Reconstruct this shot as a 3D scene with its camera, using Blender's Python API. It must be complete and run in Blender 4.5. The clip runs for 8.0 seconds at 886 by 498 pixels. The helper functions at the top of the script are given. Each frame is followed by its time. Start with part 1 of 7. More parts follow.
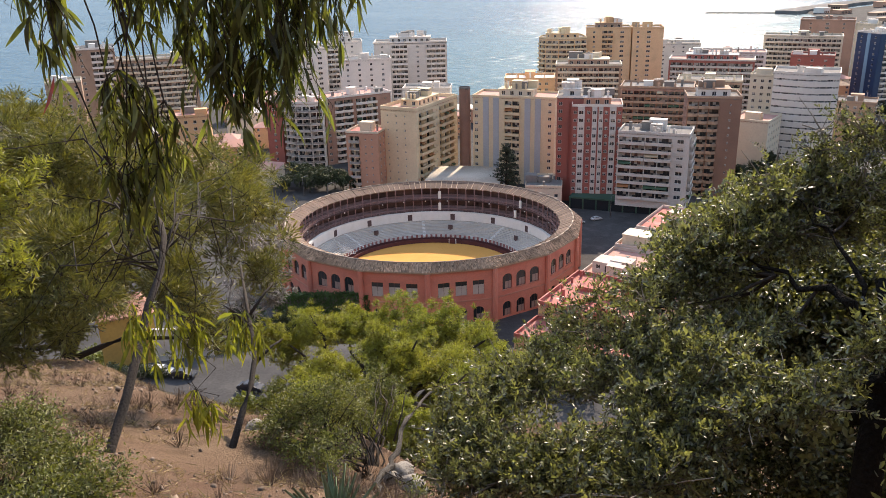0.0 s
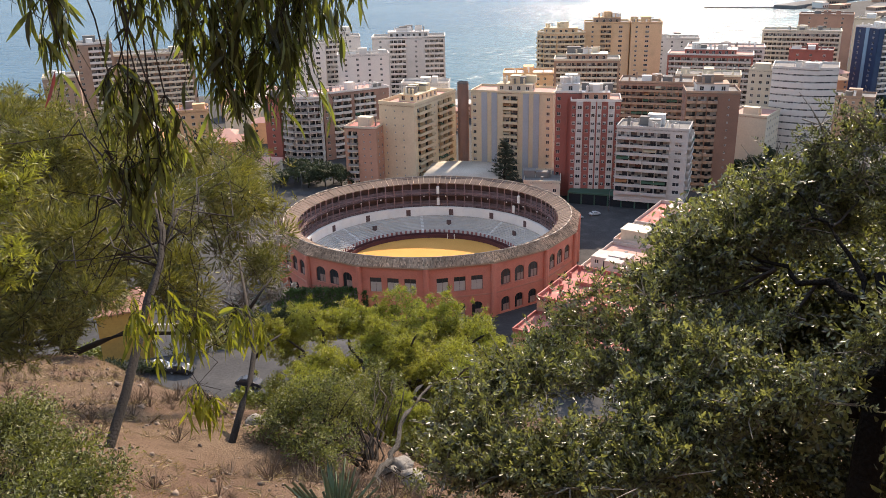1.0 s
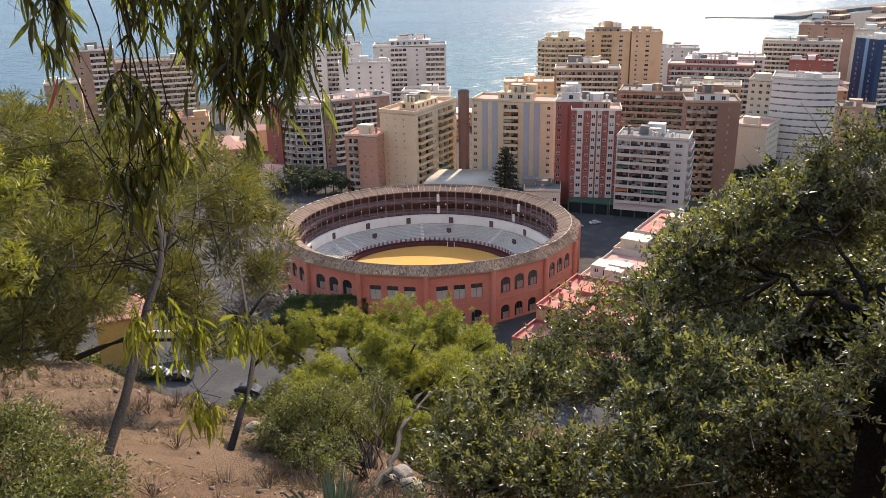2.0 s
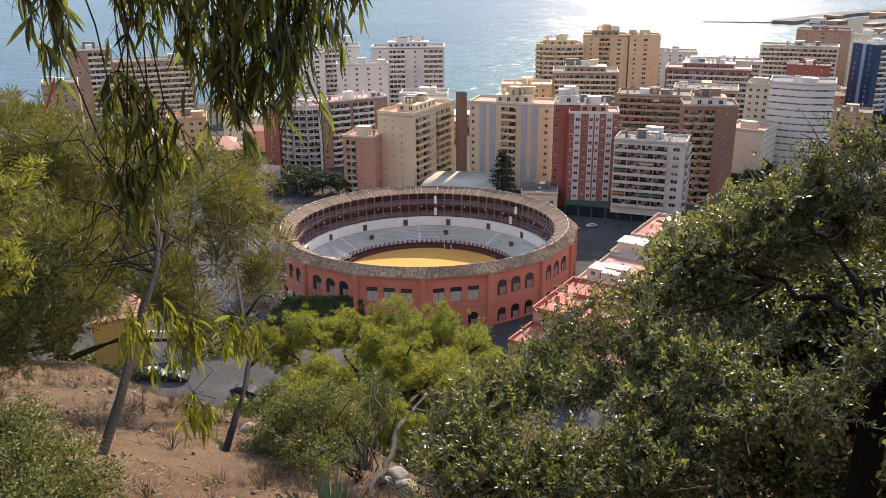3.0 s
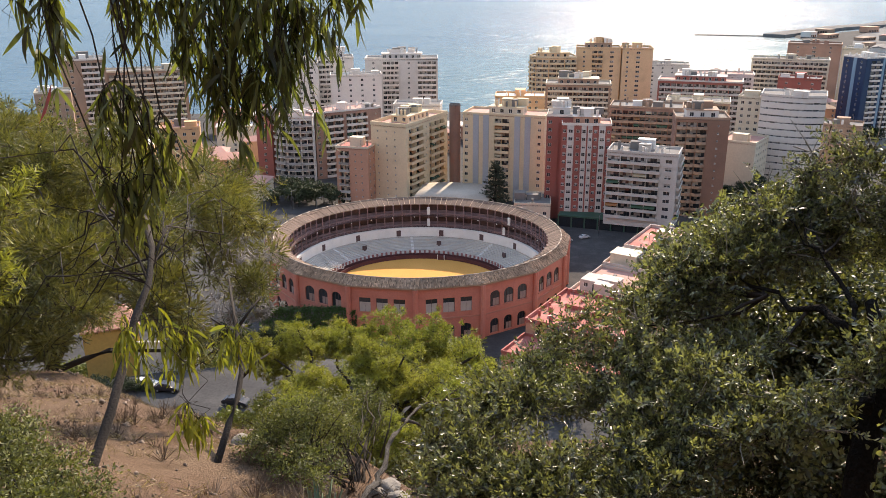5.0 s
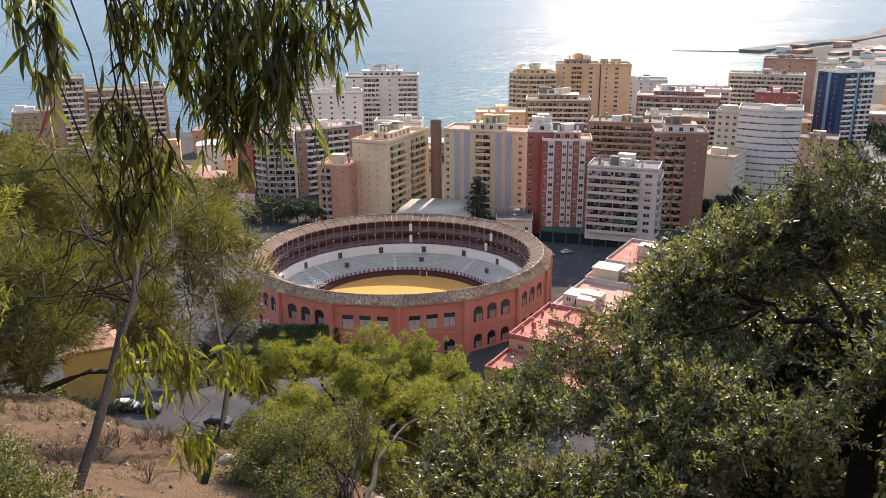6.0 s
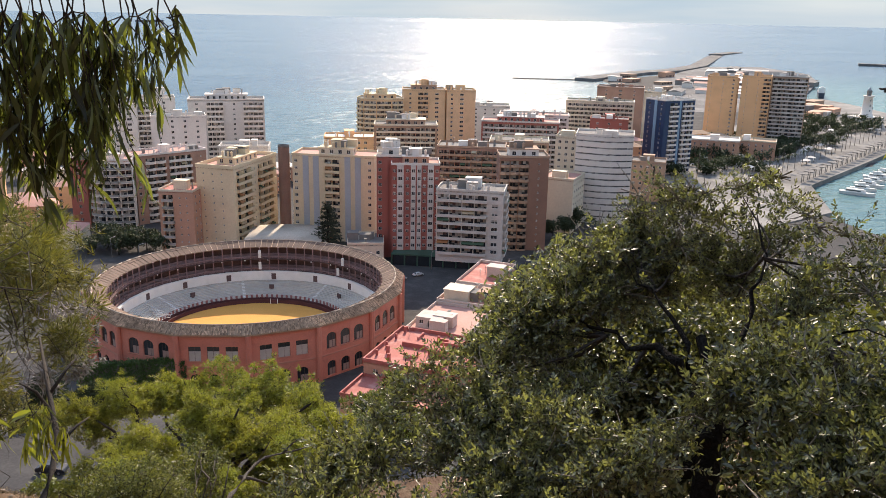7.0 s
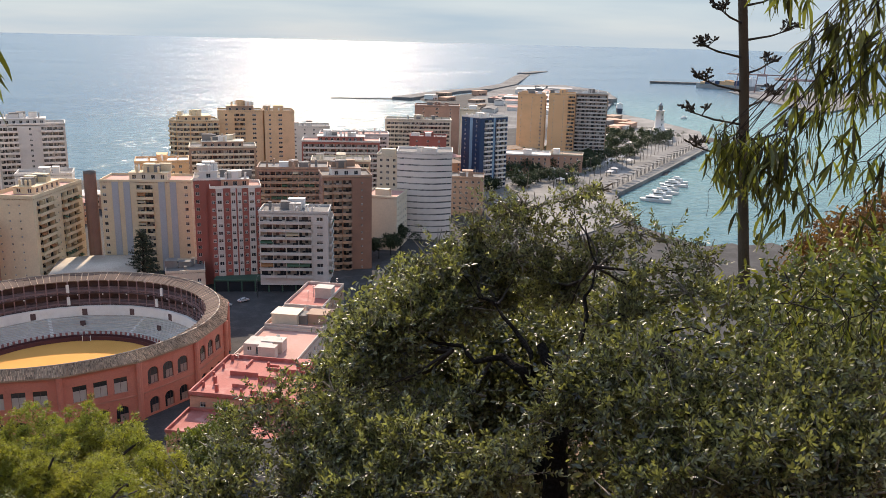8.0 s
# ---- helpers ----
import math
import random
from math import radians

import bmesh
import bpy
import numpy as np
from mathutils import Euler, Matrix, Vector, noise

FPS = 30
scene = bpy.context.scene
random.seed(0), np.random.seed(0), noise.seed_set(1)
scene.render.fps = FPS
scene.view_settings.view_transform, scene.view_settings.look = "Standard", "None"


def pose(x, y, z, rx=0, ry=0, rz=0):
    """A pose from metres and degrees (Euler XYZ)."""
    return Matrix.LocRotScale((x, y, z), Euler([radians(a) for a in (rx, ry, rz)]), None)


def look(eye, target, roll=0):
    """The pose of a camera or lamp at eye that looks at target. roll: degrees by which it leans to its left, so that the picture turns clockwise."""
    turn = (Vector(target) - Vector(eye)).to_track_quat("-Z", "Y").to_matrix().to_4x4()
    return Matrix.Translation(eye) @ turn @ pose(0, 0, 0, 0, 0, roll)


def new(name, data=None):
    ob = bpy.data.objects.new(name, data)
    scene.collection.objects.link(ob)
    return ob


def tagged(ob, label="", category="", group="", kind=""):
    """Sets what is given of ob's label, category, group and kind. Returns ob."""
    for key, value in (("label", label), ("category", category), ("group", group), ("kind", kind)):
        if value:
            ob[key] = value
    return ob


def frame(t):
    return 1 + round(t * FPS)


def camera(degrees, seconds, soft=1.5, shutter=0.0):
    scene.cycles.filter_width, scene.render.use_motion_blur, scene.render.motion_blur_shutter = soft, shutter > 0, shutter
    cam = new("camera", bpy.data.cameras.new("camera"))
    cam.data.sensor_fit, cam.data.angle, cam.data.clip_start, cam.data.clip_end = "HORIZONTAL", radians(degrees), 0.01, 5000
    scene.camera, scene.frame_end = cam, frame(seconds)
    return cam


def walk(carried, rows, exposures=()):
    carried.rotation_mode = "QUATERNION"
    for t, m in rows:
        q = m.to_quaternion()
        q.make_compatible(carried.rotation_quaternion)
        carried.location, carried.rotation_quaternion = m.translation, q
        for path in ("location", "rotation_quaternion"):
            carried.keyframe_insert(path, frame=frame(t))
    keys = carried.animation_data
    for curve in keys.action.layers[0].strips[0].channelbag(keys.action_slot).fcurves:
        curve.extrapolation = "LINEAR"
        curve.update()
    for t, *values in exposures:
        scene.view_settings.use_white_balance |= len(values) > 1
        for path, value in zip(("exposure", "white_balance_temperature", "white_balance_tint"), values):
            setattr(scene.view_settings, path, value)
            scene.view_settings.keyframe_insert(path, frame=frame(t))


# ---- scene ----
# ---- camera and its walk ----
cam = camera(56.7, 8.0, soft=0.7)
EYE = 100.0
ROWS = [
    (0.0, 0.000, 0.000, 0.000, -0.17, -19.98, 1.31),
    (0.5, -0.005, -0.001, -0.002, -0.27, -20.18, 1.25),
    (1.0, -0.008, -0.005, -0.001, -0.29, -20.32, 1.32),
    (1.5, -0.013, -0.002, -0.001, -0.24, -19.93, 1.23),
    (3.0, -0.012, 0.002, -0.002, -0.27, -19.62, 0.60),
    (3.5, -0.007, 0.004, 0.000, -0.41, -19.43, 0.50),
    (4.0, -0.006, 0.000, -0.003, -0.46, -19.49, 0.46),
    (4.5, -0.010, 0.001, -0.004, -0.53, -19.05, 0.43),
    (5.8, -0.065, -0.007, 0.002, -1.09, -18.67, 0.17),
    (6.0, -0.078, 0.008, -0.005, -2.04, -17.74, 0.48),
    (6.2, -0.078, 0.029, -0.008, -4.26, -16.76, 0.18),
    (6.5, -0.078, 0.060, -0.012, -8.75, -16.42, -0.56),
    (6.8, -0.052, 0.103, -0.002, -11.76, -16.30, -1.04),
    (7.0, -0.034, 0.132, 0.004, -12.34, -16.01, -1.10),
    (7.2, -0.034, 0.142, 0.004, -13.50, -15.07, -1.27),
    (7.5, -0.035, 0.156, 0.004, -19.44, -14.41, -1.98),
    (7.8, -0.073, 0.155, 0.009, -23.51, -14.38, -1.80),
    (8.0, -0.099, 0.154, 0.012, -24.76, -14.43, -1.38),
]
walk(cam, [(t, pose(x, y, EYE + z, 90 + pitch, roll, yaw)) for t, x, y, z, yaw, pitch, roll in ROWS],
     [(0.0, 1.76, 8250, 18), (6.0, 1.76, 8250, 18), (8.0, 1.53, 8150, 18)])

# ---- daylight ----
SUN_ELEV, SUN_AZ = 35.0, 18.0  # degrees; azimuth clockwise from +y
world = bpy.data.worlds.new("sky")
scene.world = world
world.use_nodes = True
wn, wl = world.node_tree.nodes, world.node_tree.links
wn.clear()
w_out, w_bg = wn.new("ShaderNodeOutputWorld"), wn.new("ShaderNodeBackground")
w_sky = wn.new("ShaderNodeTexSky")
w_sky.sky_type, w_sky.sun_disc = "NISHITA", False
w_sky.sun_elevation, w_sky.sun_rotation = radians(SUN_ELEV), radians(SUN_AZ)
w_sky.altitude, w_sky.dust_density, w_sky.air_density = 50, 0.35, 1.0
w_bg.inputs["Strength"].default_value = 0.15
# thin high cloud, drawn out along the horizon
w_geo, w_map, w_noise, w_ramp, w_mix = (wn.new("ShaderNodeTexCoord"), wn.new("ShaderNodeMapping"), wn.new("ShaderNodeTexNoise"),
                                        wn.new("ShaderNodeValToRGB"), wn.new("ShaderNodeMix"))
w_map.inputs["Scale"].default_value = (1.6, 1.6, 16.0)
w_noise.inputs["Scale"].default_value, w_noise.inputs["Detail"].default_value = 1.7, 5.0
w_ramp.color_ramp.elements[0].position, w_ramp.color_ramp.elements[0].color = 0.35, (0.965, 0.965, 0.965, 1)
w_ramp.color_ramp.elements[1].position, w_ramp.color_ramp.elements[1].color = 0.7, (1, 1, 1, 1)
w_mix.data_type = "RGBA"
w_mix.inputs["B"].default_value = (0.88, 1.36, 1.86, 1)
wl.new(w_geo.outputs["Generated"], w_map.inputs["Vector"])
wl.new(w_map.outputs["Vector"], w_noise.inputs["Vector"])
wl.new(w_noise.outputs["Fac"], w_ramp.inputs["Fac"])
w_sep, w_haze, w_max = wn.new("ShaderNodeSeparateXYZ"), wn.new("ShaderNodeMapRange"), wn.new("ShaderNodeMath")
w_haze.inputs["From Min"].default_value, w_haze.inputs["From Max"].default_value = 0.07, 0.5
w_haze.inputs["To Min"].default_value, w_haze.inputs["To Max"].default_value = 1.0, 0.2
w_max.operation = "MULTIPLY"
wl.new(w_geo.outputs["Generated"], w_sep.inputs["Vector"])
wl.new(w_sep.outputs["Z"], w_haze.inputs["Value"])
wl.new(w_haze.outputs["Result"], w_max.inputs[0])
wl.new(w_ramp.outputs["Color"], w_max.inputs[1])
wl.new(w_max.outputs["Value"], w_mix.inputs["Factor"])
wl.new(w_sky.outputs["Color"], w_mix.inputs["A"])
wl.new(w_mix.outputs["Result"], w_bg.inputs["Color"])
wl.new(w_bg.outputs["Background"], w_out.inputs["Surface"])

sun = new("sun", bpy.data.lights.new("sun", "SUN"))
sun.data.energy, sun.data.angle, sun.data.color = 2.1, radians(0.6), (1.0, 0.95, 0.86)
sun_way = Vector((math.sin(radians(SUN_AZ)) * math.cos(radians(SUN_ELEV)), math.cos(radians(SUN_AZ)) * math.cos(radians(SUN_ELEV)), math.sin(radians(SUN_ELEV))))
sun.matrix_world = look(sun_way * 300, (0, 0, 0))

# ---- materials ----
MATS = {}


def material(name, colour, rough=0.8, vary=0.12, scale=1.0, bump=0.0, metal=0.0, stain=0.0, stain_colour=(0.12, 0.1, 0.08),
             each=0.0, island=0.0, through_light=0.0, gloss=0.5, second=None, fine=12.0):
    """A surface with grain at two scales. each / island: how far one piece differs from the next."""
    if name in MATS:
        return MATS[name]
    m = bpy.data.materials.new(name)
    m.use_nodes = True
    n, l = m.node_tree.nodes, m.node_tree.links
    b = n["Principled BSDF"]
    b.inputs["Roughness"].default_value, b.inputs["Metallic"].default_value = rough, metal
    b.inputs["Specular IOR Level"].default_value = gloss
    co = n.new("ShaderNodeTexCoord")

    def grain(s, detail, lo, hi, low, high):
        t, r = n.new("ShaderNodeTexNoise"), n.new("ShaderNodeMapRange")
        t.inputs["Scale"].default_value, t.inputs["Detail"].default_value = s, detail
        l.new(co.outputs["Object"], t.inputs["Vector"])
        l.new(t.outputs["Fac"], r.inputs["Value"])
        for k, v in (("From Min", lo), ("From Max", hi), ("To Min", low), ("To Max", high)):
            r.inputs[k].default_value = v
        return r.outputs["Result"], t

    def mixed(a, c, fac, mode="MIX"):
        x = n.new("ShaderNodeMix")
        x.data_type, x.blend_type = "RGBA", mode
        for key, v in (("A", a), ("B", c), ("Factor", fac)):
            if isinstance(v, (tuple, float, int)):
                x.inputs[key].default_value = (*v, 1) if isinstance(v, tuple) else v
            else:
                l.new(v, x.inputs[key])
        return x.outputs["Result"]

    big, _ = grain(scale * 0.35, 4, 0.3, 0.7, 0.0, 1.0)
    small, small_node = grain(scale * fine, 6, 0.25, 0.75, 1 - vary, 1 + vary)
    other = second or tuple(min(1, c * (1 - 1.6 * vary)) for c in colour)
    col = mixed(colour, other, big)
    col = mixed(col, small, 1.0, "MULTIPLY")
    if stain:
        dirt, _ = grain(scale * 1.3, 8, 0.5, 0.72, 0.0, stain)
        col = mixed(col, stain_colour, dirt)
    if each or island:
        node = n.new("ShaderNodeObjectInfo") if each else n.new("ShaderNodeNewGeometry")
        r = n.new("ShaderNodeMapRange")
        a = each or island
        r.inputs["To Min"].default_value, r.inputs["To Max"].default_value = 1 - a, 1 + a
        l.new(node.outputs["Random" if each else "Random Per Island"], r.inputs["Value"])
        col = mixed(col, r.outputs["Result"], 1.0, "MULTIPLY")
    l.new(col, b.inputs["Base Color"])
    if bump:
        k = n.new("ShaderNodeBump")
        k.inputs["Strength"].default_value, k.inputs["Distance"].default_value = bump, 0.3 / (scale * fine) ** 0.5
        l.new(small_node.outputs["Fac"], k.inputs["Height"])
        l.new(k.outputs["Normal"], b.inputs["Normal"])
    if through_light:
        tr, mx = n.new("ShaderNodeBsdfTranslucent"), n.new("ShaderNodeMixShader")
        mx.inputs["Fac"].default_value = through_light
        l.new(mixed(col, (1.25, 1.3, 0.6), 1.0, "MULTIPLY"), tr.inputs["Color"])
        l.new(b.outputs["BSDF"], mx.inputs[1])
        l.new(tr.outputs["BSDF"], mx.inputs[2])
        l.new(mx.outputs["Shader"], n["Material Output"].inputs["Surface"])
    MATS[name] = m
    return m


def water_material(name, colour, shallow, rough, wave):
    m = bpy.data.materials.new(name)
    m.use_nodes = True
    n, l = m.node_tree.nodes, m.node_tree.links
    b = n["Principled BSDF"]
    at, off, near, mix = n.new("ShaderNodeTexCoord"), n.new("ShaderNodeVectorMath"), n.new("ShaderNodeMapRange"), n.new("ShaderNodeMix")
    off.operation, mix.data_type = "DISTANCE", "RGBA"
    off.inputs[1].default_value = (760, 560, 0)  # the shallow green harbour basin
    for key, v in (("From Min", 250), ("From Max", 950), ("To Min", 1), ("To Max", 0)):
        near.inputs[key].default_value = v
    mix.inputs["A"].default_value, mix.inputs["B"].default_value = (*colour, 1), (*shallow, 1)
    l.new(at.outputs["Object"], off.inputs[0])
    l.new(off.outputs["Value"], near.inputs["Value"])
    l.new(near.outputs["Result"], mix.inputs["Factor"])
    l.new(mix.outputs["Result"], b.inputs["Base Color"])
    b.inputs["Roughness"].default_value, b.inputs["IOR"].default_value = rough, 1.333
    b.inputs["Specular IOR Level"].default_value = 0.165
    co, mp, t1, t2, add, k = (n.new("ShaderNodeTexCoord"), n.new("ShaderNodeMapping"), n.new("ShaderNodeTexNoise"), n.new("ShaderNodeTexNoise"),
                              n.new("ShaderNodeMath"), n.new("ShaderNodeBump"))
    mp.inputs["Scale"].default_value = (0.5, 1.0, 1.0)
    t1.inputs["Scale"].default_value, t1.inputs["Detail"].default_value = 0.11, 6.0
    t2.inputs["Scale"].default_value, t2.inputs["Detail"].default_value = 0.006, 3.0
    l.new(co.outputs["Object"], mp.inputs["Vector"])
    l.new(mp.outputs["Vector"], t1.inputs["Vector"])
    l.new(mp.outputs["Vector"], t2.inputs["Vector"])
    add.operation = "MULTIPLY"
    l.new(t1.outputs["Fac"], add.inputs[0])
    l.new(t2.outputs["Fac"], add.inputs[1])
    k.inputs["Strength"].default_value, k.inputs["Distance"].default_value = 1.0, wave
    l.new(add.outputs["Value"], k.inputs["Height"])
    l.new(k.outputs["Normal"], b.inputs["Normal"])
    return m


soil = material("dry soil", (0.115, 0.068, 0.048), 0.95, 0.5, 1.6, 0.9, fine=26, second=(0.18, 0.125, 0.085), stain=0.8, stain_colour=(0.085, 0.055, 0.035), gloss=0.08)
asphalt = material("asphalt", (0.075, 0.074, 0.075), 0.9, 0.2, 0.2, 0.2, stain=0.4, stain_colour=(0.13, 0.127, 0.12), gloss=0.08)
paving = material("grey paving", (0.24, 0.235, 0.225), 0.85, 0.25, 0.03, 0.1, stain=0.7, stain_colour=(0.36, 0.345, 0.32), fine=20, gloss=0.08)
concrete = material("concrete", (0.24, 0.23, 0.22), 0.85, 0.15, 0.5, 0.2, stain=0.4, stain_colour=(0.18, 0.17, 0.16), gloss=0.08)
rock = material("breakwater rock", (0.21, 0.205, 0.20), 0.9, 0.3, 0.15, 0.5, gloss=0.08)
sand_yellow = material("yellow arena sand", (0.62, 0.28, 0.06), 0.95, 0.12, 0.25, 0.2, second=(0.68, 0.325, 0.08))
sand_beach = material("beach sand", (0.20, 0.175, 0.145), 0.95, 0.1, 0.1, gloss=0.08)
ring_red = material("terracotta render", (0.62, 0.195, 0.135), 0.9, 0.10, 0.25, 0.1, second=(0.66, 0.25, 0.18), stain=0.25, stain_colour=(0.28, 0.10, 0.08))
ring_trim = material("pale terracotta moulding", (0.58, 0.24, 0.17), 0.9, 0.1, 0.5)
tile_roof = material("weathered clay roof tile", (0.42, 0.29, 0.205), 0.95, 0.25, 0.35, 0.6, second=(0.42, 0.31, 0.22), stain=0.55, stain_colour=(0.20, 0.15, 0.11), fine=9)
wine = material("wine red paint", (0.12, 0.035, 0.04), 0.7, 0.2, 0.6)
dark_wood = material("dark gallery timber", (0.13, 0.078, 0.076), 0.85, 0.3, 0.7)
stand_grey = material("grey stone seating", (0.55, 0.505, 0.45), 0.9, 0.10, 0.4, 0.1, stain=0.3, stain_colour=(0.30, 0.29, 0.28))
white_paint = material("white paint", (0.78, 0.77, 0.74), 0.75, 0.06, 0.4, stain=0.2, stain_colour=(0.5, 0.48, 0.44))
dark_glass = material("dark window glass", (0.035, 0.042, 0.05), 0.12, 0.3, 0.3, each=0.5, gloss=0.6)
blind = material("window blind", (0.33, 0.31, 0.285), 0.7, 0.1, 1.0, each=0.5)
metal_grey = material("grey metal", (0.30, 0.31, 0.32), 0.45, 0.1, 2.0, metal=0.7)
bark = material("brown bark", (0.045, 0.034, 0.027), 0.95, 0.4, 3.0, 0.5)
bark_grey = material("grey bark", (0.19, 0.165, 0.14), 0.95, 0.3, 6.0, 0.8)
leaf_carob = material("carob leaf", (0.112, 0.118, 0.055), 0.35, 0.15, 3.0, island=0.92, through_light=0.41, gloss=0.85, second=(0.16, 0.168, 0.088))
twig_pale = material("pale carob twig", (0.27, 0.235, 0.19), 0.85, 0.25, 6.0)
leaf_pine = material("pine needle", (0.095, 0.105, 0.045), 0.55, 0.15, 2.2, island=0.5, through_light=0.36, second=(0.22, 0.20, 0.055))
leaf_pine_bright = material("yellow-green pine needle", (0.19, 0.215, 0.055), 0.5, 0.15, 1.2, island=0.5, through_light=0.45, second=(0.27, 0.26, 0.06))
leaf_shrub = material("shrub leaf", (0.10, 0.115, 0.04), 0.5, 0.15, 4.0, island=0.7, through_light=0.34, second=(0.16, 0.165, 0.055))
leaf_euc = material("eucalyptus leaf", (0.085, 0.108, 0.042), 0.42, 0.15, 3.0, island=0.8, through_light=0.44, second=(0.14, 0.145, 0.042))
leaf_far = material("street tree leaf", (0.035, 0.055, 0.022), 0.7, 0.2, 0.5, island=0.4, through_light=0.15)


# ---- builders ----
def mesh_of(name, bm, mats):
    me = bpy.data.meshes.new(name)
    bm.to_mesh(me)
    bm.free()
    for m in mats if isinstance(mats, (list, tuple)) else [mats]:
        me.materials.append(m)
    return me


def part(name, bm, material_, parent=None, label="", m=None, kind=""):
    """Links a bmesh, or a mesh that is shared, as one mesh object under a thing."""
    me = mesh_of(name, bm, material_) if isinstance(bm, bmesh.types.BMesh) else bm
    ob = new(name, me)
    if m is not None:
        ob.matrix_basis = m
    ob.parent = parent
    return tagged(ob, label, kind=kind)


def thing(name, label, category, m=None, group="", kind=""):
    ob = new(name)
    ob.empty_display_size = 0.1
    if m is not None:
        ob.matrix_basis = m
    return tagged(ob, label, category, group, kind)


def box(bm, x0, y0, z0, x1, y1, z1, mat=0):
    v = [bm.verts.new(p) for p in ((x0, y0, z0), (x1, y0, z0), (x1, y1, z0), (x0, y1, z0), (x0, y0, z1), (x1, y0, z1), (x1, y1, z1), (x0, y1, z1))]
    for f in ((3, 2, 1, 0), (4, 5, 6, 7), (0, 1, 5, 4), (1, 2, 6, 5), (2, 3, 7, 6), (3, 0, 4, 7)):
        bm.faces.new([v[i] for i in f]).material_index = mat


def prism(bm, pts, z0, z1, mat=0, top=True, bottom=False):
    lo, hi = [bm.verts.new((x, y, z0)) for x, y in pts], [bm.verts.new((x, y, z1)) for x, y in pts]
    k = len(pts)
    for i in range(k):
        bm.faces.new((lo[i], lo[(i + 1) % k], hi[(i + 1) % k], hi[i])).material_index = mat
    if top:
        bm.faces.new(hi).material_index = mat
    if bottom:
        bm.faces.new(lo[::-1]).material_index = mat


def tube(bm, path, radii, sides=6, mat=0, cap=True):
    """A tapered limb along a path."""
    rings = []
    for i, p in enumerate(path):
        p = Vector(p)
        way = (Vector(path[min(i + 1, len(path) - 1)]) - Vector(path[max(i - 1, 0)])).normalized()
        a = way.orthogonal().normalized()
        b = way.cross(a)
        rings.append([bm.verts.new(p + radii[i] * (math.cos(2 * math.pi * j / sides) * a + math.sin(2 * math.pi * j / sides) * b)) for j in range(sides)])
    for r0, r1 in zip(rings, rings[1:]):
        off = min(range(sides), key=lambda s: (r1[s].co - r0[0].co).length)
        for j in range(sides):
            f = bm.faces.new((r0[j], r0[(j + 1) % sides], r1[(j + 1 + off) % sides], r1[(j + off) % sides]))
            f.material_index, f.smooth = mat, True
    if cap:
        bm.faces.new(rings[0][::-1]).material_index = mat
        bm.faces.new(rings[-1]).material_index = mat


def wall_with_holes(bm, m, w, h, holes, depth=0.25, mat=0):
    """A wall's outer face w wide and h high in the plane y = 0 of m (outside is -y), with holes (x0, z0, x1, z1) and their reveals."""
    xs = sorted({0, w, *[a for o in holes for a in (o[0], o[2])]})
    zs = sorted({0, h, *[a for o in holes for a in (o[1], o[3])]})
    inside = set()
    for x0, z0, x1, z1, *_ in holes:
        for i in range(xs.index(x0), xs.index(x1)):
            for j in range(zs.index(z0), zs.index(z1)):
                inside.add((i, j))
    verts = {}

    def at(i, j):
        if (i, j) not in verts:
            verts[i, j] = bm.verts.new(m @ Vector((xs[i], 0, zs[j])))
        return verts[i, j]
    # long strips between the openings, row by row
    for j in range(len(zs) - 1):
        i = 0
        while i < len(xs) - 1:
            if (i, j) in inside:
                i += 1
                continue
            k = i
            while k < len(xs) - 1 and (k, j) not in inside:
                k += 1
            q = [bm.verts.new(m @ Vector(p)) for p in ((xs[i], 0, zs[j]), (xs[k], 0, zs[j]), (xs[k], 0, zs[j + 1]), (xs[i], 0, zs[j + 1]))]
            bm.faces.new(q).material_index = mat
            i = k
    for x0, z0, x1, z1, *own in holes:
        deep = own[0] if own else depth
        o = [bm.verts.new(m @ Vector(p)) for p in ((x0, 0, z0), (x1, 0, z0), (x1, 0, z1), (x0, 0, z1))]
        b = [bm.verts.new(m @ Vector(p)) for p in ((x0, deep, z0), (x1, deep, z0), (x1, deep, z1), (x0, deep, z1))]
        for a in range(4):
            c = (a + 1) % 4
            bm.faces.new((o[c], o[a], b[a], b[c])).material_index = mat


def side_frame(p, q, z0):
    """The frame of a wall from p to q, seen from outside with p on its left: x along it, y inwards, z up."""
    d = Vector((q[0] - p[0], q[1] - p[1], 0))
    w = d.length
    d.normalize()
    return Matrix(((d.x, -d.y, 0, p[0]), (d.y, d.x, 0, p[1]), (0, 0, 1, z0), (0, 0, 0, 1))), w


SHARED = {}
# dark frame for balcony doors: shade of the recess put into its colour
recess_frame = material("recess-dark window frame", (0.10, 0.095, 0.09), 0.5, 0.1, 1.0, metal=0.3)
rail_grey = material("grey railing", (0.42, 0.40, 0.375), 0.6, 0.15, 0.5, each=0.3)


def window_mesh(w, h, lights=2, frame_mat=None, shutter=False):
    """A window to stand in an opening: one frame with mullions and recessed panes, some with the blind half down."""
    key = ("window", round(w, 2), round(h, 2), lights, frame_mat.name if frame_mat else "", shutter)
    if key not in SHARED:
        bm, e = bmesh.new(), 0.07
        gx = [0.0, e]
        for i in range(1, lights):
            gx += [w * i / lights - e / 2, w * i / lights + e / 2]
        gx += [w - e, w]
        gz = [0.0, e, h * 0.48, h - e, h]
        v = {(i, j): bm.verts.new((x, -0.06, z)) for i, x in enumerate(gx) for j, z in enumerate(gz)}
        for i in range(len(gx) - 1):
            for j in range(4):
                q = [v[i, j], v[i + 1, j], v[i + 1, j + 1], v[i, j + 1]]
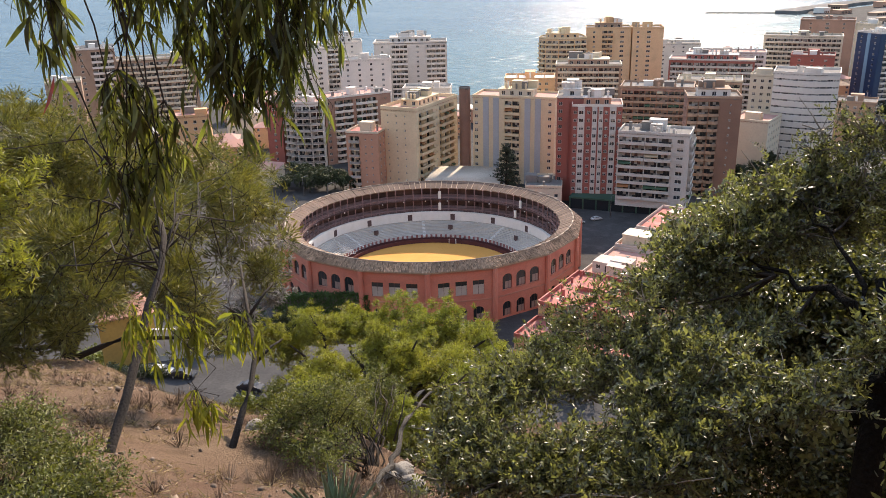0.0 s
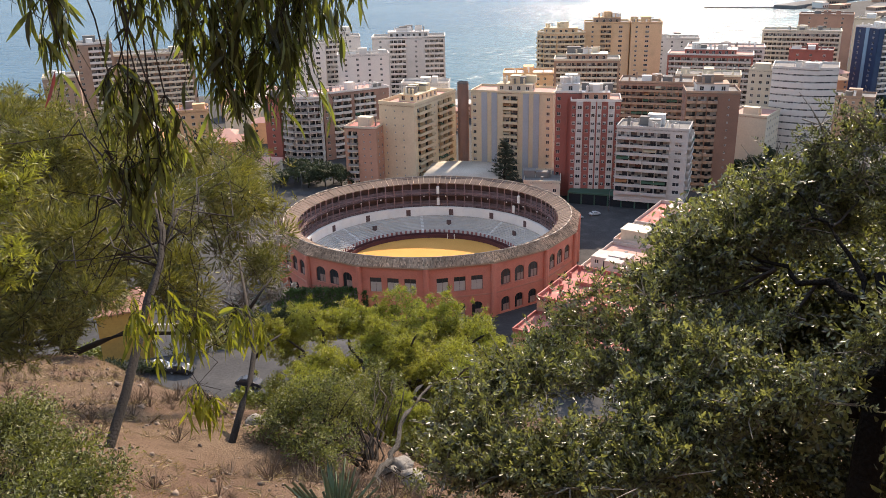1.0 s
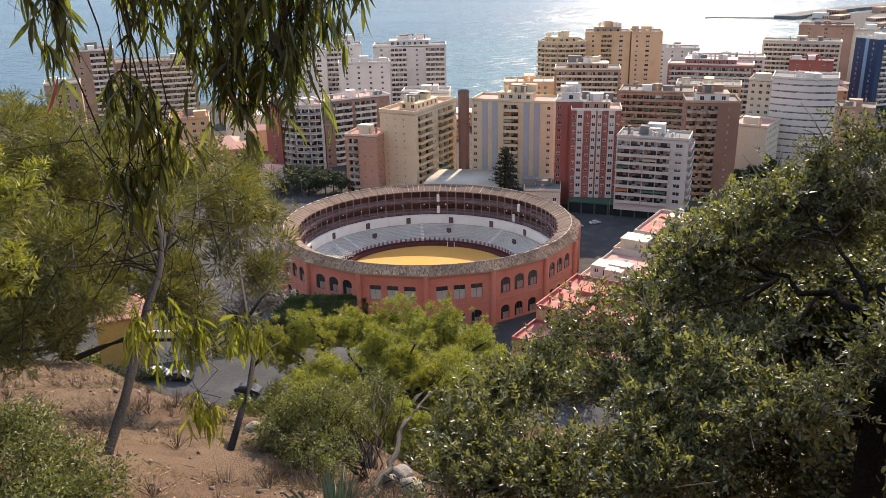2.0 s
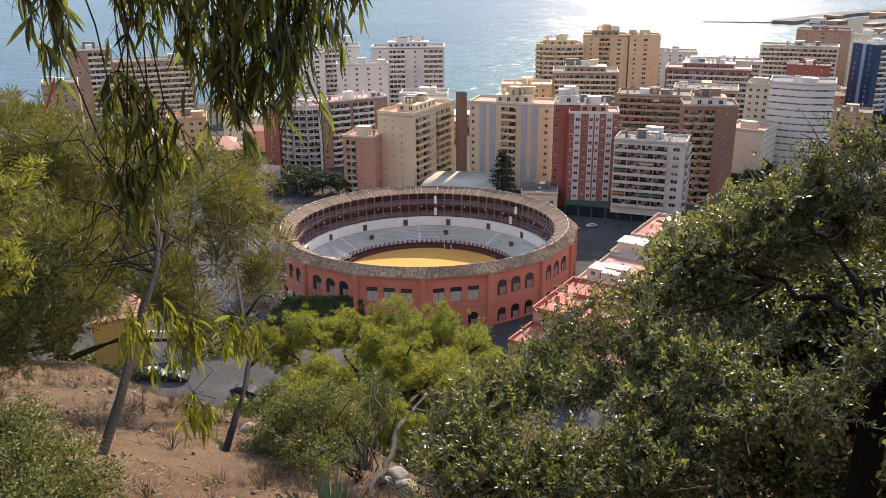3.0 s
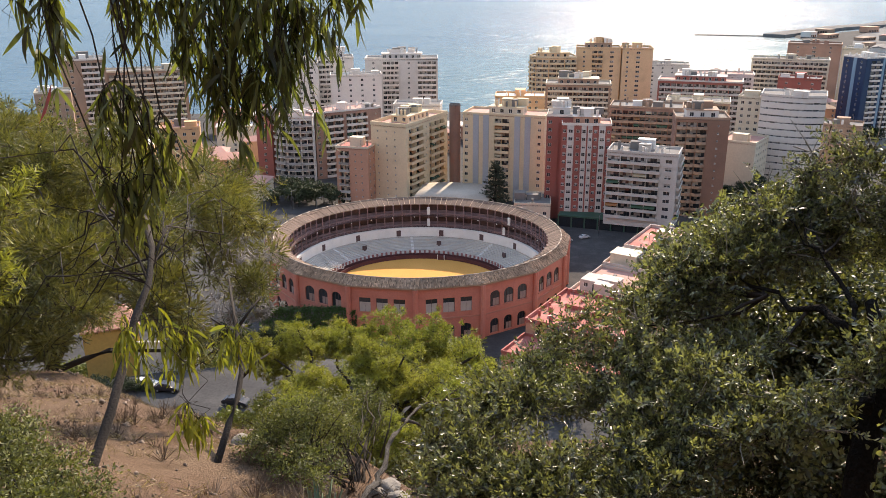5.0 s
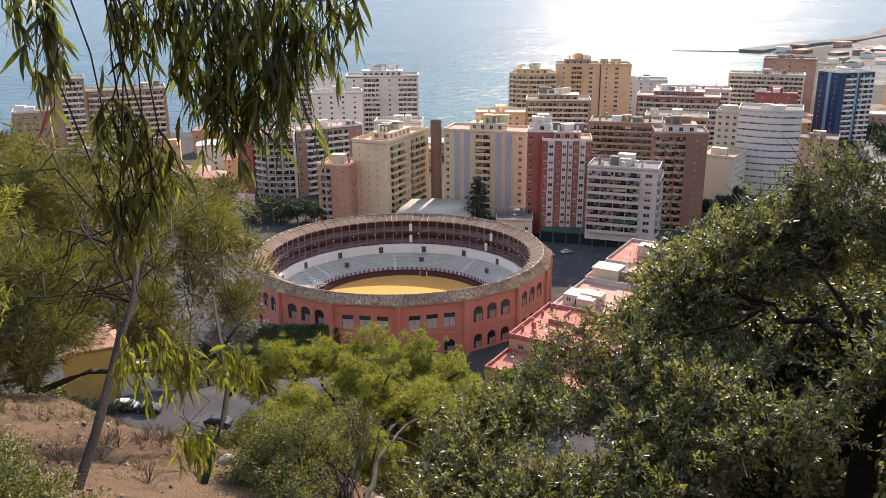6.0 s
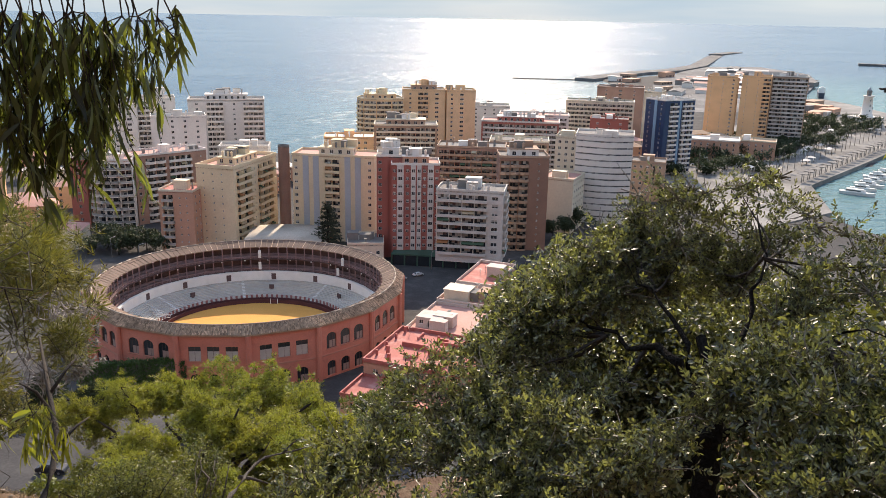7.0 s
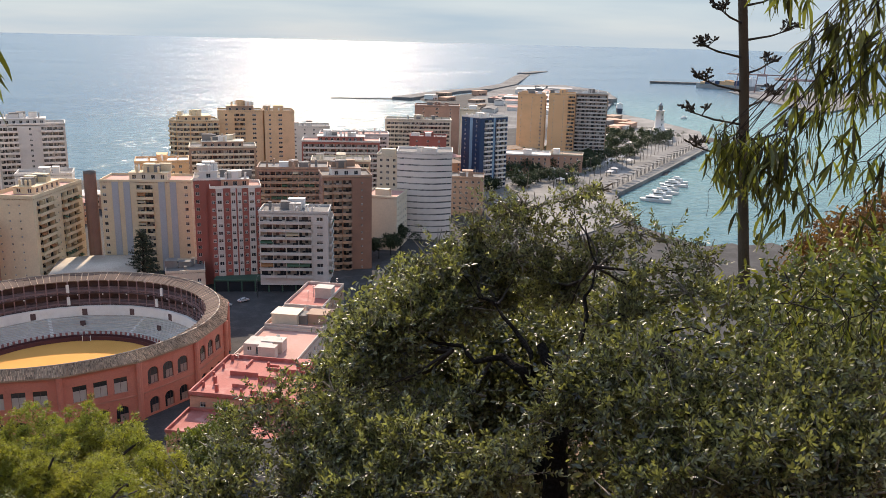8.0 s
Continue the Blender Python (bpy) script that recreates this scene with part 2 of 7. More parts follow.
                if i % 2 == 0 or j in (0, 3):
                    bm.faces.new(q)
                elif j == 1:
                    q = [v[i, 1], v[i + 1, 1], v[i + 1, 2], v[i + 1, 3], v[i, 3], v[i, 2]]
                    p = [bm.verts.new((c.co.x, 0, c.co.z)) for c in q]
                    for k in range(6):
                        bm.faces.new((q[k], q[(k + 1) % 6], p[(k + 1) % 6], p[k]))
                    state = ((i // 2) * 7 + int(shutter) * 5) % 6 if lights > 2 else (1 if shutter else 2)  # some blinds down, some half down
                    bm.faces.new((p[0], p[1], p[2], p[5])).material_index = 2 if state in (0, 5) else 1
                    bm.faces.new((p[5], p[2], p[3], p[4])).material_index = 2 if state in (0, 1, 4) else 1
        SHARED[key] = mesh_of("window", bm, [frame_mat or white_paint, dark_glass, blind])
    return SHARED[key]


def balcony_mesh(w, d, style, paint):
    """A balcony as one tray, w wide and d deep, hung on a wall (outside is -y). style: solid, rail or bowed."""
    key = ("balcony", round(w, 2), d, style, paint.name)
    if key not in SHARED:
        bm, t = bmesh.new(), 0.12
        k = 7 if style == "bowed" else 3
        if style == "bowed":
            out = [(w * i / k, -d * (0.3 + 0.7 * math.sin(math.pi * i / k))) for i in range(k + 1)]
            ins = [(min(w - t, max(t, x)), y + t) for x, y in out]
            out, ins = [(0, 0)] + out + [(w, 0)], [(t, 0)] + ins + [(w - t, 0)]
        else:
            out, ins = [(0, 0), (0, -d), (w, -d), (w, 0)], [(t, 0), (t, -d + t), (w - t, -d + t), (w - t, 0)]
        n = len(out)
        rows = [[bm.verts.new((x, y, z)) for x, y in ring] for ring, z in ((out, -0.2), (out, 0.05), (out, 1.0), (ins, 1.0), (ins, 0.0))]
        for r in range(4):
            for i in range(n - 1):
                f = bm.faces.new((rows[r][i], rows[r][i + 1], rows[r + 1][i + 1], rows[r + 1][i]))
                f.material_index = 1 if style == "rail" and r in (1, 3) else 0
        bm.faces.new(rows[4][::-1]), bm.faces.new(rows[0])
        if w > 4.2 and style != "bowed":
            box(bm, w / 2 - 0.1, -d * 0.9, 0.01, w / 2 + 0.1, 0.6, 2.5)
        SHARED[key] = mesh_of("balcony", bm, [paint, rail_grey])
    return SHARED[key]


AWNINGS = [material("green awning cloth", (0.06, 0.13, 0.08), 0.9, 0.15, 1.0), material("cream awning cloth", (0.52, 0.42, 0.28), 0.9, 0.15, 1.0), material("orange awning cloth", (0.42, 0.19, 0.08), 0.9, 0.15, 1.0)]


def awning_mesh(w, cloth):
    """A sloping cloth let down over a balcony, with its hanging edge and two arms."""
    key = ("awning", round(w, 1), cloth.name)
    if key not in SHARED:
        bm = bmesh.new()
        rows = [[bm.verts.new((x, y, z)) for x in (0, w * 0.5, w)] for y, z in ((0, 2.5), (-0.75, 2.15), (-1.4, 1.75), (-1.42, 1.5), (-1.38, 1.5), (-1.36, 1.72), (0, 2.44))]
        for p, q in zip(rows, rows[1:]):
            for k in range(2):
                bm.faces.new((p[k], p[k + 1], q[k + 1], q[k]))
        SHARED[key] = mesh_of("awning", bm, [cloth])
    return SHARED[key]


def roof_clutter(parent, pts, z, rng, n, paint, masts=3):
    """Stair heads, water tanks, vents and aerials on a flat roof."""
    cx, cy = sum(p[0] for p in pts) / len(pts), sum(p[1] for p in pts) / len(pts)
    for i in range(n * 2):
        a, b = rng.choice(pts), rng.choice(pts)
        f = rng.uniform(0.25, 0.8)
        x, y = cx + f * ((a[0] + b[0]) / 2 - cx), cy + f * ((a[1] + b[1]) / 2 - cy)
        w, d, h = (rng.uniform(4, 6.5), rng.uniform(3, 4.5), rng.uniform(2.5, 3.6)) if i == 0 else ((rng.uniform(2.5, 5), rng.uniform(2, 4), rng.uniform(1.9, 3.0)) if i % 3 == 2 else (rng.uniform(0.5, 1.1), rng.uniform(0.5, 1.0), rng.uniform(1.5, 3.2)))
        bm = bmesh.new()
        box(bm, -w / 2, -d / 2, 0, w / 2, d / 2, h)
        box(bm, -w / 2 - 0.12, -d / 2 - 0.12, h, w / 2 + 0.12, d / 2 + 0.12, h + 0.15, 1 if i % 2 else 0)
        part("stair_head" if i == 0 else ("roof_room" if i % 3 == 2 else "chimney"), bm, [rng.choice((paint, paint, white_paint, concrete)), concrete], parent, m=pose(x, y, z, 0, 0, math.degrees(math.atan2(pts[1][1] - pts[0][1], pts[1][0] - pts[0][0]))))
    if masts > 3:  # flue stacks along the edge of the roof
        if "flue" not in SHARED:
            bm = bmesh.new()
            box(bm, -0.4, -0.35, 0, 0.4, 0.35, 2.1), box(bm, -0.5, -0.45, 2.1, 0.5, 0.45, 2.25), box(bm, -0.25, -0.2, 2.25, 0.25, 0.2, 2.6)
            SHARED["flue"] = bm
        flue = mesh_of("chimney", SHARED["flue"].copy(), [paint])
        for i in range(3 if masts > 4 else 2):
            e = Vector(pts[0]).lerp(Vector(pts[1]), (i + rng.uniform(0.2, 0.8)) / 3)
            part("chimney", flue, None, parent, m=pose(cx + 0.9 * (e.x - cx), cy + 0.9 * (e.y - cy), z))
    for i in range(masts):
        a = rng.choice(pts)
        f = rng.uniform(0.2, 0.85)
        key = ("aerial", i % 2)
        if key not in SHARED:
            bm = bmesh.new()
            h = 2.6 + 0.8 * (i % 2)
            box(bm, -0.05, -0.05, 0, 0.05, 0.05, h)
            for k in range(3):
                box(bm, -0.6 + 0.1 * k, -0.03, h - 0.5 * k - 0.1, 0.6 - 0.1 * k, 0.03, h - 0.5 * k - 0.04)
            SHARED[key] = mesh_of("aerial", bm, [metal_grey])
        part("aerial", SHARED[key], None, parent, m=pose(cx + f * (a[0] - cx), cy + f * (a[1] - cy), z, 0, 0, rng.uniform(0, 180)))


def front(ax, ay, bx, by, depth):
    """A right-angled plan from its front edge, seen from outside with a on the left."""
    d = Vector((bx - ax, by - ay)).normalized()
    n = Vector((-d.y, d.x)) * depth
    return [(ax, ay), (bx, by), (bx + n.x, by + n.y), (ax + n.x, ay + n.y)]


STOREY = 3.0


def block(name, label, category, pts, top, paint, sides, base=3.0, roof_paint=None, clutter=3, masts=3, trim=None, parapet=0.9, seed=1, storey=STOREY, recess=1.0, setback=None):
    """An apartment block over the plan pts (counter-clockwise). sides: for each wall a list of bays (start, end, style) in shares of its width.
    styles: win (windows every so many metres), solid / rail / bowed (balconies), strip (a proud band, with a groove or with windows).
    setback: (share of the plan, height, paint) of a penthouse storey."""
    rng = random.Random(seed)
    home = thing(name, label, category, group="city buildings")
    floors = int((top - base - 1.0) / storey)
    wall = bmesh.new()
    for i, p in enumerate(pts):
        q = pts[(i + 1) % len(pts)]
        m, w = side_frame(p, q, base)
        holes, fit = [], []
        seen = (q[1] - p[1]) * (p[0] + q[0]) - (q[0] - p[0]) * (p[1] + q[1]) < 0
        for bay in sides[i % len(sides)] if seen else []:
            x0, x1, style = bay[0] * w, bay[1] * w, bay[2]
            extra = bay[3] if len(bay) > 3 else None
            if style == "strip":  # a proud strip from the ground to the roof
                bm = bmesh.new()
                box(bm, x0, -0.25, 0, x1, -0.003, top - base)
                part("pilaster", bm, extra, home, m=m)
                continue
            if style == "strip_windows":
                bm = bmesh.new()
                box(bm, x0, -0.25, 0, x1, -0.003, top - base)
                part("pilaster", bm, extra, home, m=m)
                for f in range(floors):
                    z = top - base - 1.0 - (f + 1) * storey + 1.1
                    if z > 0.3:
                        part("window", window_mesh(min(1.7, x1 - x0 - 0.5), 1.4, 2, None, rng.random() < 0.5), None, home, m=m @ pose((x0 + x1) / 2 - min(1.7, x1 - x0 - 0.5) / 2, -0.262, z))
                continue
            for f in range(floors):
                z = top - base - 1.0 - (f + 1) * storey + 0.15
                if z < 0.3:
                    continue
                if style.startswith("win"):
                    step, ww, hh = {"win": (3.2, 1.4, 1.35), "win_small": (2.6, 0.7, 0.8), "win_wide": (3.6, 2.4, 1.4), "win_band": (99, x1 - x0 - 0.1, 0.8), "win_tall": (2.4, 1.1, 2.0), "win_blind": (2.6, 1.2, 1.3)}[style]
                    n = max(1, int((x1 - x0) / (step * (1.75 if p[1] > 430 else 1))))
                    for k in range(n):
                        c = x0 + (k + 0.5) * (x1 - x0) / n
                        o = (round(c - ww / 2, 3), round(z + (0.3 if hh > 1.8 else 0.95), 3), round(c + ww / 2, 3), round(z + (0.3 if hh > 1.8 else 0.95) + hh, 3))
                        holes.append(o)
                        fit.append((o, max(2, int(ww / 0.9)), style == "win_blind" or rng.random() < 0.3))
                else:
                    n = max(1, round((x1 - x0) / (extra or 99)))
                    for k in range(n):
                        a, b = x0 + k * (x1 - x0) / n, x0 + (k + 1) * (x1 - x0) / n
                        o = (round(a + 0.2, 3), round(z + 0.02, 3), round(b - 0.2, 3), round(z + 2.5, 3), min(recess, 0.5) if p[1] > 430 else recess)
                        holes.append(o)
                        fit.append((o, max(2, int((b - a) / 1.1)), rng.randrange(6)))
                        part("balcony", balcony_mesh(b - a - 0.1, 1.2, style, trim or paint), None, home, m=m @ pose(a + 0.05, -0.003, z))
                        if style == "solid" and p[1] < 400 and rng.random() < 0.32:  # an awning let down
                            part("awning", awning_mesh((b - a) * rng.choice((0.45, 0.5, 0.9)), rng.choice(AWNINGS)), None, home, m=m @ pose(a + 0.05 + rng.choice((0.02, 0.08)) * (b - a), -0.006, z))
        wall_with_holes(wall, m, w, top - base, holes, 0.28)
        for o, lights, shut in fit:
            part("window", window_mesh(o[2] - o[0], o[3] - o[1], lights, recess_frame if len(o) > 4 else None, shut), None, home, m=m @ pose(o[0], o[4] - 0.02 if len(o) > 4 else 0.26, o[1]))
    bmesh.ops.remove_doubles(wall, verts=wall.verts, dist=0.002)
    part("wall", wall, paint, home)
    bm = bmesh.new()
    prism(bm, pts, top - 0.4, top - 0.05)
    part("roof", bm, roof_paint or concrete, home)
    c = Vector((sum(p[0] for p in pts) / len(pts), sum(p[1] for p in pts) / len(pts)))
    bm = bmesh.new()
    k = len(pts)
    ring = []
    for s, z0 in ((1.012, top), (1.012, top + parapet), (0.985, top + parapet), (0.985, top - 0.03)):
        ring.append([bm.verts.new((c.x + s * (x - c.x), c.y + s * (y - c.y), z0)) for x, y in pts])
    for r in range(3):
        for i in range(k):
            bm.faces.new((ring[r][i], ring[r][(i + 1) % k], ring[r + 1][(i + 1) % k], ring[r + 1][i]))
    for i in range(k):
        bm.faces.new((ring[0][(i + 1) % k], ring[0][i], ring[3][i], ring[3][(i + 1) % k]))
    part("parapet", bm, trim or paint, home)
    if setback:
        share, high, paint_up = setback
        up = [(c.x + share * (x - c.x), c.y + share * (y - c.y)) for x, y in pts]
        bm, fit = bmesh.new(), []
        for i, p in enumerate(up):
            m, w = side_frame(p, up[(i + 1) % k], top - 0.05)
            n = max(1, int(w / 3.4))
            holes = [(round((j + 0.5) * w / n - 0.8, 3), 0.5, round((j + 0.5) * w / n + 0.8, 3), 2.2) for j in range(n)] if w > 3 and m[1][0] * p[0] - m[0][0] * p[1] < 0 else []
            wall_with_holes(bm, m, w, high, holes, 0.25)
            fit += [m @ pose(o[0], 0.23, o[1]) for o in holes]
        prism(bm, [(c.x + share * 1.04 * (x - c.x), c.y + share * 1.04 * (y - c.y)) for x, y in pts], top + high - 0.05, top + high + 0.25, 1, bottom=True)
        room = part("penthouse", bm, [paint_up, trim or paint], home)
        for at in fit:
            part("window", window_mesh(1.6, 1.7, 2), None, room, m=at)
        pts, top = up, top + high + 0.25
    roof_clutter(home, pts, top - 0.05, rng, clutter, trim or paint, masts)
    return home


def scatter(name, template, places, mats, parent, label="", kind=""):
    """Many copies of a small template (verts, quads, slots) at 4x4 places, joined into one mesh."""
    tv, tf, ts = np.array(template[0]), np.array(template[1]), np.array(template[2])
    places = np.array(places)
    n, k = len(places), len(tv)
    verts = (np.einsum("nij,kj->nki", places[:, :3, :3], tv) + places[:, None, :3, 3]).reshape(-1, 3)
    faces = (tf[None] + (np.arange(n) * k)[:, None, None]).reshape(-1, 4)
    me = bpy.data.meshes.new(name)
    me.vertices.add(len(verts))
    me.vertices.foreach_set("co", verts.ravel())
    me.loops.add(faces.size)
    me.loops.foreach_set("vertex_index", faces.ravel().astype(np.int32))
    me.polygons.add(len(faces))
    me.polygons.foreach_set("loop_start", np.arange(0, faces.size, 4, dtype=np.int32))
    me.polygons.foreach_set("material_index", np.tile(ts, n).astype(np.int32))
    me.update(calc_edges=True)
    for m in mats:
        me.materials.append(m)
    return part(name, me, None, parent, label, kind=kind)


def leaf(length, width, curl=0.0, fold=0.25, at=(0, 0, 0), way=(0, 0, 1), up=(1, 0, 0)):
    """Verts and quads of one folded leaf."""
    way, up = Vector(way).normalized(), Vector(up)
    side = way.cross(up).normalized()
    up = side.cross(way)
    at = Vector(at)
    pts = []
    for s, wd in ((0, 0), (0.3, 0.9), (0.72, 0.8), (1, 0)):
        mid = at + way * (length * s) - up * (curl * length * s * s)
        pts.append((mid, mid + side * (width / 2 * wd) + up * (fold * width * wd), mid - side * (width / 2 * wd) + up * (fold * width * wd)))
    v = [pts[0][0], pts[1][1], pts[2][1], pts[3][0], pts[2][2], pts[1][2]]
    return [tuple(a) for a in v], [(0, 1, 2, 3), (0, 3, 4, 5)]


def gather(leaves):
    v, f = [], []
    for a, b in leaves:
        f += [tuple(i + len(v) for i in q) for q in b]
        v += a
    return v, f, [0] * len(f)


def turns(rng, n, up_bias=0.0, size=(0.8, 1.2)):
    """Random places for leaves, about the origin: n 4x4 matrices."""
    out = []
    for _ in range(n):
        d = Vector((rng.gauss(0, 1), rng.gauss(0, 1), rng.gauss(up_bias, 1))).normalized()
        out.append((d, d.to_track_quat("Z", "Y").to_matrix().to_4x4() @ Matrix.Rotation(rng.uniform(0, 6.28), 4, "Z") @ Matrix.Scale(rng.uniform(*size), 4)))
    return out


def split(rng, clumps, k=6, size=0.42):
    """Breaks rounded clumps up into smaller ones, so that a crown has an uneven outline and gaps."""
    out = []
    for x, y, z, r in clumps:
        for _ in range(k):
            d = Vector((rng.gauss(0, 1), rng.gauss(0, 1), rng.gauss(0.15, 0.8))).normalized() * r * rng.uniform(0.25, 1.0)
            out.append((x + d.x, y + d.y, z + d.z * 0.85, r * size * rng.uniform(0.55, 1.25)))
        for _ in range(3):  # stray shoots past the outline
            d = Vector((rng.gauss(0, 1), rng.gauss(0, 1), rng.gauss(0.5, 0.8))).normalized() * r * rng.uniform(1.0, 1.4)
            out.append((x + d.x, y + d.y, z + d.z * 0.85, r * size * rng.uniform(0.3, 0.5)))
    return out


def filled(rng, clumps, n, size=0.8):
    """More clumps between neighbours, so that a crown closes up."""
    out = list(clumps)
    for _ in range(n):
        a = rng.choice(clumps)
        b = rng.choice(sorted(clumps, key=lambda c: (c[0] - a[0]) ** 2 + (c[1] - a[1]) ** 2 + (c[2] - a[2]) ** 2)[1:5])
        f = rng.uniform(0.3, 0.7)
        out.append(tuple(a[i] + (b[i] - a[i]) * f - (0.25 * a[3] if i == 2 else 0) for i in range(3)) + (a[3] * size * rng.uniform(0.7, 1.1),))
    return out


def crown_places(rng, clumps, per_m3, up_bias=0.4, size=(0.8, 1.25), shell=0.5, squash=0.8, reach=1.0):
    """Places for sprigs in rounded clumps (x, y, z, r), pointing outwards, denser towards the outside."""
    out = []
    for x, y, z, r in clumps:
        n = int(per_m3 * r ** 2)
        for d, m in turns(rng, n, up_bias, size):
            dist = r * reach * (shell + (1 - shell) * rng.random() ** 0.6) * (0.75 + 0.5 * noise.noise(Vector((x, y, z)) * 3 + d * 1.7) + 0.12)
            out.append(np.array(Matrix.Translation((x + d.x * dist, y + d.y * dist, z + d.z * dist * squash)) @ m))
    return out


# ---- ground, sea, harbour ----
LAND = [(-4500, 585), (40, 585), (130, 640), (200, 690), (330, 780), (430, 930), (515, 1247), (656, 1378), (762, 1447), (890, 1585), (1029, 1577), (998, 1375), (887, 1195),
        (733, 1007), (697, 925), (685, 872), (654, 721), (560, 604), (427, 504), (323, 428), (288, 362), (300, 306), (372, 270), (900, 100), (900, -700), (-4500, -700)]


def inside(x, y, poly):
    hit = False
    for (x0, y0), (x1, y1) in zip(poly, poly[1:] + poly[:1]):
        if (y0 > y) != (y1 > y) and x < (x1 - x0) * (y - y0) / (y1 - y0) + x0:
            hit = not hit
    return hit


CITY = 4.0
RX, RY, SIDES = -5.4, 245.4, 16  # the bullring's middle


def ground_height(x, y):
    """The hillside below the camera, the road cut into it and the flat town."""
    d = math.hypot(x * 0.8, y) if y > 0 else 0.0
    left, right = min(5.0, 0.29 * max(0.0, -x)), min(9.0, 0.42 * max(0.0, x - 1.2))
    z = 98.4 - 0.57 * d + left + right * (1 - min(1, max(0, (y - 20) / 60)))
    if y < 0:
        z = 98.4 + left + right + 0.85 * min(90.0, max(0.0, -y - 1.8))  # the hill goes on up, unseen behind the path, to cut the sky light
    z -= 0.3 * max(0.0, d - 9 - 1.52 * max(0.0, -x))  # the slope steepens below its brow
    if 8 < d < 110:
        z += 0.7 * noise.noise(Vector((x, y, 0)) * 0.12) + 0.3 * noise.noise(Vector((x, y, 3)) * 0.6)
    if 3 < d < 24:
        z += 0.07 * noise.noise(Vector((x, y, 7)) * 1.7)
    if 2 < d <= 8:
        z += 0.15 * noise.noise(Vector((x, y, 3)) * 0.6)
    shelf = 34.0 + 0.6 * left  # the road along the hill
    if d < 128:
        z = max(z, shelf)
    else:
        z = shelf - 0.6 * (d - 128)
    if math.hypot(x - RX, (y - RY) / 0.9) < 43.5:  # under the bullring
        return CITY - 2.0
    return max(CITY, z)


def axis(near, steps):
    out, p = [0.0], 0.0
    for step, upto in steps:
        while p < upto:
            p += step
            out.append(p)
    return [a for a in out]


xs = axis(0, [(0.4, 9), (0.8, 32), (4, 140), (20, 600), (150, 4500)])
xs = [-a for a in xs[:0:-1]] + xs
ys = [-700, -300, -160, -90, -60, -40, -25, -16, -10, -6, -4, -2.5, -1.8, -1] + axis(0, [(0.35, 15), (0.7, 42), (3, 300), (20, 900), (120, 1800)])
bm = bmesh.new()
grid = []
for y in ys:
    row = []
    for x in xs:
        row.append(bm.verts.new((x, y, ground_height(x, y) if inside(x, y, LAND) else -4.0)))
    grid.append(row)
for j in range(len(ys) - 1):
    for i in range(len(xs) - 1):
        f = bm.faces.new((grid[j][i], grid[j][i + 1], grid[j + 1][i + 1], grid[j + 1][i]))
        zc = f.calc_center_median().z
        f.material_index = 0 if zc > 38.5 else (1 if zc < 4.5 or 33 < zc < 38 and 104 < ys[j] < 130 else 0)
        if ys[j] > 600 and zc < 3 and xs[i] < 250:
            f.material_index = 2
        f.smooth = True
tagged(part("ground", bm, [soil, asphalt, sand_beach]), "dry stony hillside running down to the asphalted town", "ground", kind="structure")

sea_mat = water_material("sea water", (0.035, 0.10, 0.155), (0.11, 0.23, 0.225), 0.2, 7.5)
bm = bmesh.new()
rings = []
for r in [20, 300, 600, 900, 1200, 1500, 1800, 2100, 2400, 2700, 3000, 3300, 3600, 3900, 4200, 4500, 4850]:
    z = 1.8 if r < 1500 else 1.8 + 70.2 * ((r - 1500) / 3350) ** 2
    rings.append([bm.verts.new((r * math.sin(2 * math.pi * k / 96), r * math.cos(2 * math.pi * k / 96), z)) for k in range(96)])
for a, b in zip(rings, rings[1:]):
    for k in range(96):
        bm.faces.new((a[k], b[k], b[(k + 1) % 96], a[(k + 1) % 96])).smooth = True
bmesh.ops.recalc_face_normals(bm, faces=bm.faces)
if bm.faces[0].normal.z < 0:
    bmesh.ops.reverse_faces(bm, faces=bm.faces)
tagged(part("water", bm, sea_mat), "blue-green sea with sun glitter under a hazy sky", "sea", kind="structure")


dock_grey = material("stained dock concrete", (0.20, 0.20, 0.20), 0.9, 0.3, 0.02, stain=0.7, stain_colour=(0.30, 0.295, 0.285), fine=20, gloss=0.08)


def quay(name, pts, top, mat, label, category="quay"):
    bm = bmesh.new()
    prism(bm, pts, -3, top)
    bmesh.ops.recalc_face_normals(bm, faces=bm.faces)
    return tagged(part(name, bm, mat), label, category, kind="structure")


def strip(pts, w):
    """A band of width w along a line."""
    left, right = [], []
    for i, p in enumerate(pts):
        d = (Vector(pts[min(i + 1, len(pts) - 1)]) - Vector(pts[max(i - 1, 0)])).normalized()
        n = Vector((-d.y, d.x)) * w / 2
        left.append((p[0] + n.x, p[1] + n.y)), right.append((p[0] - n.x, p[1] - n.y))
    return right + left[::-1]


quay("quay", [(215, 330), (288, 362), (323, 428), (427, 504), (560, 604), (654, 721), (690, 860), (700, 930), (640, 935), (560, 800), (430, 690), (330, 600), (240, 470)], 4.6, paving,
     "grey paved promenade and quay of the harbour")
quay("breakwater", strip([(500, 1236), (660, 1385), (765, 1452), (893, 1590), (1130, 1945), (1215, 2062)], 34), 6.5, rock, "long dark stone breakwater bending out to sea", "breakwater")
quay("breakwater_head", strip([(1190, 2040), (1330, 2165)], 34), 10, rock, "stone head of the breakwater", "breakwater")
quay("breakwater_far", strip([(1330, 1660), (1440, 1580), (1560, 1490)], 26), 9, rock, "low dark outer breakwater", "breakwater")
quay("dyke", strip([(400, 1290), (510, 1250)], 8), 3.0, rock, "low half-sunken stone dyke", "breakwater")
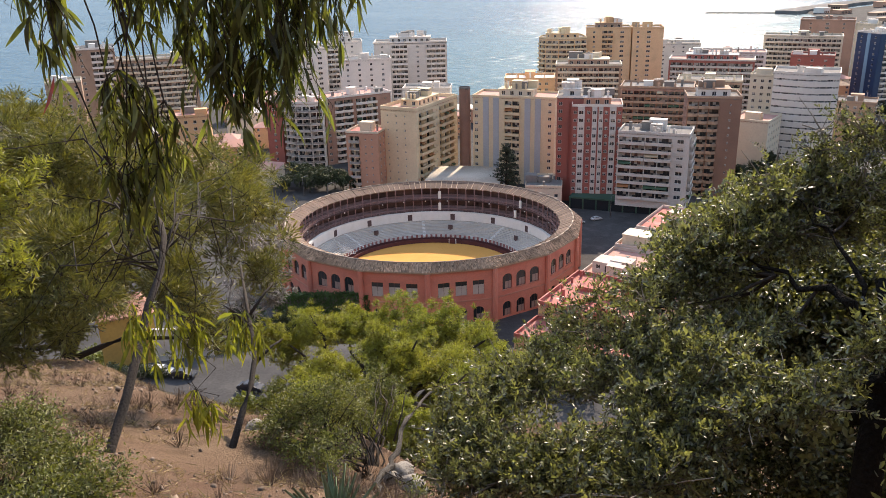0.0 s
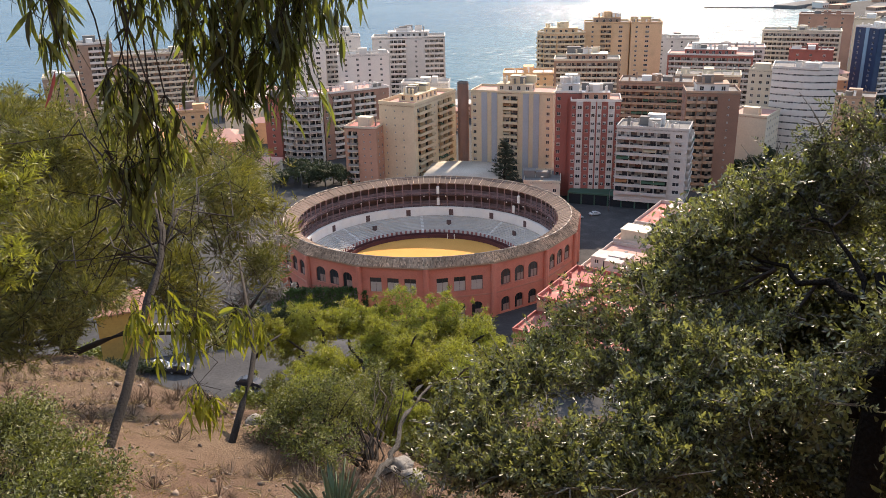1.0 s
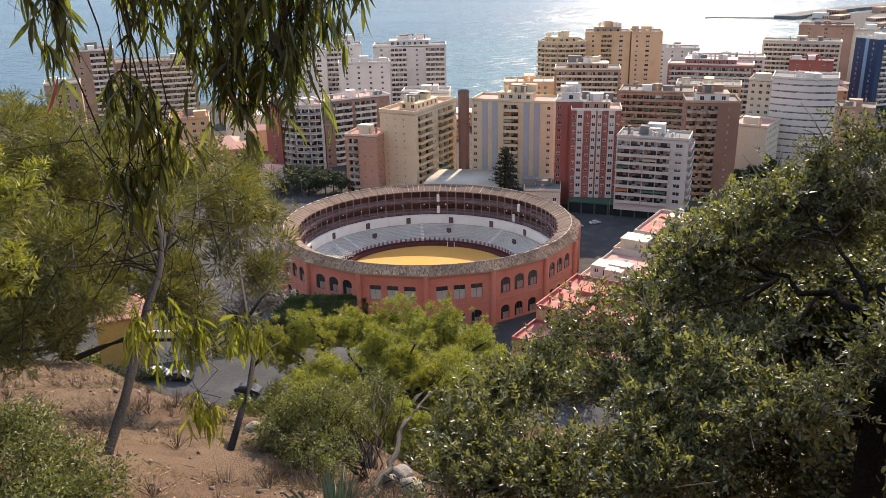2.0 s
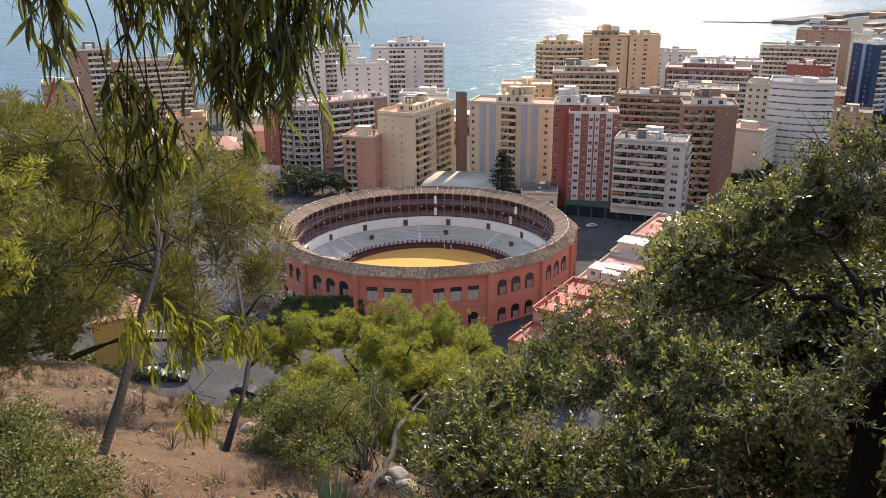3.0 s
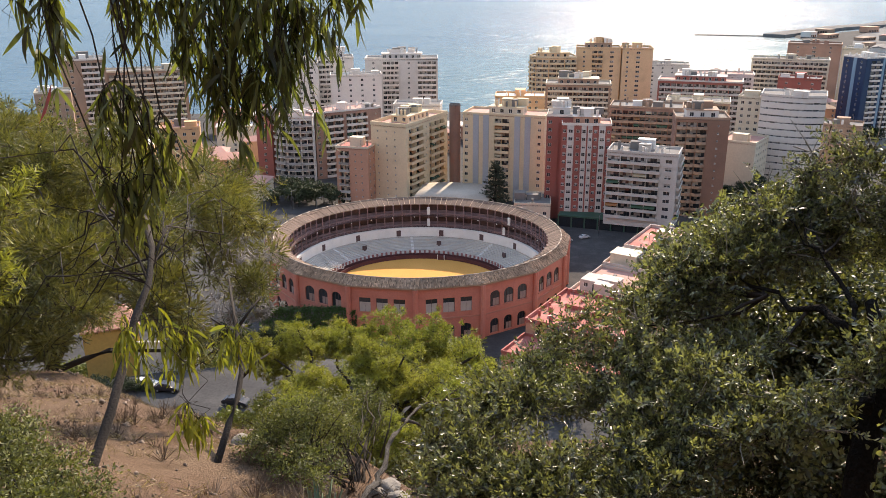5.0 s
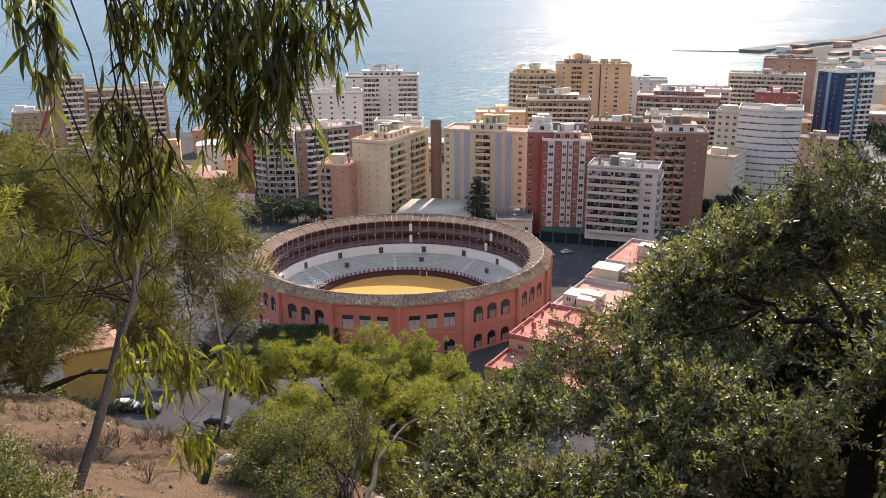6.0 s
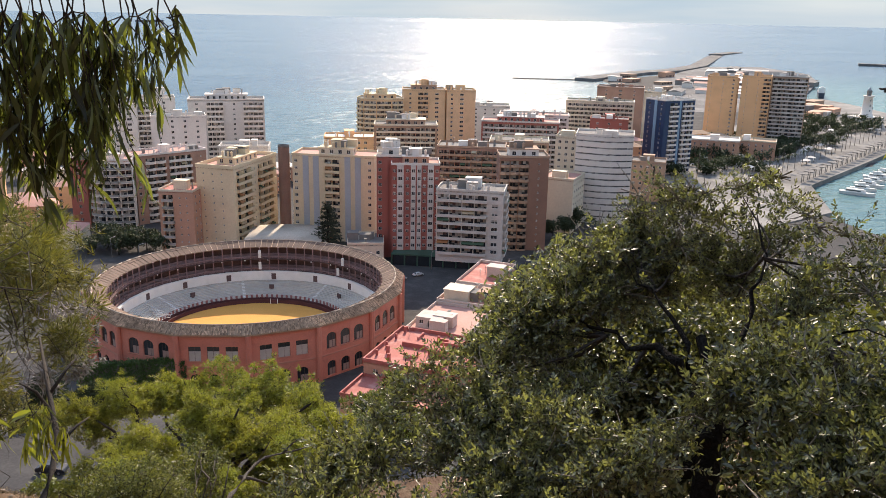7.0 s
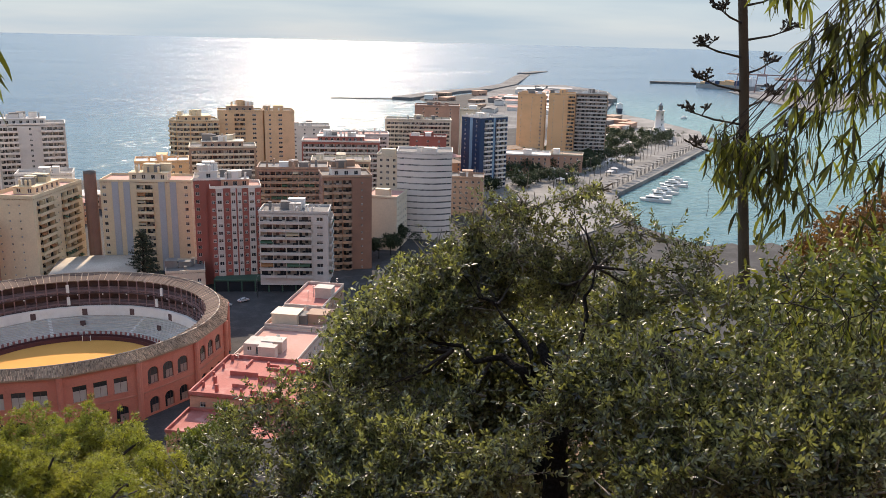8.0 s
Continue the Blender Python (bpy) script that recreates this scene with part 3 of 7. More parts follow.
quay("dock", [(640, 940), (733, 1007), (887, 1195), (998, 1375), (1029, 1577), (900, 1580), (770, 1430), (600, 1200), (480, 960), (430, 800), (560, 800)], 4.2, dock_grey, "broad grey concrete dock with sheds", "quay")
quay("container_quay", [(1045, 895), (1408, 1060), (1700, 1000), (1800, 1200), (1450, 1350), (1290, 1350), (1100, 1010)], 4.5, dock_grey, "grey container terminal quay", "quay")

# ---- the bullring ----
RING = thing("bullring", "round terracotta bullring with clay-tiled roof and yellow sand arena", "bullring", pose(RX, RY, CITY) @ Matrix.Diagonal((1, 0.921, 1, 1)))


def on(r, k, n=SIDES, start=-90.0):
    a = radians(start) + 2 * math.pi * k / n
    return r * math.cos(a), r * math.sin(a)


def revolve(bm, profile, n=64, mat=0, smooth=False):
    rings = [[bm.verts.new((*on(r, k, n), z)) for k in range(n)] for r, z in profile]
    for a, b in zip(rings, rings[1:]):
        for k in range(n):
            f = bm.faces.new((a[k], a[(k + 1) % n], b[(k + 1) % n], b[k]))
            f.material_index, f.smooth = mat, smooth


bench_mauve = material("dusty mauve bench paint", (0.30, 0.20, 0.20), 0.85, 0.2, 0.8)
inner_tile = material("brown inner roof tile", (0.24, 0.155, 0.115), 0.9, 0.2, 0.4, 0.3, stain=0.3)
cover_tile = material("clay cover tile", (0.58, 0.40, 0.275), 0.95, 0.3, 0.6, 0.3, island=0.55, stain=0.5, stain_colour=(0.18, 0.145, 0.11))
ridge_pale = material("pale ridge mortar", (0.48, 0.38, 0.30), 0.9, 0.2, 1.0)
gallery_rail = material("faded mauve rail paint", (0.33, 0.20, 0.195), 0.75, 0.2, 0.6)
RO, EAVE = 47.0, 16.0
ring_window = window_mesh(3.2, 4.2, 2, dark_wood, False).copy()
ring_window.materials[2] = dark_glass
for v in ring_window.vertices:
    if abs(v.co.z - 4.2 * 0.48) < 0.01:
        v.co.z = 4.2 * 0.68
for f in ring_window.polygons:  # pale blinds fill the lower part
    if f.material_index == 1:
        f.material_index = 2 if f.center.z > 2.6 else 1
ring_window.materials[1] = material("pale ring shutter", (0.56, 0.50, 0.45), 0.8, 0.15, 0.8)
arch_window = window_mesh(3.3, 4.5, 3, dark_wood, False).copy()
for f in arch_window.polygons:
    if f.material_index == 1:
        f.material_index = 2 if f.center.z > 1.6 else 1
arch_window.materials[1] = material("faded ring shutter", (0.40, 0.28, 0.24), 0.8, 0.15, 0.8)
arch_window.materials[2] = dark_glass

for k in range(SIDES):
    p, q = on(RO, k), on(RO, k + 1)
    m, w = side_frame(p, q, 0)
    bm = bmesh.new()
    square = k in (15, 0)  # the two bays with straight lintels
    holes, arches = [], []
    for j in range(3):
        c = w * (0.24 + 0.26 * j)
        if square:
            holes.append((round(c - 1.6, 3), 8.3, round(c + 1.6, 3), 12.5))
        else:
            holes.append((round(c - 1.65, 3), 8.5, round(c + 1.65, 3), 13.0))
            arches.append((c, 1.65, 13.0))
        holes.append((round(c - 1.5, 3), 0.5, round(c + 1.5, 3), 4.8))
        arches.append((c, 1.5, 4.8))
    wall_with_holes(bm, m, w, EAVE, holes, 0.5)
    for c, r, top in arches:  # rounded heads
        for s in (-1, 1):
            ar = [(c + s * r * math.cos(radians(a)), top - r * 0.8 + r * 0.8 * math.sin(radians(a))) for a in range(0, 91, 15)]
            poly = ar + [(c + s * r, top)] if ar[-1][0] != c + s * r else ar
            face = [bm.verts.new(m @ Vector((x, 0.02, z))) for x, z in poly]
            bm.faces.new(face if s < 0 else face)
            for (x0, z0), (x1, z1) in zip(ar, ar[1:]):
                bm.faces.new([bm.verts.new(m @ Vector(v)) for v in ((x0, 0.02, z0), (x1, 0.02, z1), (x1, 0.5, z1), (x0, 0.5, z0))])
    part("wall", bm, ring_red, RING)
    for j in range(3):
        c = w * (0.24 + 0.26 * j)
        if square:
            part("window", ring_window, None, RING, m=m @ pose(c - 1.6, 0.3, 8.3))
        else:
            part("window", arch_window, None, RING, m=m @ pose(c - 1.65, 0.34, 8.5))
        part("window", arch_window, None, RING, m=m @ pose(c - 1.65, 0.48, 0.3))
        bm = bmesh.new()
        box(bm, c - 1.9, -0.18, 8.28, c + 1.9, -0.003, 8.5)
        part("sill", bm, ring_trim, RING, m=m)
    for z0, z1, out in ((6.6, 7.0, 0.2), (EAVE - 0.9, EAVE - 0.45, 0.25)):
        bm = bmesh.new()
        box(bm, 0, -out, z0, w, -0.003, z1)
        part("moulding", bm, ring_trim, RING, m=m)
    bm = bmesh.new()
    a = on(RO + 0.35, k)
    prism(bm, [(a[0] + 0.75 * math.cos(t), a[1] + 0.75 * math.sin(t)) for t in [i * math.pi / 4 for i in range(8)]], 0, EAVE - 0.36)
    part("pilaster", bm, ring_red, RING)

# roof: outer slope, ridge, inner slope, each bay with its rows of tiles
R_EAVE, R_RIDGE, R_IN = 47.8, 44.7, 40.7
Z_RIDGE, Z_IN = 18.0, 16.4
bm = bmesh.new()
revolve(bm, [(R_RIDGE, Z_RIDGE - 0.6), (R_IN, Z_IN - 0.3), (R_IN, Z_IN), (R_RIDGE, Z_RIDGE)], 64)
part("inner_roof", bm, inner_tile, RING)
bm = bmesh.new()
for k in range(64):  # the outer slope runs from the round ridge to the sixteen-sided eave
    a, b = on(R_RIDGE, k, 64), on(R_RIDGE, k + 1, 64)
    ea = Vector(on(R_EAVE, k // 4)).lerp(Vector(on(R_EAVE, k // 4 + 1)), (k % 4) / 4)
    eb = Vector(on(R_EAVE, k // 4)).lerp(Vector(on(R_EAVE, k // 4 + 1)), (k % 4 + 1) / 4)
    for za, zb, flip in ((Z_RIDGE, EAVE, False), (Z_RIDGE - 0.6, EAVE - 0.35, True)):
        v = [bm.verts.new(c) for c in ((*a, za), (ea.x, ea.y, zb), (eb.x, eb.y, zb), (*b, za))]
        bm.faces.new(v[::-1] if flip else v)
    bm.faces.new([bm.verts.new(c) for c in ((ea.x, ea.y, EAVE), (ea.x, ea.y, EAVE - 0.35), (eb.x, eb.y, EAVE - 0.35), (eb.x, eb.y, EAVE))])
bmesh.ops.remove_doubles(bm, verts=bm.verts, dist=0.01)
ring_roof = part("roof", bm, tile_roof, RING)
# rows of cover tiles, uneven with age
bm, rng = bmesh.new(), random.Random(5)
for k in range(SIDES):
    for j in range(52):
        f = (j + 0.5) / 52
        pa = Vector(on(R_EAVE + 0.12, k)).lerp(Vector(on(R_EAVE + 0.12, k + 1)), f)
        pb = Vector(on(R_RIDGE, k * 52 + j + 0.5, SIDES * 52))
        d = (pb - pa).normalized()
        s = Vector((-d.y, d.x)) * 0.12
        for i in range(5):
            f0, f1 = i / 5, (i + 1.12) / 5
            lift = rng.uniform(0.0, 0.13)
            p0, p1 = pa.lerp(pb, f0), pa.lerp(pb, min(1, f1))
            z0, z1 = EAVE + (Z_RIDGE - EAVE) * f0 + lift, EAVE + (Z_RIDGE - EAVE) * min(1, f1) + lift * 0.4
            v = [bm.verts.new(c) for c in ((p0.x - s.x, p0.y - s.y, z0), (p0.x, p0.y, z0 + 0.14), (p0.x + s.x, p0.y + s.y, z0), (p1.x - s.x, p1.y - s.y, z1), (p1.x, p1.y, z1 + 0.12), (p1.x + s.x, p1.y + s.y, z1))]
            bm.faces.new((v[0], v[1], v[4], v[3])), bm.faces.new((v[1], v[2], v[5], v[4])), bm.faces.new((v[0], v[2], v[1]))
part("roof_tile", bm, cover_tile, ring_roof, kind="stuff")
rng = random.Random(6)
bm = bmesh.new()
for k in range(140):  # cover rows on the inner slope
    pa, pb = Vector(on(R_IN - 0.1, k, 140)), Vector(on(R_RIDGE, k, 140))
    s = Vector((-(pb - pa).y, (pb - pa).x)).normalized() * 0.13
    v = [bm.verts.new(c) for c in ((pa.x - s.x, pa.y - s.y, Z_IN), (pa.x, pa.y, Z_IN + 0.14), (pa.x + s.x, pa.y + s.y, Z_IN), (pb.x - s.x, pb.y - s.y, Z_RIDGE), (pb.x, pb.y, Z_RIDGE + 0.14), (pb.x + s.x, pb.y + s.y, Z_RIDGE))]
    bm.faces.new((v[1], v[0], v[3], v[4])), bm.faces.new((v[2], v[1], v[4], v[5]))
part("roof_tile", bm, cover_tile, ring_roof, kind="stuff")
for k in range(64):
    a, b = on(R_RIDGE, k, 64), on(R_RIDGE, k + 1, 64)
    bm = bmesh.new()
    tube(bm, [(*a, Z_RIDGE + 0.06), (*b, Z_RIDGE + 0.06)], [0.2, 0.2], 6)
    part("ridge_tile", bm, ridge_pale, ring_roof)
hip = bmesh.new()
prism(hip, [(-0.3, -0.3), (0.3, -0.3), (0.2, 0.3), (-0.2, 0.3)], 0, 0.5)
hip = mesh_of("finial", hip, [ridge_pale])
for k in range(SIDES):
    part("finial", hip, None, ring_roof, m=pose(*on(R_EAVE - 0.6, k), EAVE, 0, 0, 360 * k / SIDES))

# gallery: two open storeys round the seating
bm = bmesh.new()
revolve(bm, [(44.2, 7.6), (44.2, 17.6)], SIDES)
part("back_wall", bm, dark_wood, RING)
for z in (8.0, 12.2):
    bm = bmesh.new()
    revolve(bm, [(40.2, z), (44.2, z + 0.9), (44.2, z + 0.7), (40.2, z - 0.25), (40.2, z)], SIDES * 2)
    part("gallery_floor", bm, dark_wood, RING)
    for h, t in ((0.35, 0.09), (0.62, 0.07), (0.92, 0.14)):
        bm = bmesh.new()
        revolve(bm, [(40.1, z + h), (40.2, z + h), (40.2, z + h + t), (40.1, z + h + t), (40.1, z + h)], SIDES * 2)
        part("rail", bm, gallery_rail, RING)
    for j, (rr, dz) in enumerate(((41.6, 0.8), (42.8, 1.4))):
        bm = bmesh.new()
        revolve(bm, [(rr, z + 0.3), (rr, z + dz), (rr + 0.5, z + dz), (rr + 0.5, z + 0.3)], SIDES * 2)
        part("bench", bm, bench_mauve, RING)
for z, h in ((8.0, 4.2), (12.2, 4.4)):
    col = bmesh.new()
    prism(col, [(0.18 * math.cos(t), 0.18 * math.sin(t)) for t in [i * math.pi / 3 for i in range(6)]], 0, h - 0.3)
    box(col, -0.22, -0.22, h - 0.5, 0.22, 0.22, h - 0.3)
    col = mesh_of("column", col, [gallery_rail])
    for k in range(SIDES * 5):
        x, y = on(40.5, k, SIDES * 5)
        part("column", col, None, RING, m=pose(x, y, z, 0, 0, 360 * k / (SIDES * 5)))
bm = bmesh.new()
revolve(bm, [(39.2, 4.6), (39.2, 8.0), (40.3, 8.0)], 64)
part("stand_wall", bm, white_paint, RING)
bm = bmesh.new()
profile = [(29.6, -0.5), (29.6, 1.3)]
for j in range(12):
    r = 29.6 + j * 0.8
    profile += [(r, 1.3 + j * 0.29), (r + 0.8, 1.3 + j * 0.29)]
revolve(bm, profile + [(39.2, 4.8)], 64)
part("seating", bm, stand_grey, RING)
# solid dark box per opening; the shade inside it is painted on
doorway = bmesh.new()
box(doorway, -0.8, -0.12, 0, 0.8, 0.3, 2.2, 0)
doorway = mesh_of("doorway", doorway, [dark_wood])
stairs = bmesh.new()
v = []
for j in range(12):
    v += [(j * 0.8, j * 0.29), (j * 0.8, j * 0.29 + 0.06), (j * 0.8 + 0.8, j * 0.29 + 0.06)]
rows = [[stairs.verts.new((x, y, z)) for y, z in v[1:]] for x in (-0.5, 0.5)]
for i in range(len(rows[0]) - 1):
    stairs.faces.new((rows[0][i], rows[1][i], rows[1][i + 1], rows[0][i + 1]))
stairs = mesh_of("stairs", stairs, [white_paint])
for k in range(SIDES):
    a = radians(-90) + 2 * math.pi * (k + 0.5) / SIDES
    part("doorway", doorway, None, RING, m=pose(39.25 * math.cos(a), 39.25 * math.sin(a), 5.0, 0, 0, math.degrees(a) - 90))
    if k % 2 == 0:
        part("stairs", stairs, None, RING, m=pose(*on(29.6, k + 0.2), 1.3, 0, 0, 360 * (k + 0.2) / SIDES - 180))
    else:
        part("doorway", doorway, None, RING, m=pose(*on(34.5, k + 0.5), 2.3, 0, 0, 360 * (k + 0.5) / SIDES - 180))
for r, z, h in ((27.6, 0, 1.3), (29.3, 0, 1.5)):
    bm = bmesh.new()
    revolve(bm, [(r, z), (r, z + h), (r + 0.15, z + h), (r + 0.15, z)], 64)
    part("barrier", bm, wine, RING)
post = bmesh.new()
box(post, -0.34, -0.1, 0, 0.34, 0.1, 1.05)
post = mesh_of("bollard", post, [material("faded red post paint", (0.36, 0.14, 0.13), 0.8, 0.2, 1.0)])
for k in range(110):
    part("bollard", post, None, RING, m=pose(*on(29.85, k, 110), 1.35, 0, 0, 360 * k / 110 - 180))
shield = bmesh.new()
box(shield, -1.1, -0.08, 0, 1.1, 0.08, 1.5)
shield = mesh_of("shield", shield, [wine])
shield_post = bmesh.new()
box(shield_post, -0.1, -0.12, 0, 0.1, 0.12, 1.75)
shield_post = mesh_of("post", shield_post, [white_paint])
for k in range(4):
    m = pose(*on(27.0, k * 4 + 3.3), 0, 0, 0, 360 * (k * 4 + 3.3) / SIDES - 180)
    part("shield", shield, None, RING, m=m)
    for sx in (-1.2, 1.2):
        part("post", shield_post, None, RING, m=m @ pose(sx, 0, 0))
bm = bmesh.new()
bm.faces.new([bm.verts.new((*on(29.4, k, 64), 0.02)) for k in range(64)])
part("arena_sand", bm, sand_yellow, RING)
globe = bmesh.new()
bmesh.ops.create_icosphere(globe, subdivisions=1, radius=0.24)
globe = mesh_of("lamp_globe", globe, [white_paint])
for z in (7.6, 11.8):
    for k in range(32):
        part("lamp_globe", globe, None, RING, m=pose(*on(40.0, k + 0.25, 32), z))
# white bag-like bundles hung on the gallery; they give no light
lamp = bmesh.new()
prism(lamp, [(-0.5, -0.25), (0.5, -0.25), (0.35, 0.25), (-0.35, 0.25)], 0, 2.6, bottom=True)
lamp = mesh_of("floodlight", lamp, [white_paint])
for k, z in ((7.8, 8.6), (7.8, 12.8), (5.9, 8.6), (5.75, 12.6)):
    part("floodlight", lamp, None, RING, m=pose(*on(39.8, k), z, 0, 0, 360 * k / SIDES - 180))

# ---- the town round the ring ----
cream = material("cream render", (0.74, 0.60, 0.40), 0.85, 0.08, 0.12, stain=0.25, stain_colour=(0.46, 0.37, 0.24))
cream_pale = material("pale cream render", (0.70, 0.61, 0.47), 0.85, 0.08, 0.12, stain=0.25, stain_colour=(0.44, 0.38, 0.30))
grey_blue = material("grey-blue tiled strip", (0.42, 0.45, 0.48), 0.6, 0.1, 0.2)
brick_brown = material("brown brick", (0.41, 0.24, 0.18), 0.9, 0.14, 0.3, 0.1, stain=0.2)
brick_red = material("red-brown brick", (0.38, 0.125, 0.10), 0.9, 0.12, 0.3, 0.1, stain=0.2)
brick_tan = material("tan brick", (0.43, 0.285, 0.205), 0.9, 0.12, 0.3, stain=0.2)
pink_render = material("pink render", (0.56, 0.31, 0.21), 0.85, 0.1, 0.15, stain=0.25, stain_colour=(0.40, 0.24, 0.18))
grey_render = material("grey-white render", (0.60, 0.56, 0.52), 0.85, 0.08, 0.15, stain=0.3, stain_colour=(0.34, 0.32, 0.29))
white_render = material("white render", (0.74, 0.68, 0.62), 0.8, 0.06, 0.12, stain=0.2, stain_colour=(0.52, 0.49, 0.45))
gold_render = material("ochre render", (0.72, 0.49, 0.29), 0.85, 0.08, 0.12, stain=0.2)
orange_render = material("orange render", (0.80, 0.47, 0.25), 0.85, 0.08, 0.12, stain=0.15)
blue_panel = material("deep blue cladding", (0.018, 0.05, 0.12), 0.35, 0.1, 0.2)
roof_red = material("red terrace paint", (0.44, 0.135, 0.11), 0.85, 0.12, 0.25, stain=0.5, stain_colour=(0.58, 0.34, 0.30))
roof_pink = material("pink terrace tile", (0.52, 0.27, 0.22), 0.85, 0.12, 0.25, stain=0.4, stain_colour=(0.42, 0.30, 0.27))
HOUSE_YELLOW = material("yellow render", (0.58, 0.36, 0.10), 0.85, 0.1, 0.2, stain=0.2)
strip_blue = material("pale blue glazed strip", (0.22, 0.36, 0.48), 0.3, 0.1, 0.3)
green_panel = material("green shopfront", (0.03, 0.10, 0.07), 0.6, 0.1, 0.4)

W, WS, WW = "win", "win_small", "win_wide"
side = [(0.05, 0.95, W)]
plain = []


def bays(*edges):
    return [e for e in edges]


# cream tower with a windowed flank and balconies
block("apartment_tower", "cream apartment tower with balconies and yellow rooftop walls", "apartment tower", front(-26.5, 342, -11.5, 334, 37), 38.5, cream,
      [bays((0.08, 0.3, WS), (0.38, 0.5, WS), (0.55, 0.8, WS)), bays((0.06, 0.4, "solid", 5.5), (0.42, 0.52, WS), (0.54, 0.92, "solid", 5.5)), side, side], roof_paint=roof_pink, clutter=6, masts=6, seed=2, parapet=1.4, setback=(0.5, 2.6, cream))
stair = [(9.0 + 2.4 * math.cos(2 * math.pi * i / 14), 354 + 2.4 * math.sin(2 * math.pi * i / 14)) for i in range(14)]
block("brick_stair_tower", "tall round brown brick stair tower with a dark cap", "tower", stair, 44.4, material("dark brown brick", (0.30, 0.165, 0.12), 0.9, 0.14, 0.3, 0.1, stain=0.2), [plain], clutter=0, masts=0, seed=3, trim=concrete, parapet=0.6)
block("apartment_block", "wide cream apartment block with grey-blue vertical strips", "apartment block", front(12.4, 352, 46.0, 340, 16), 41.0, cream,
      [bays((0.015, 0.07, W), (0.13, 0.20, "strip", grey_blue), (0.255, 0.325, "strip", grey_blue), (0.39, 0.58, "solid", 5), (0.64, 0.71, "strip", grey_blue), (0.765, 0.835, "strip", grey_blue), (0.9, 0.98, W)), side, side, side], roof_paint=roof_pink, clutter=7, masts=7, seed=4, setback=(0.42, 2.8, cream_pale))
block("apartment_tower", "red brick tower set back beside its twin, with a white penthouse", "apartment tower", front(44.0, 319, 55.0, 317, 14), 45.3, brick_red,
      [bays((0.04, 0.2, W), (0.22, 0.42, "strip", brick_red)), side, side, [(0.1, 0.9, W)]], clutter=4, masts=4, trim=white_render, seed=5, setback=(0.6, 2.8, white_render))
block("apartment_tower", "red and white vertically striped apartment tower", "apartment tower", front(49.0, 312.5, 67.5, 309.5, 13), 43.0, brick_red,
      [bays((0.02, 0.10, "win_blind"), (0.11, 0.25, "strip_windows", grey_render), (0.28, 0.38, "win_blind"), (0.40, 0.50, "strip_windows", grey_render), (0.53, 0.62, "strip_windows", grey_render), (0.64, 0.73, "win_blind"), (0.75, 0.88, "strip_windows", grey_render), (0.90, 0.99, "win_blind")), side, side, side],
      base=8.0, roof_paint=roof_pink, clutter=5, masts=5, trim=white_render, seed=6, setback=(0.55, 2.8, pink_render))
block("apartment_tower", "grey-white tower of long balconies", "apartment tower", front(64.5, 301, 88.5, 291.5, 14), 35.0, grey_render,
      [bays((0.01, 0.76, "solid", 9.2), (0.80, 0.95, WW)), bays((0.04, 0.5, "solid", 6.5), (0.56, 0.96, "solid", 5.5)), side, side], base=7.0, clutter=7, masts=5, trim=grey_render, seed=7, recess=0.5)
# the darker brick here takes in the shade on this tower's flank
block("apartment_tower", "brown brick tower with curved balconies", "apartment tower", front(95.5, 322, 115.5, 318, 16), 43.5, material("dark brown brick", (0.30, 0.165, 0.12)),
      [bays((0.02, 0.60, "bowed", 4.5), (0.68, 0.92, WS)), side, side, side], clutter=4, masts=4, seed=8, trim=brick_tan, setback=(0.6, 3.0, white_render))
block("apartment_block", "cream block with a pink flat roof", "apartment block", front(123.5, 352, 136.5, 342.5, 20), 28.5, cream_pale, [plain, bays((0.04, 0.96, W)), side, side], roof_paint=roof_pink, clutter=3, masts=2, seed=9)

# white round-fronted tower
arc = [(146.0 + 24.5 * i / 9, 366.5 - 10.5 * i / 9 - 3.6 * math.sin(math.pi * i / 9)) for i in range(10)]
block("round_tower", "white round-fronted tower with ribbon windows", "office tower", arc + [(178, 372), (153, 382)], 46.0, white_render,
      [[(0.0, 1.0, "win_band")]] * 9 + [bays((0.1, 0.9, WW)), side, side], clutter=4, masts=3, seed=10)
block("apartment_block", "pale block beside the white round tower", "apartment block", front(139.5, 377, 149, 372, 14), 43.5, cream_pale, [side, side, side, side], clutter=2, masts=3, seed=11)
block("blue_tower", "deep blue and white clad apartment tower", "apartment tower", [(239.3, 486.5), (244.9, 471.2), (267.8, 476.2), (262.2, 491.5)], 50.5, blue_panel,
      [bays((0.06, 0.34, W), (0.46, 0.60, "strip", strip_blue), (0.68, 0.94, W)), bays((0.02, 0.10, "strip", blue_panel), (0.16, 0.44, "solid", 3.4), (0.48, 0.54, "strip", strip_blue), (0.58, 0.96, "solid", 4.4)), side, side], trim=white_render, clutter=4, masts=7, seed=12)
block("apartment_tower", "orange apartment tower with small windows", "apartment tower", front(345, 598, 364, 586, 20), 56.5, orange_render, [bays((0.08, 0.2, WS), (0.45, 0.6, WS), (0.78, 0.95, W)), bays((0.05, 0.95, "solid", 5)), side, side], clutter=3, masts=2, seed=13)
block("apartment_tower", "orange apartment tower with stacked balconies", "apartment tower", front(367, 585, 385, 573, 20), 57.5, orange_render, [bays((0.12, 0.25, WS), (0.5, 0.62, WS), (0.72, 0.98, "solid", 5)), bays((0.05, 0.95, "solid", 5)), side, side], clutter=3, masts=2, seed=14)
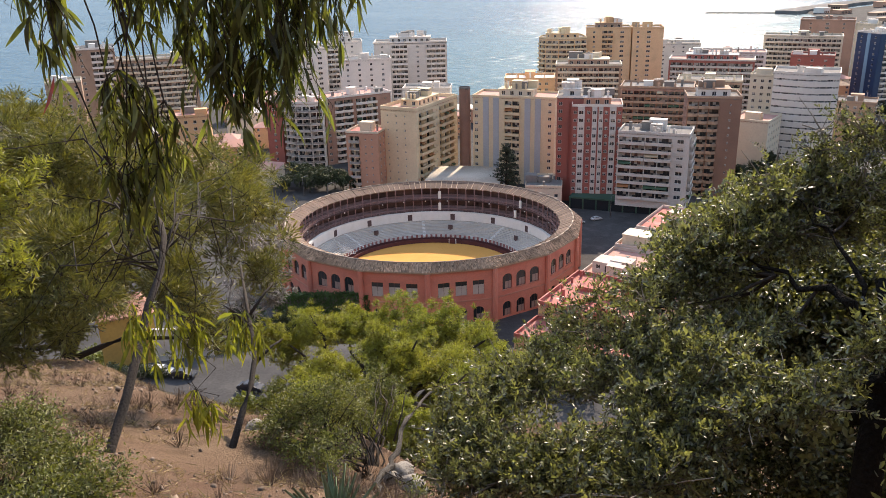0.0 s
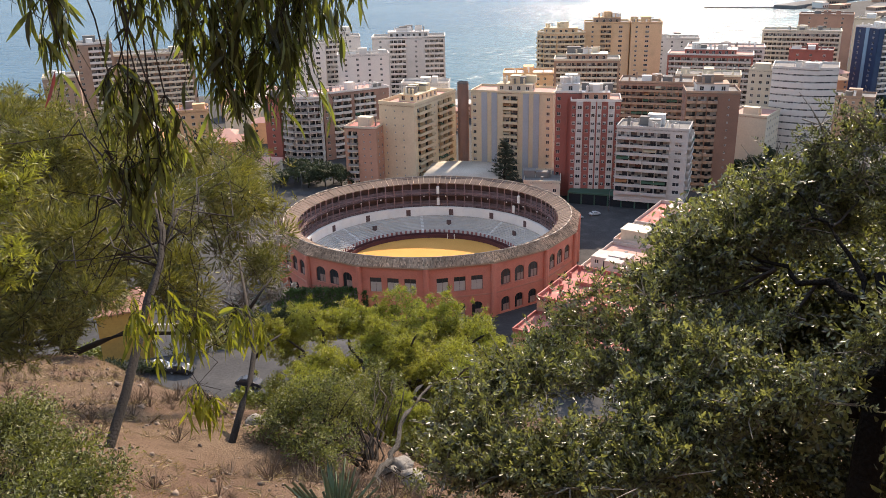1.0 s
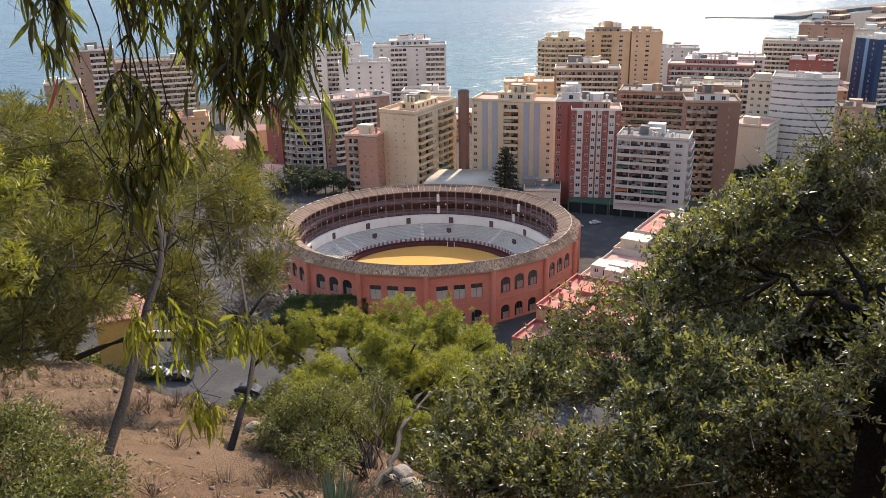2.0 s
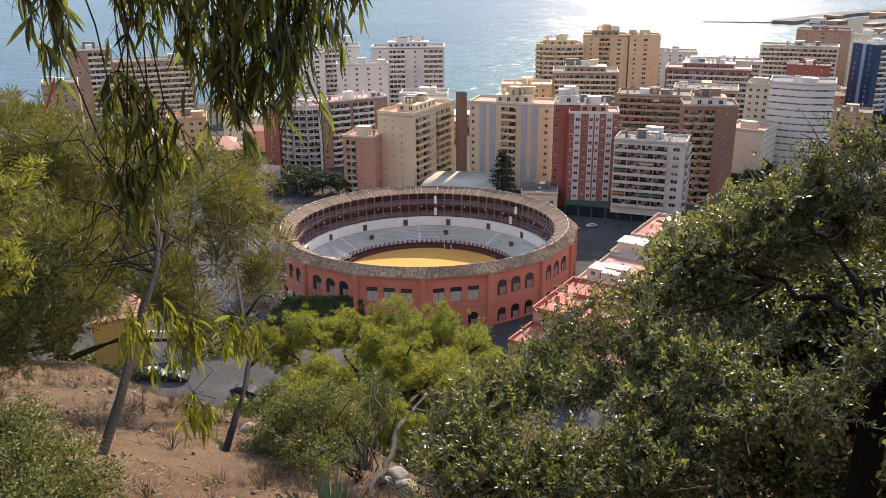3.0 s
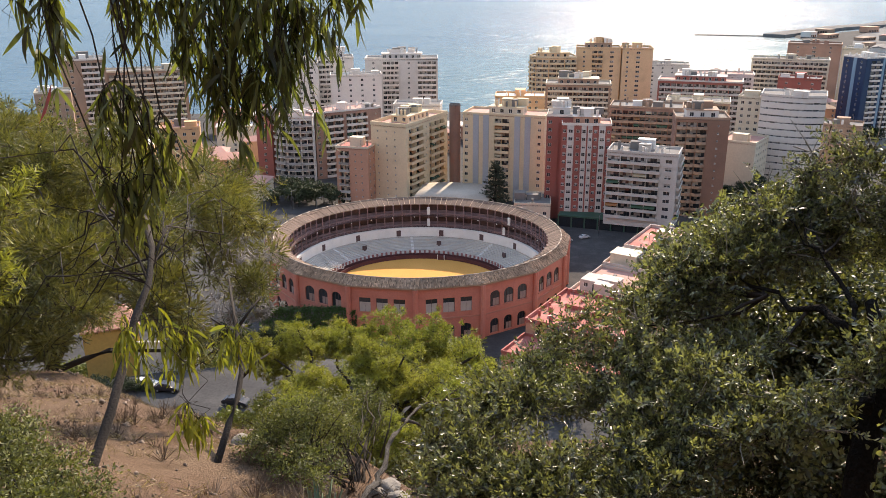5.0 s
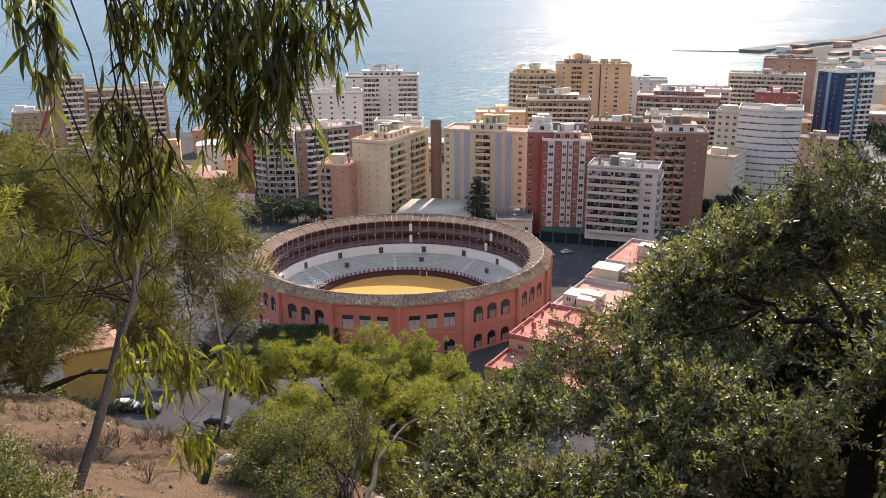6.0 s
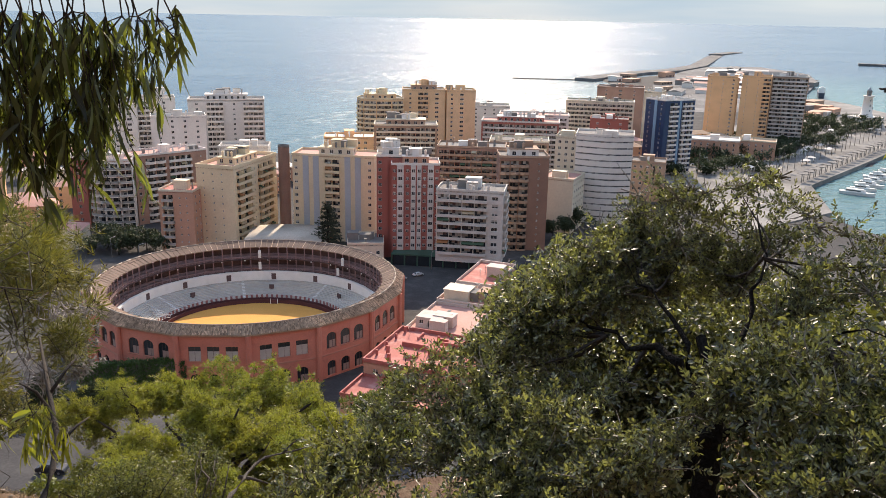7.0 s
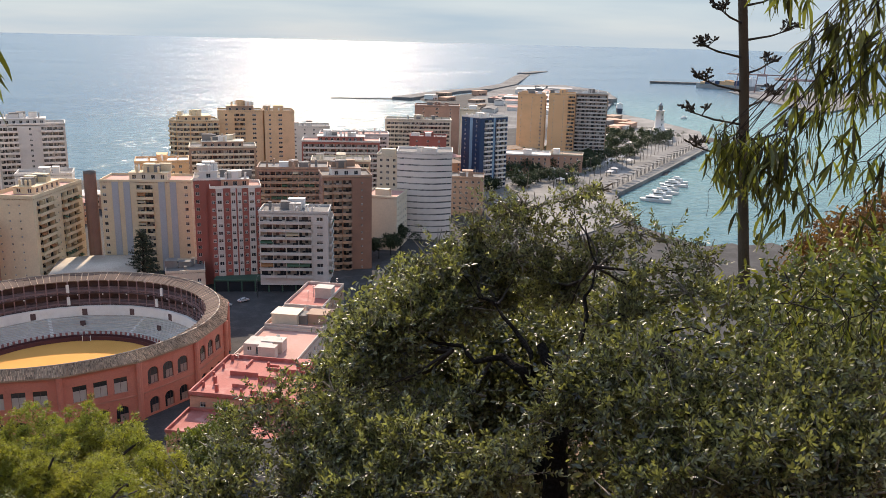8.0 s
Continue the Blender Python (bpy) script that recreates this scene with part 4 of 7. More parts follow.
# tan brick instead of pale render: the tower's shade is in its paint
block("apartment_tower", "grey-white balcony tower beside the orange ones", "apartment tower", front(390, 580, 412, 566, 20), 58.0, brick_tan, [bays((0.02, 0.98, "solid", 8)), bays((0.05, 0.95, "solid", 6)), side, side], clutter=3, masts=2, trim=grey_render, seed=15)
block("apartment_tower", "rounded ochre seafront tower", "apartment tower", [(62.5, 545), (66, 539), (74, 536), (84, 535), (92, 537), (92, 556), (66, 556)], 45.5, gold_render,
      [[(0.02, 0.98, "solid")]] * 5 + [side, side], clutter=4, masts=8, trim=cream, seed=16, setback=(0.7, 3.0, gold_render))
block("apartment_tower", "tall ochre seafront slab", "apartment tower", front(93, 545, 121, 541, 18), 50.5, gold_render, [bays((0.05, 0.3, W), (0.35, 0.6, "solid", 5), (0.65, 0.95, WW)), side, side, side], clutter=5, masts=7, seed=17, setback=(0.6, 3.2, brick_tan))
block("apartment_tower", "ochre slab end with a blank wall", "apartment tower", front(121.5, 539, 140.5, 536, 18), 50.5, gold_render, [bays((0.08, 0.28, W), (0.4, 0.65, WW)), side, side, side], clutter=3, masts=7, seed=18)
block("apartment_block", "stepped beige block with deep terraces", "apartment block", front(63, 466, 98.5, 460, 18), 38.0, brick_tan, [bays((0.03, 0.97, "solid", 6)), side, side, side], clutter=6, masts=4, trim=cream_pale, seed=19, setback=(0.62, 3.0, brick_tan))
block("apartment_block", "orange block with a tank house on its roof", "apartment block", front(31, 419, 56, 416, 16), 38.0, orange_render, [bays((0.1, 0.9, W)), side, side, side], clutter=4, masts=4, seed=20, roof_paint=white_render)
block("apartment_tower", "white apartment tower by the sea", "apartment tower", front(-91, 497, -69, 500, 18), 46.5, white_render, [bays((0.05, 0.95, WW)), side, side, side], clutter=3, masts=4, seed=21, setback=(0.62, 3.4, white_render))
block("apartment_tower", "white apartment tower with pale balconies", "apartment tower", front(-72, 515, -49.5, 518, 18), 48.0, white_render, [bays((0.05, 0.45, "solid", 5), (0.5, 0.95, W)), side, side, side], clutter=4, masts=5, seed=22, setback=(0.5, 3.2, white_render))
block("apartment_block", "low white stepped apartment block", "apartment block", front(-59, 476, -30, 479, 14), 42.0, white_render, [bays((0.04, 0.96, W)), side, side, side], clutter=4, masts=3, seed=23)
block("apartment_tower", "long pale apartment tower with balconies along its flank", "apartment tower", front(-42, 513, 2.5, 513, 18), 47.5, grey_render,
      [bays((0.03, 0.2, W), (0.24, 0.46, "solid", 5), (0.5, 0.7, W), (0.72, 0.98, "solid", 6)), bays((0.1, 0.9, "solid", 6)), side, side], trim=white_render, clutter=7, masts=6, seed=24, setback=(0.55, 3.0, grey_render))
block("apartment_block", "white low block with roof terraces", "apartment block", front(-20, 400, 3, 398, 14), 37.0, white_render, [side, side, side, side], clutter=4, masts=3, seed=25)
block("apartment_block", "white block with bowed balconies and brick piers", "apartment block", [(-75, 384), (-69, 379.5), (-62, 378.5), (-56.5, 380), (-56.5, 396), (-75, 396)], 35.0, white_render,
      [[(0.02, 0.98, "rail")]] * 3 + [side, side, side], roof_paint=roof_pink, clutter=3, masts=4, seed=26)
block("apartment_block", "long terrace block with brick piers and bowed balconies", "apartment block", front(-56, 386, -26, 403, 16), 35.5, brick_brown,
      [bays((0.0, 0.1, W), (0.14, 0.42, "bowed", 5), (0.46, 0.78, "solid", 5), (0.86, 0.98, WS)), side, side, side], roof_paint=roof_pink, trim=white_render, clutter=4, masts=5, seed=27)
block("apartment_block", "brick block end beside the terrace", "apartment block", front(-84, 386, -76.5, 384, 16), 34.0, brick_red, [bays((0.1, 0.9, W)), side, side, side], clutter=2, masts=2, seed=28)
block("apartment_block", "small pink apartment house with a red roof terrace", "apartment block", front(-41, 337, -27.5, 333, 14), 29.8, pink_render,
      [bays((0.1, 0.42, "rail", 4), (0.5, 0.9, WS)), side, side, side], roof_paint=roof_red, clutter=2, masts=3, trim=cream_pale, seed=29)
block("apartment_block", "tan brick seafront block", "apartment block", front(-195.5, 440, -175, 448, 18), 55.0, brick_tan, [bays((0.05, 0.4, W), (0.45, 0.95, "solid", 5)), side, side, side], trim=white_render, clutter=2, masts=2, seed=30)
block("apartment_block", "long tan brick seafront block with pale bands", "apartment block", front(-179, 456, -139, 470, 18), 47.0, brick_tan, [bays((0.04, 0.96, "solid", 6)), side, side, side], trim=cream_pale, clutter=4, masts=3, seed=31)
block("apartment_block", "lower tan brick block", "apartment block", front(-191, 397, -176, 403, 16), 44.0, brick_tan, [bays((0.05, 0.95, W)), side, side, side], trim=cream_pale, clutter=2, masts=2, seed=32)
block("low_house", "low white house with a pale roof", "house", front(-140, 340, -124, 346, 14), 36.0, white_render, [side, side, side, side], base=20, roof_paint=white_render, clutter=2, masts=1, seed=33)
block("low_house", "low house with an orange roof", "house", front(-116, 345, -100, 349, 14), 36.0, orange_render, [side, side, side, side], base=20, roof_paint=roof_pink, clutter=2, masts=1, seed=34)
block("apartment_block", "pale seafront block with aerials", "apartment block", front(158, 620, 188, 612, 20), 31.5, grey_render, [side, side, side, side], clutter=6, masts=8, seed=35)
block("apartment_block", "brown brick block with white balcony bands", "apartment block", front(131, 484, 175, 468, 18), 37.5, brick_red, [bays((0.02, 0.98, "solid", 6)), bays((0.05, 0.95, "solid", 6)), side, side], trim=grey_render, clutter=7, masts=6, roof_paint=roof_pink, seed=36, setback=(0.6, 2.8, brick_red))
block("apartment_block", "dark brick terrace block", "apartment block", front(84, 392, 116, 382, 18), 37.0, brick_brown, [bays((0.02, 0.98, "solid", 5)), side, side, side], trim=brick_tan, clutter=7, masts=5, seed=37)
block("apartment_block", "pale stepped seafront block", "apartment block", front(214, 561, 258, 542, 18), 41.5, cream_pale, [bays((0.02, 0.98, "solid", 6)), bays((0.05, 0.95, "solid", 6)), side, side], clutter=6, masts=4, seed=38)
block("apartment_block", "red brick block with a cupola", "apartment block", front(200, 481, 221, 471, 16), 38.5, brick_red, [bays((0.05, 0.95, W)), side, side, side], clutter=4, masts=2, seed=39)
block("apartment_block", "grey block on the inner street", "apartment block", front(176, 440, 200, 428, 18), 33.0, pink_render, [side, side, side, side], clutter=5, masts=4, seed=44, roof_paint=roof_pink)
block("apartment_block", "brick block on the inner street", "apartment block", front(120, 425, 150, 415, 18), 34.5, brick_tan, [bays((0.03, 0.97, "solid", 6)), side, side, side], trim=cream_pale, clutter=6, masts=5, seed=45)
block("apartment_block", "pale block near the sea", "apartment block", front(160, 545, 205, 530, 18), 34.0, grey_render, [bays((0.03, 0.97, "solid", 6)), side, side, side], clutter=7, masts=6, seed=46, roof_paint=roof_pink)
block("apartment_tower", "brown brick seafront tower", "apartment tower", front(265, 627, 298, 611, 20), 45.5, brick_brown, [bays((0.05, 0.35, W), (0.4, 0.6, WW), (0.65, 0.95, W)), bays((0.05, 0.95, W)), side, side], clutter=4, masts=3, seed=40)
block("apartment_tower", "tan tower with a blank flank", "apartment tower", front(299, 612, 310, 604, 20), 43.0, cream_pale, [plain, side, side, side], clutter=2, masts=2, seed=47)
block("villa", "low pink villa with a pale cornice", "villa", front(293, 524, 322, 507, 20), 18.5, pink_render, [bays((0.05, 0.95, "win_tall")), side, side, side], roof_paint=white_render, trim=white_render, clutter=2, masts=0, seed=41)
block("villa", "pink arcaded villa among trees", "villa", front(327, 528, 352, 510, 18), 17.0, pink_render, [bays((0.05, 0.95, "win_tall")), side, side, side], roof_paint=tile_roof, trim=cream_pale, clutter=2, masts=0, seed=42)
block("apartment_block", "low brick house by the blue tower", "apartment block", front(194, 407, 210, 398, 16), 25.0, brick_tan, [side, side, side, side], roof_paint=concrete, clutter=3, masts=2, seed=43)

# terraced houses beside the ring, with painted roof terraces
terrace_pale = material("stained pinkish-white render", (0.60, 0.50, 0.44), 0.85, 0.12, 0.3, stain=0.5, stain_colour=(0.42, 0.32, 0.27))
block("terraced_house", "low house with a red painted roof terrace", "house", [(15.1, 171.5), (37.6, 156.6), (43.9, 166.2), (21.4, 181.0)], 16.0, pink_render, [side, side, side, side], roof_paint=roof_red, trim=roof_red, clutter=0, masts=1, seed=50, parapet=0.7)
big = block("terraced_house", "house with a large red roof terrace, low walls and small chimneys", "house", [(21.7, 181.5), (44.2, 166.6), (56.9, 185.8), (34.4, 200.7)], 19.5, pink_render, [side, side, side, side], roof_paint=roof_red, trim=roof_red, clutter=0, masts=1, seed=51, parapet=0.9)
rng = random.Random(77)
for fx, fy, w, d, h in ((0.3, 0.55, 7, 0.5, 1.2), (0.62, 0.7, 8, 0.5, 1.3), (0.7, 0.35, 0.5, 7, 1.2), (0.55, 0.5, 4.5, 3, 1.6), (0.12, 0.3, 0.7, 0.7, 2.0), (0.2, 0.12, 0.7, 0.7, 1.9), (0.35, 0.3, 3.0, 2.4, 1.0), (0.84, 0.6, 0.9, 0.7, 2.2),
                         (0.05, 0.2, 0.5, 0.5, 1.5), (0.05, 0.45, 0.5, 0.5, 1.5), (0.05, 0.7, 0.5, 0.5, 1.4), (0.06, 0.92, 0.6, 0.5, 1.6), (0.45, 0.8, 0.6, 0.6, 1.7), (0.5, 0.82, 2.2, 0.4, 0.9), (0.25, 0.85, 0.4, 4.0, 0.8), (0.6, 0.15, 6, 0.4, 0.8), (0.42, 0.12, 0.5, 0.5, 1.3), (0.78, 0.85, 3.4, 2.6, 2.3)):
    bm = bmesh.new()
    box(bm, -w / 2, -d / 2, 0, w / 2, d / 2, h), bmesh.ops.bevel(bm, geom=bm.edges[:], offset=0.06, segments=1)
    part("low_wall" if max(w, d) > 3 else "chimney", bm, roof_red, big, m=pose(21.7 + 22.5 * fx + 12.7 * fy, 181.5 - 14.9 * fx + 19.2 * fy, 19.42, 0, 0, -33.5))
house = block("terraced_house", "white house with a roof room and pink terrace", "house", [(34.7, 201.1), (48.9, 191.8), (62.1, 211.8), (47.9, 221.1)], 18.6, terrace_pale, [side, side, side, side], roof_paint=roof_pink, trim=terrace_pale, clutter=2, masts=3, seed=52, parapet=0.8)
bm = bmesh.new()
wall_with_holes(bm, pose(0, 0, 0), 7.5, 2.9, [(1.0, 1.0, 2.2, 2.2), (3.4, 0.1, 4.4, 2.2), (5.4, 1.0, 6.6, 2.2)], 0.2)
prism(bm, [(0, 0.2), (7.5, 0.2), (7.5, 6.0), (0, 6.0)], 0, 2.9)
roof_room = part("roof_room", bm, terrace_pale, house, m=pose(38.6, 204.2, 18.55, 0, 0, -33.5))
for x0, z0, w, h in ((1.0, 1.0, 1.2, 1.2), (3.4, 0.1, 1.0, 2.1), (5.4, 1.0, 1.2, 1.2)):
    part("window", window_mesh(w, h, 2), None, roof_room, m=pose(x0, 0.18, z0))
house = block("terraced_house", "pale house with a roof penthouse and brick water tank", "house", [(48.2, 221.5), (62.4, 212.2), (71.2, 225.6), (57.0, 234.9)], 19.2, cream_pale, [side, side, side, side], roof_paint=roof_pink, trim=terrace_pale, clutter=1, masts=2, seed=53, parapet=0.9)
for x, y, w, d, h, paint in ((55.2, 223.0, 7.5, 6, 3.2, cream_pale), (63.5, 219.5, 5.5, 5, 3.0, brick_tan)):
    bm = bmesh.new()
    box(bm, -w / 2, -d / 2, 0, w / 2, d / 2, h), box(bm, -w / 2 - 0.2, -d / 2 - 0.2, h, w / 2 + 0.2, d / 2 + 0.2, h + 0.2)
    part("penthouse", bm, paint, house, m=pose(x, y, 19.1, 0, 0, -33.5))
block("terraced_house", "brick house with a red tiled terrace and white parapet", "house", [(57.3, 235.3), (67.3, 228.7), (80.5, 248.7), (70.5, 255.4)], 19.8, brick_tan, [side, side, side, side], roof_paint=roof_red, trim=terrace_pale, clutter=1, masts=3, seed=56, parapet=0.9)
# low white market hall and shopfronts behind the ring
def vaulted_hall(x, y, turn, w, d, h, rise, label, spans):
    """A low hall under pale curved roofs that run from front to back."""
    home = thing("market_hall", label, "hall", pose(x, y, CITY, 0, 0, turn))
    bm = bmesh.new()
    n = int(w / 4)
    holes = [(round((i + 0.5) * w / n - 1.1, 3), 2.2, round((i + 0.5) * w / n + 1.1, 3), 4.2) for i in range(n)]
    wall_with_holes(bm, pose(0, 0, 0), w, h, holes, 0.3)
    for p, q in (((w, 0), (w, d)), ((w, d), (0, d)), ((0, d), (0, 0))):
        m, ww = side_frame(p, q, 0)
        wall_with_holes(bm, m, ww, h, [], 0.2)
    part("wall", bm, white_render, home)
    for o in holes:
        part("window", window_mesh(2.2, 2.0, 3), None, home, m=pose(o[0], 0.28, o[1]))
    for k in range(spans):
        bm, c, r = bmesh.new(), w * (k + 0.5) / spans, w / spans / 2 + 0.3
        arc = [(c + r * math.cos(math.pi * i / 12), h - 0.1 + rise * math.sin(math.pi * i / 12) * (1 - 0.12 * (k % 2))) for i in range(13)]
        lo, hi = [bm.verts.new((px, -0.6, pz)) for px, pz in arc], [bm.verts.new((px, d + 0.6, pz)) for px, pz in arc]
        for i in range(12):
            bm.faces.new((lo[i], hi[i], hi[i + 1], lo[i + 1])).smooth = True
        bm.faces.new(lo), bm.faces.new(hi[::-1])
        part("curved_roof", bm, roof_sheet, home)


roof_sheet = material("weathered pale roof sheet", (0.52, 0.46, 0.385), 0.9, 0.2, 0.2, 0.1, stain=0.4, stain_colour=(0.42, 0.38, 0.33), gloss=0.1)
vaulted_hall(-9, 316, -10, 30, 24, 9.0, 1.5, "low white market hall under a pale curved roof", 1)
block("low_hall", "low cream market house with a roof yard", "hall", front(31, 309, 45, 307, 18), 12.5, cream_pale, [bays((0.04, 0.96, W)), side, side, side], roof_paint=concrete, clutter=4, masts=0, seed=57, storey=4.0)
bm = bmesh.new()
box(bm, 0, 0, 0, 42, 9, 0.6), box(bm, 0, 0.6, -4.5, 42, 9, 0, 1)
for i in range(9):
    box(bm, i * 5.1, 0.1, -4.5, i * 5.1 + 0.5, 0.6, 0)
tagged(part("shop_canopy", bm, [green_panel, dark_glass], m=pose(48, 307.5, 8.2, 0, 0, -20)), "dark green shop canopy under the striped tower", "canopy")
plan = front(-58.3, 124, -50.2, 127.4, 10)
house = block("low_house", "yellow house with a red tiled roof by the road", "house", plan, 43.2, HOUSE_YELLOW, [plain, side, side, side], base=34, roof_paint=concrete, clutter=0, masts=0, seed=55, parapet=0.2)
bm = bmesh.new()
mid = Vector((sum(p[0] for p in plan) / 4, sum(p[1] for p in plan) / 4))
eave = [mid + (Vector(p) - mid) * 1.07 for p in plan]
low, edge = [bm.verts.new((p.x, p.y, 43.3)) for p in eave], [bm.verts.new((p.x, p.y, 43.55)) for p in eave]
ridge = [bm.verts.new((*(eave[0].lerp(eave[3], 0.5).lerp(mid, 0.45)), 45.6)), bm.verts.new((*(eave[1].lerp(eave[2], 0.5).lerp(mid, 0.45)), 45.6))]
for k in range(4):
    bm.faces.new((low[k], low[(k + 1) % 4], edge[(k + 1) % 4], edge[k]))
bm.faces.new((edge[0], edge[1], ridge[1], ridge[0])), bm.faces.new((edge[1], edge[2], ridge[1])), bm.faces.new((edge[2], edge[3], ridge[0], ridge[1])), bm.faces.new((edge[3], edge[0], ridge[0]))
part("tiled_roof", bm, material("salmon roof tile", (0.56, 0.27, 0.19), 0.9, 0.3, 0.8, 0.5, stain=0.5, stain_colour=(0.40, 0.33, 0.26), fine=9), house, "weathered salmon roof tiles")
bm = bmesh.new()
box(bm, -50.6, 126.6, 33.5, -40.5, 127.0, 40.4), box(bm, -50.8, 126.5, 40.4, -40.3, 127.1, 40.6)
tagged(part("garden_wall", bm, white_render), "long pale rendered garden wall above the road", "wall")


# low houses filling the streets towards the beach
def low_house(x, y, w, d, h, turn, paint, roof_mat, label):
    home = thing("low_house", label, "house", pose(x, y, 3.0, 0, 0, turn), "low houses")
    bm = bmesh.new()
    n = max(2, int(w / 5))
    holes = [(round((i + 0.5) * w / n - 0.6, 3), round(1.2 + 3 * f, 3), round((i + 0.5) * w / n + 0.6, 3), round(2.6 + 3 * f, 3)) for i in range(n) for f in range(int(h / 3))]
    wall_with_holes(bm, pose(0, 0, 0), w, h, holes, 0.25)
    for p, q in (((w, 0), (w, d)), ((w, d), (0, d)), ((0, d), (0, 0))):
        m, ww = side_frame(p, q, 0)
        wall_with_holes(bm, m, ww, h, [], 0.2)
    part("wall", bm, paint, home)
    for o in holes:
        part("window", window_mesh(1.2, 1.4, 2), None, home, m=pose(o[0], 0.23, o[1]))
    bm = bmesh.new()
    v = [bm.verts.new(p) for p in ((-0.4, -0.4, h), (w + 0.4, -0.4, h), (w + 0.4, d + 0.4, h), (-0.4, d + 0.4, h), (w * 0.25, d / 2, h + 2.2), (w * 0.75, d / 2, h + 2.2))]
    for f in ((0, 1, 5, 4), (1, 2, 5), (2, 3, 4, 5), (3, 0, 4), (3, 2, 1, 0)):
        bm.faces.new([v[i] for i in f])
    part("roof", bm, roof_mat, home)


rng = random.Random(99)
for i, (x, y) in enumerate(((-150, 360), (-128, 372), (-106, 380), (-160, 400), (-120, 410), (-100, 425), (-140, 330), (-112, 335), (-95, 350), (-120, 450), (-95, 465), (-108, 490), (-60, 440), (-35, 445), (-10, 440), (20, 470), (0, 480), (-135, 500), (-120, 530), (262, 500), (276, 522), (270, 548), (296, 556), (318, 572), (300, 590), (330, 552), (240, 520), (225, 500), (185, 465), (195, 510), (150, 510), (110, 470))):
    low_house(x, y, rng.uniform(14, 22), rng.uniform(10, 14), rng.choice((9, 12, 12, 15)), rng.uniform(-8, 22), rng.choice((white_render, cream_pale, pink_render, white_render, orange_render)), rng.choice((roof_pink, tile_roof, white_render, roof_pink)), "low tiled house in the streets behind the beach")

# ---- the hillside: trees and shrubs ----
CAROB = [(1.65, 3.55, 99.22, 0.11), (1.86, 3.44, 99.26, 0.12), (2.04, 3.33, 99.3, 0.12), (2.22, 3.34, 99.33, 0.08), (2.19, 3.08, 99.22, 0.1), (2.25, 2.89, 99.18, 0.1), (2.3, 2.69, 99.15, 0.09), (1.48, 3.58, 99.03, 0.1), (1.34, 3.49, 98.9, 0.11), (1.64, 3.39, 99.03, 0.15), (1.92, 3.35, 99.06, 0.16), (2.05, 3.14, 99.07, 0.15), (2.1, 2.83, 99.05, 0.13), (2.17, 2.63, 99.03, 0.12), (2.21, 2.45, 99.04, 0.1), (1.43, 3.2, 98.87, 0.14), (1.17, 3.18, 98.81, 0.12), (1.7, 3.28, 98.83, 0.1), (1.93, 3.16, 98.87, 0.1), (1.91, 2.79, 98.88, 0.12), (1.08, 3.34, 98.82, 0.09), (0.97, 3.23, 98.72, 0.1)]
CAROB += [(0.79, 3.03, 98.66, 0.09), (1.31, 2.81, 98.65, 0.05), (1.32, 2.34, 98.75, 0.07), (1.42, 2.33, 98.84, 0.06), (1.57, 2.39, 98.9, 0.11), (1.64, 2.23, 98.96, 0.11), (1.52, 2.01, 98.9, 0.12), (1.77, 2.11, 98.97, 0.11), (1.64, 1.89, 98.89, 0.12), (1.82, 1.9, 98.96, 0.11), (1.67, 1.7, 98.9, 0.12), (2.01, 1.88, 99.02, 0.11), (1.86, 1.7, 98.98, 0.12), (2.02, 1.69, 99.02, 0.11), (1.85, 1.52, 98.96, 0.12), (1.38, 1.91, 98.79, 0.1), (1.45, 1.73, 98.84, 0.11), (1.54, 1.62, 98.83, 0.1), (1.65, 1.53, 98.87, 0.11), (1.73, 1.43, 98.88, 0.1), (1.27, 1.81, 98.74, 0.08), (2.18, 2.16, 98.99, 0.1)]
CAROB += [(2.3, 2.02, 99.01, 0.1), (2.39, 1.91, 99.03, 0.09), (1.01, 2.68, 98.6, 0.12), (1.14, 2.49, 98.59, 0.1), (1.19, 2.32, 98.58, 0.08), (0.88, 2.83, 98.56, 0.12), (0.87, 2.57, 98.51, 0.12), (1.0, 2.38, 98.51, 0.12), (0.76, 2.97, 98.52, 0.12), (0.74, 2.7, 98.45, 0.13), (0.54, 3.34, 98.5, 0.06), (0.4, 3.19, 98.39, 0.09), (0.61, 3.19, 98.44, 0.11), (0.25, 3.06, 98.33, 0.11), (0.07, 2.93, 98.28, 0.11), (-0.03, 2.78, 98.22, 0.1), (0.15, 2.69, 98.28, 0.13), (0.37, 2.93, 98.31, 0.13), (0.6, 2.91, 98.34, 0.13), (0.78, 3.03, 98.43, 0.12), (0.41, 2.55, 98.29, 0.14), (0.65, 2.54, 98.34, 0.13)]
CAROB += [(0.16, 2.43, 98.24, 0.12), (-0.03, 2.52, 98.19, 0.1), (0.39, 2.3, 98.28, 0.12), (0.65, 2.27, 98.32, 0.12), (0.87, 2.74, 98.38, 0.1), (0.84, 2.38, 98.38, 0.09), (0.81, 3.43, 98.57, 0.06), (1.0, 3.44, 98.73, 0.09), (1.21, 3.41, 98.85, 0.12), (1.38, 3.4, 99.02, 0.12), (1.59, 3.46, 99.15, 0.11), (1.76, 3.4, 99.24, 0.12), (0.93, 3.29, 98.58, 0.09), (1.11, 3.27, 98.68, 0.12), (1.31, 3.26, 98.84, 0.13), (1.53, 3.32, 98.96, 0.13), (1.72, 3.25, 99.05, 0.14), (1.1, 2.99, 98.55, 0.09)]
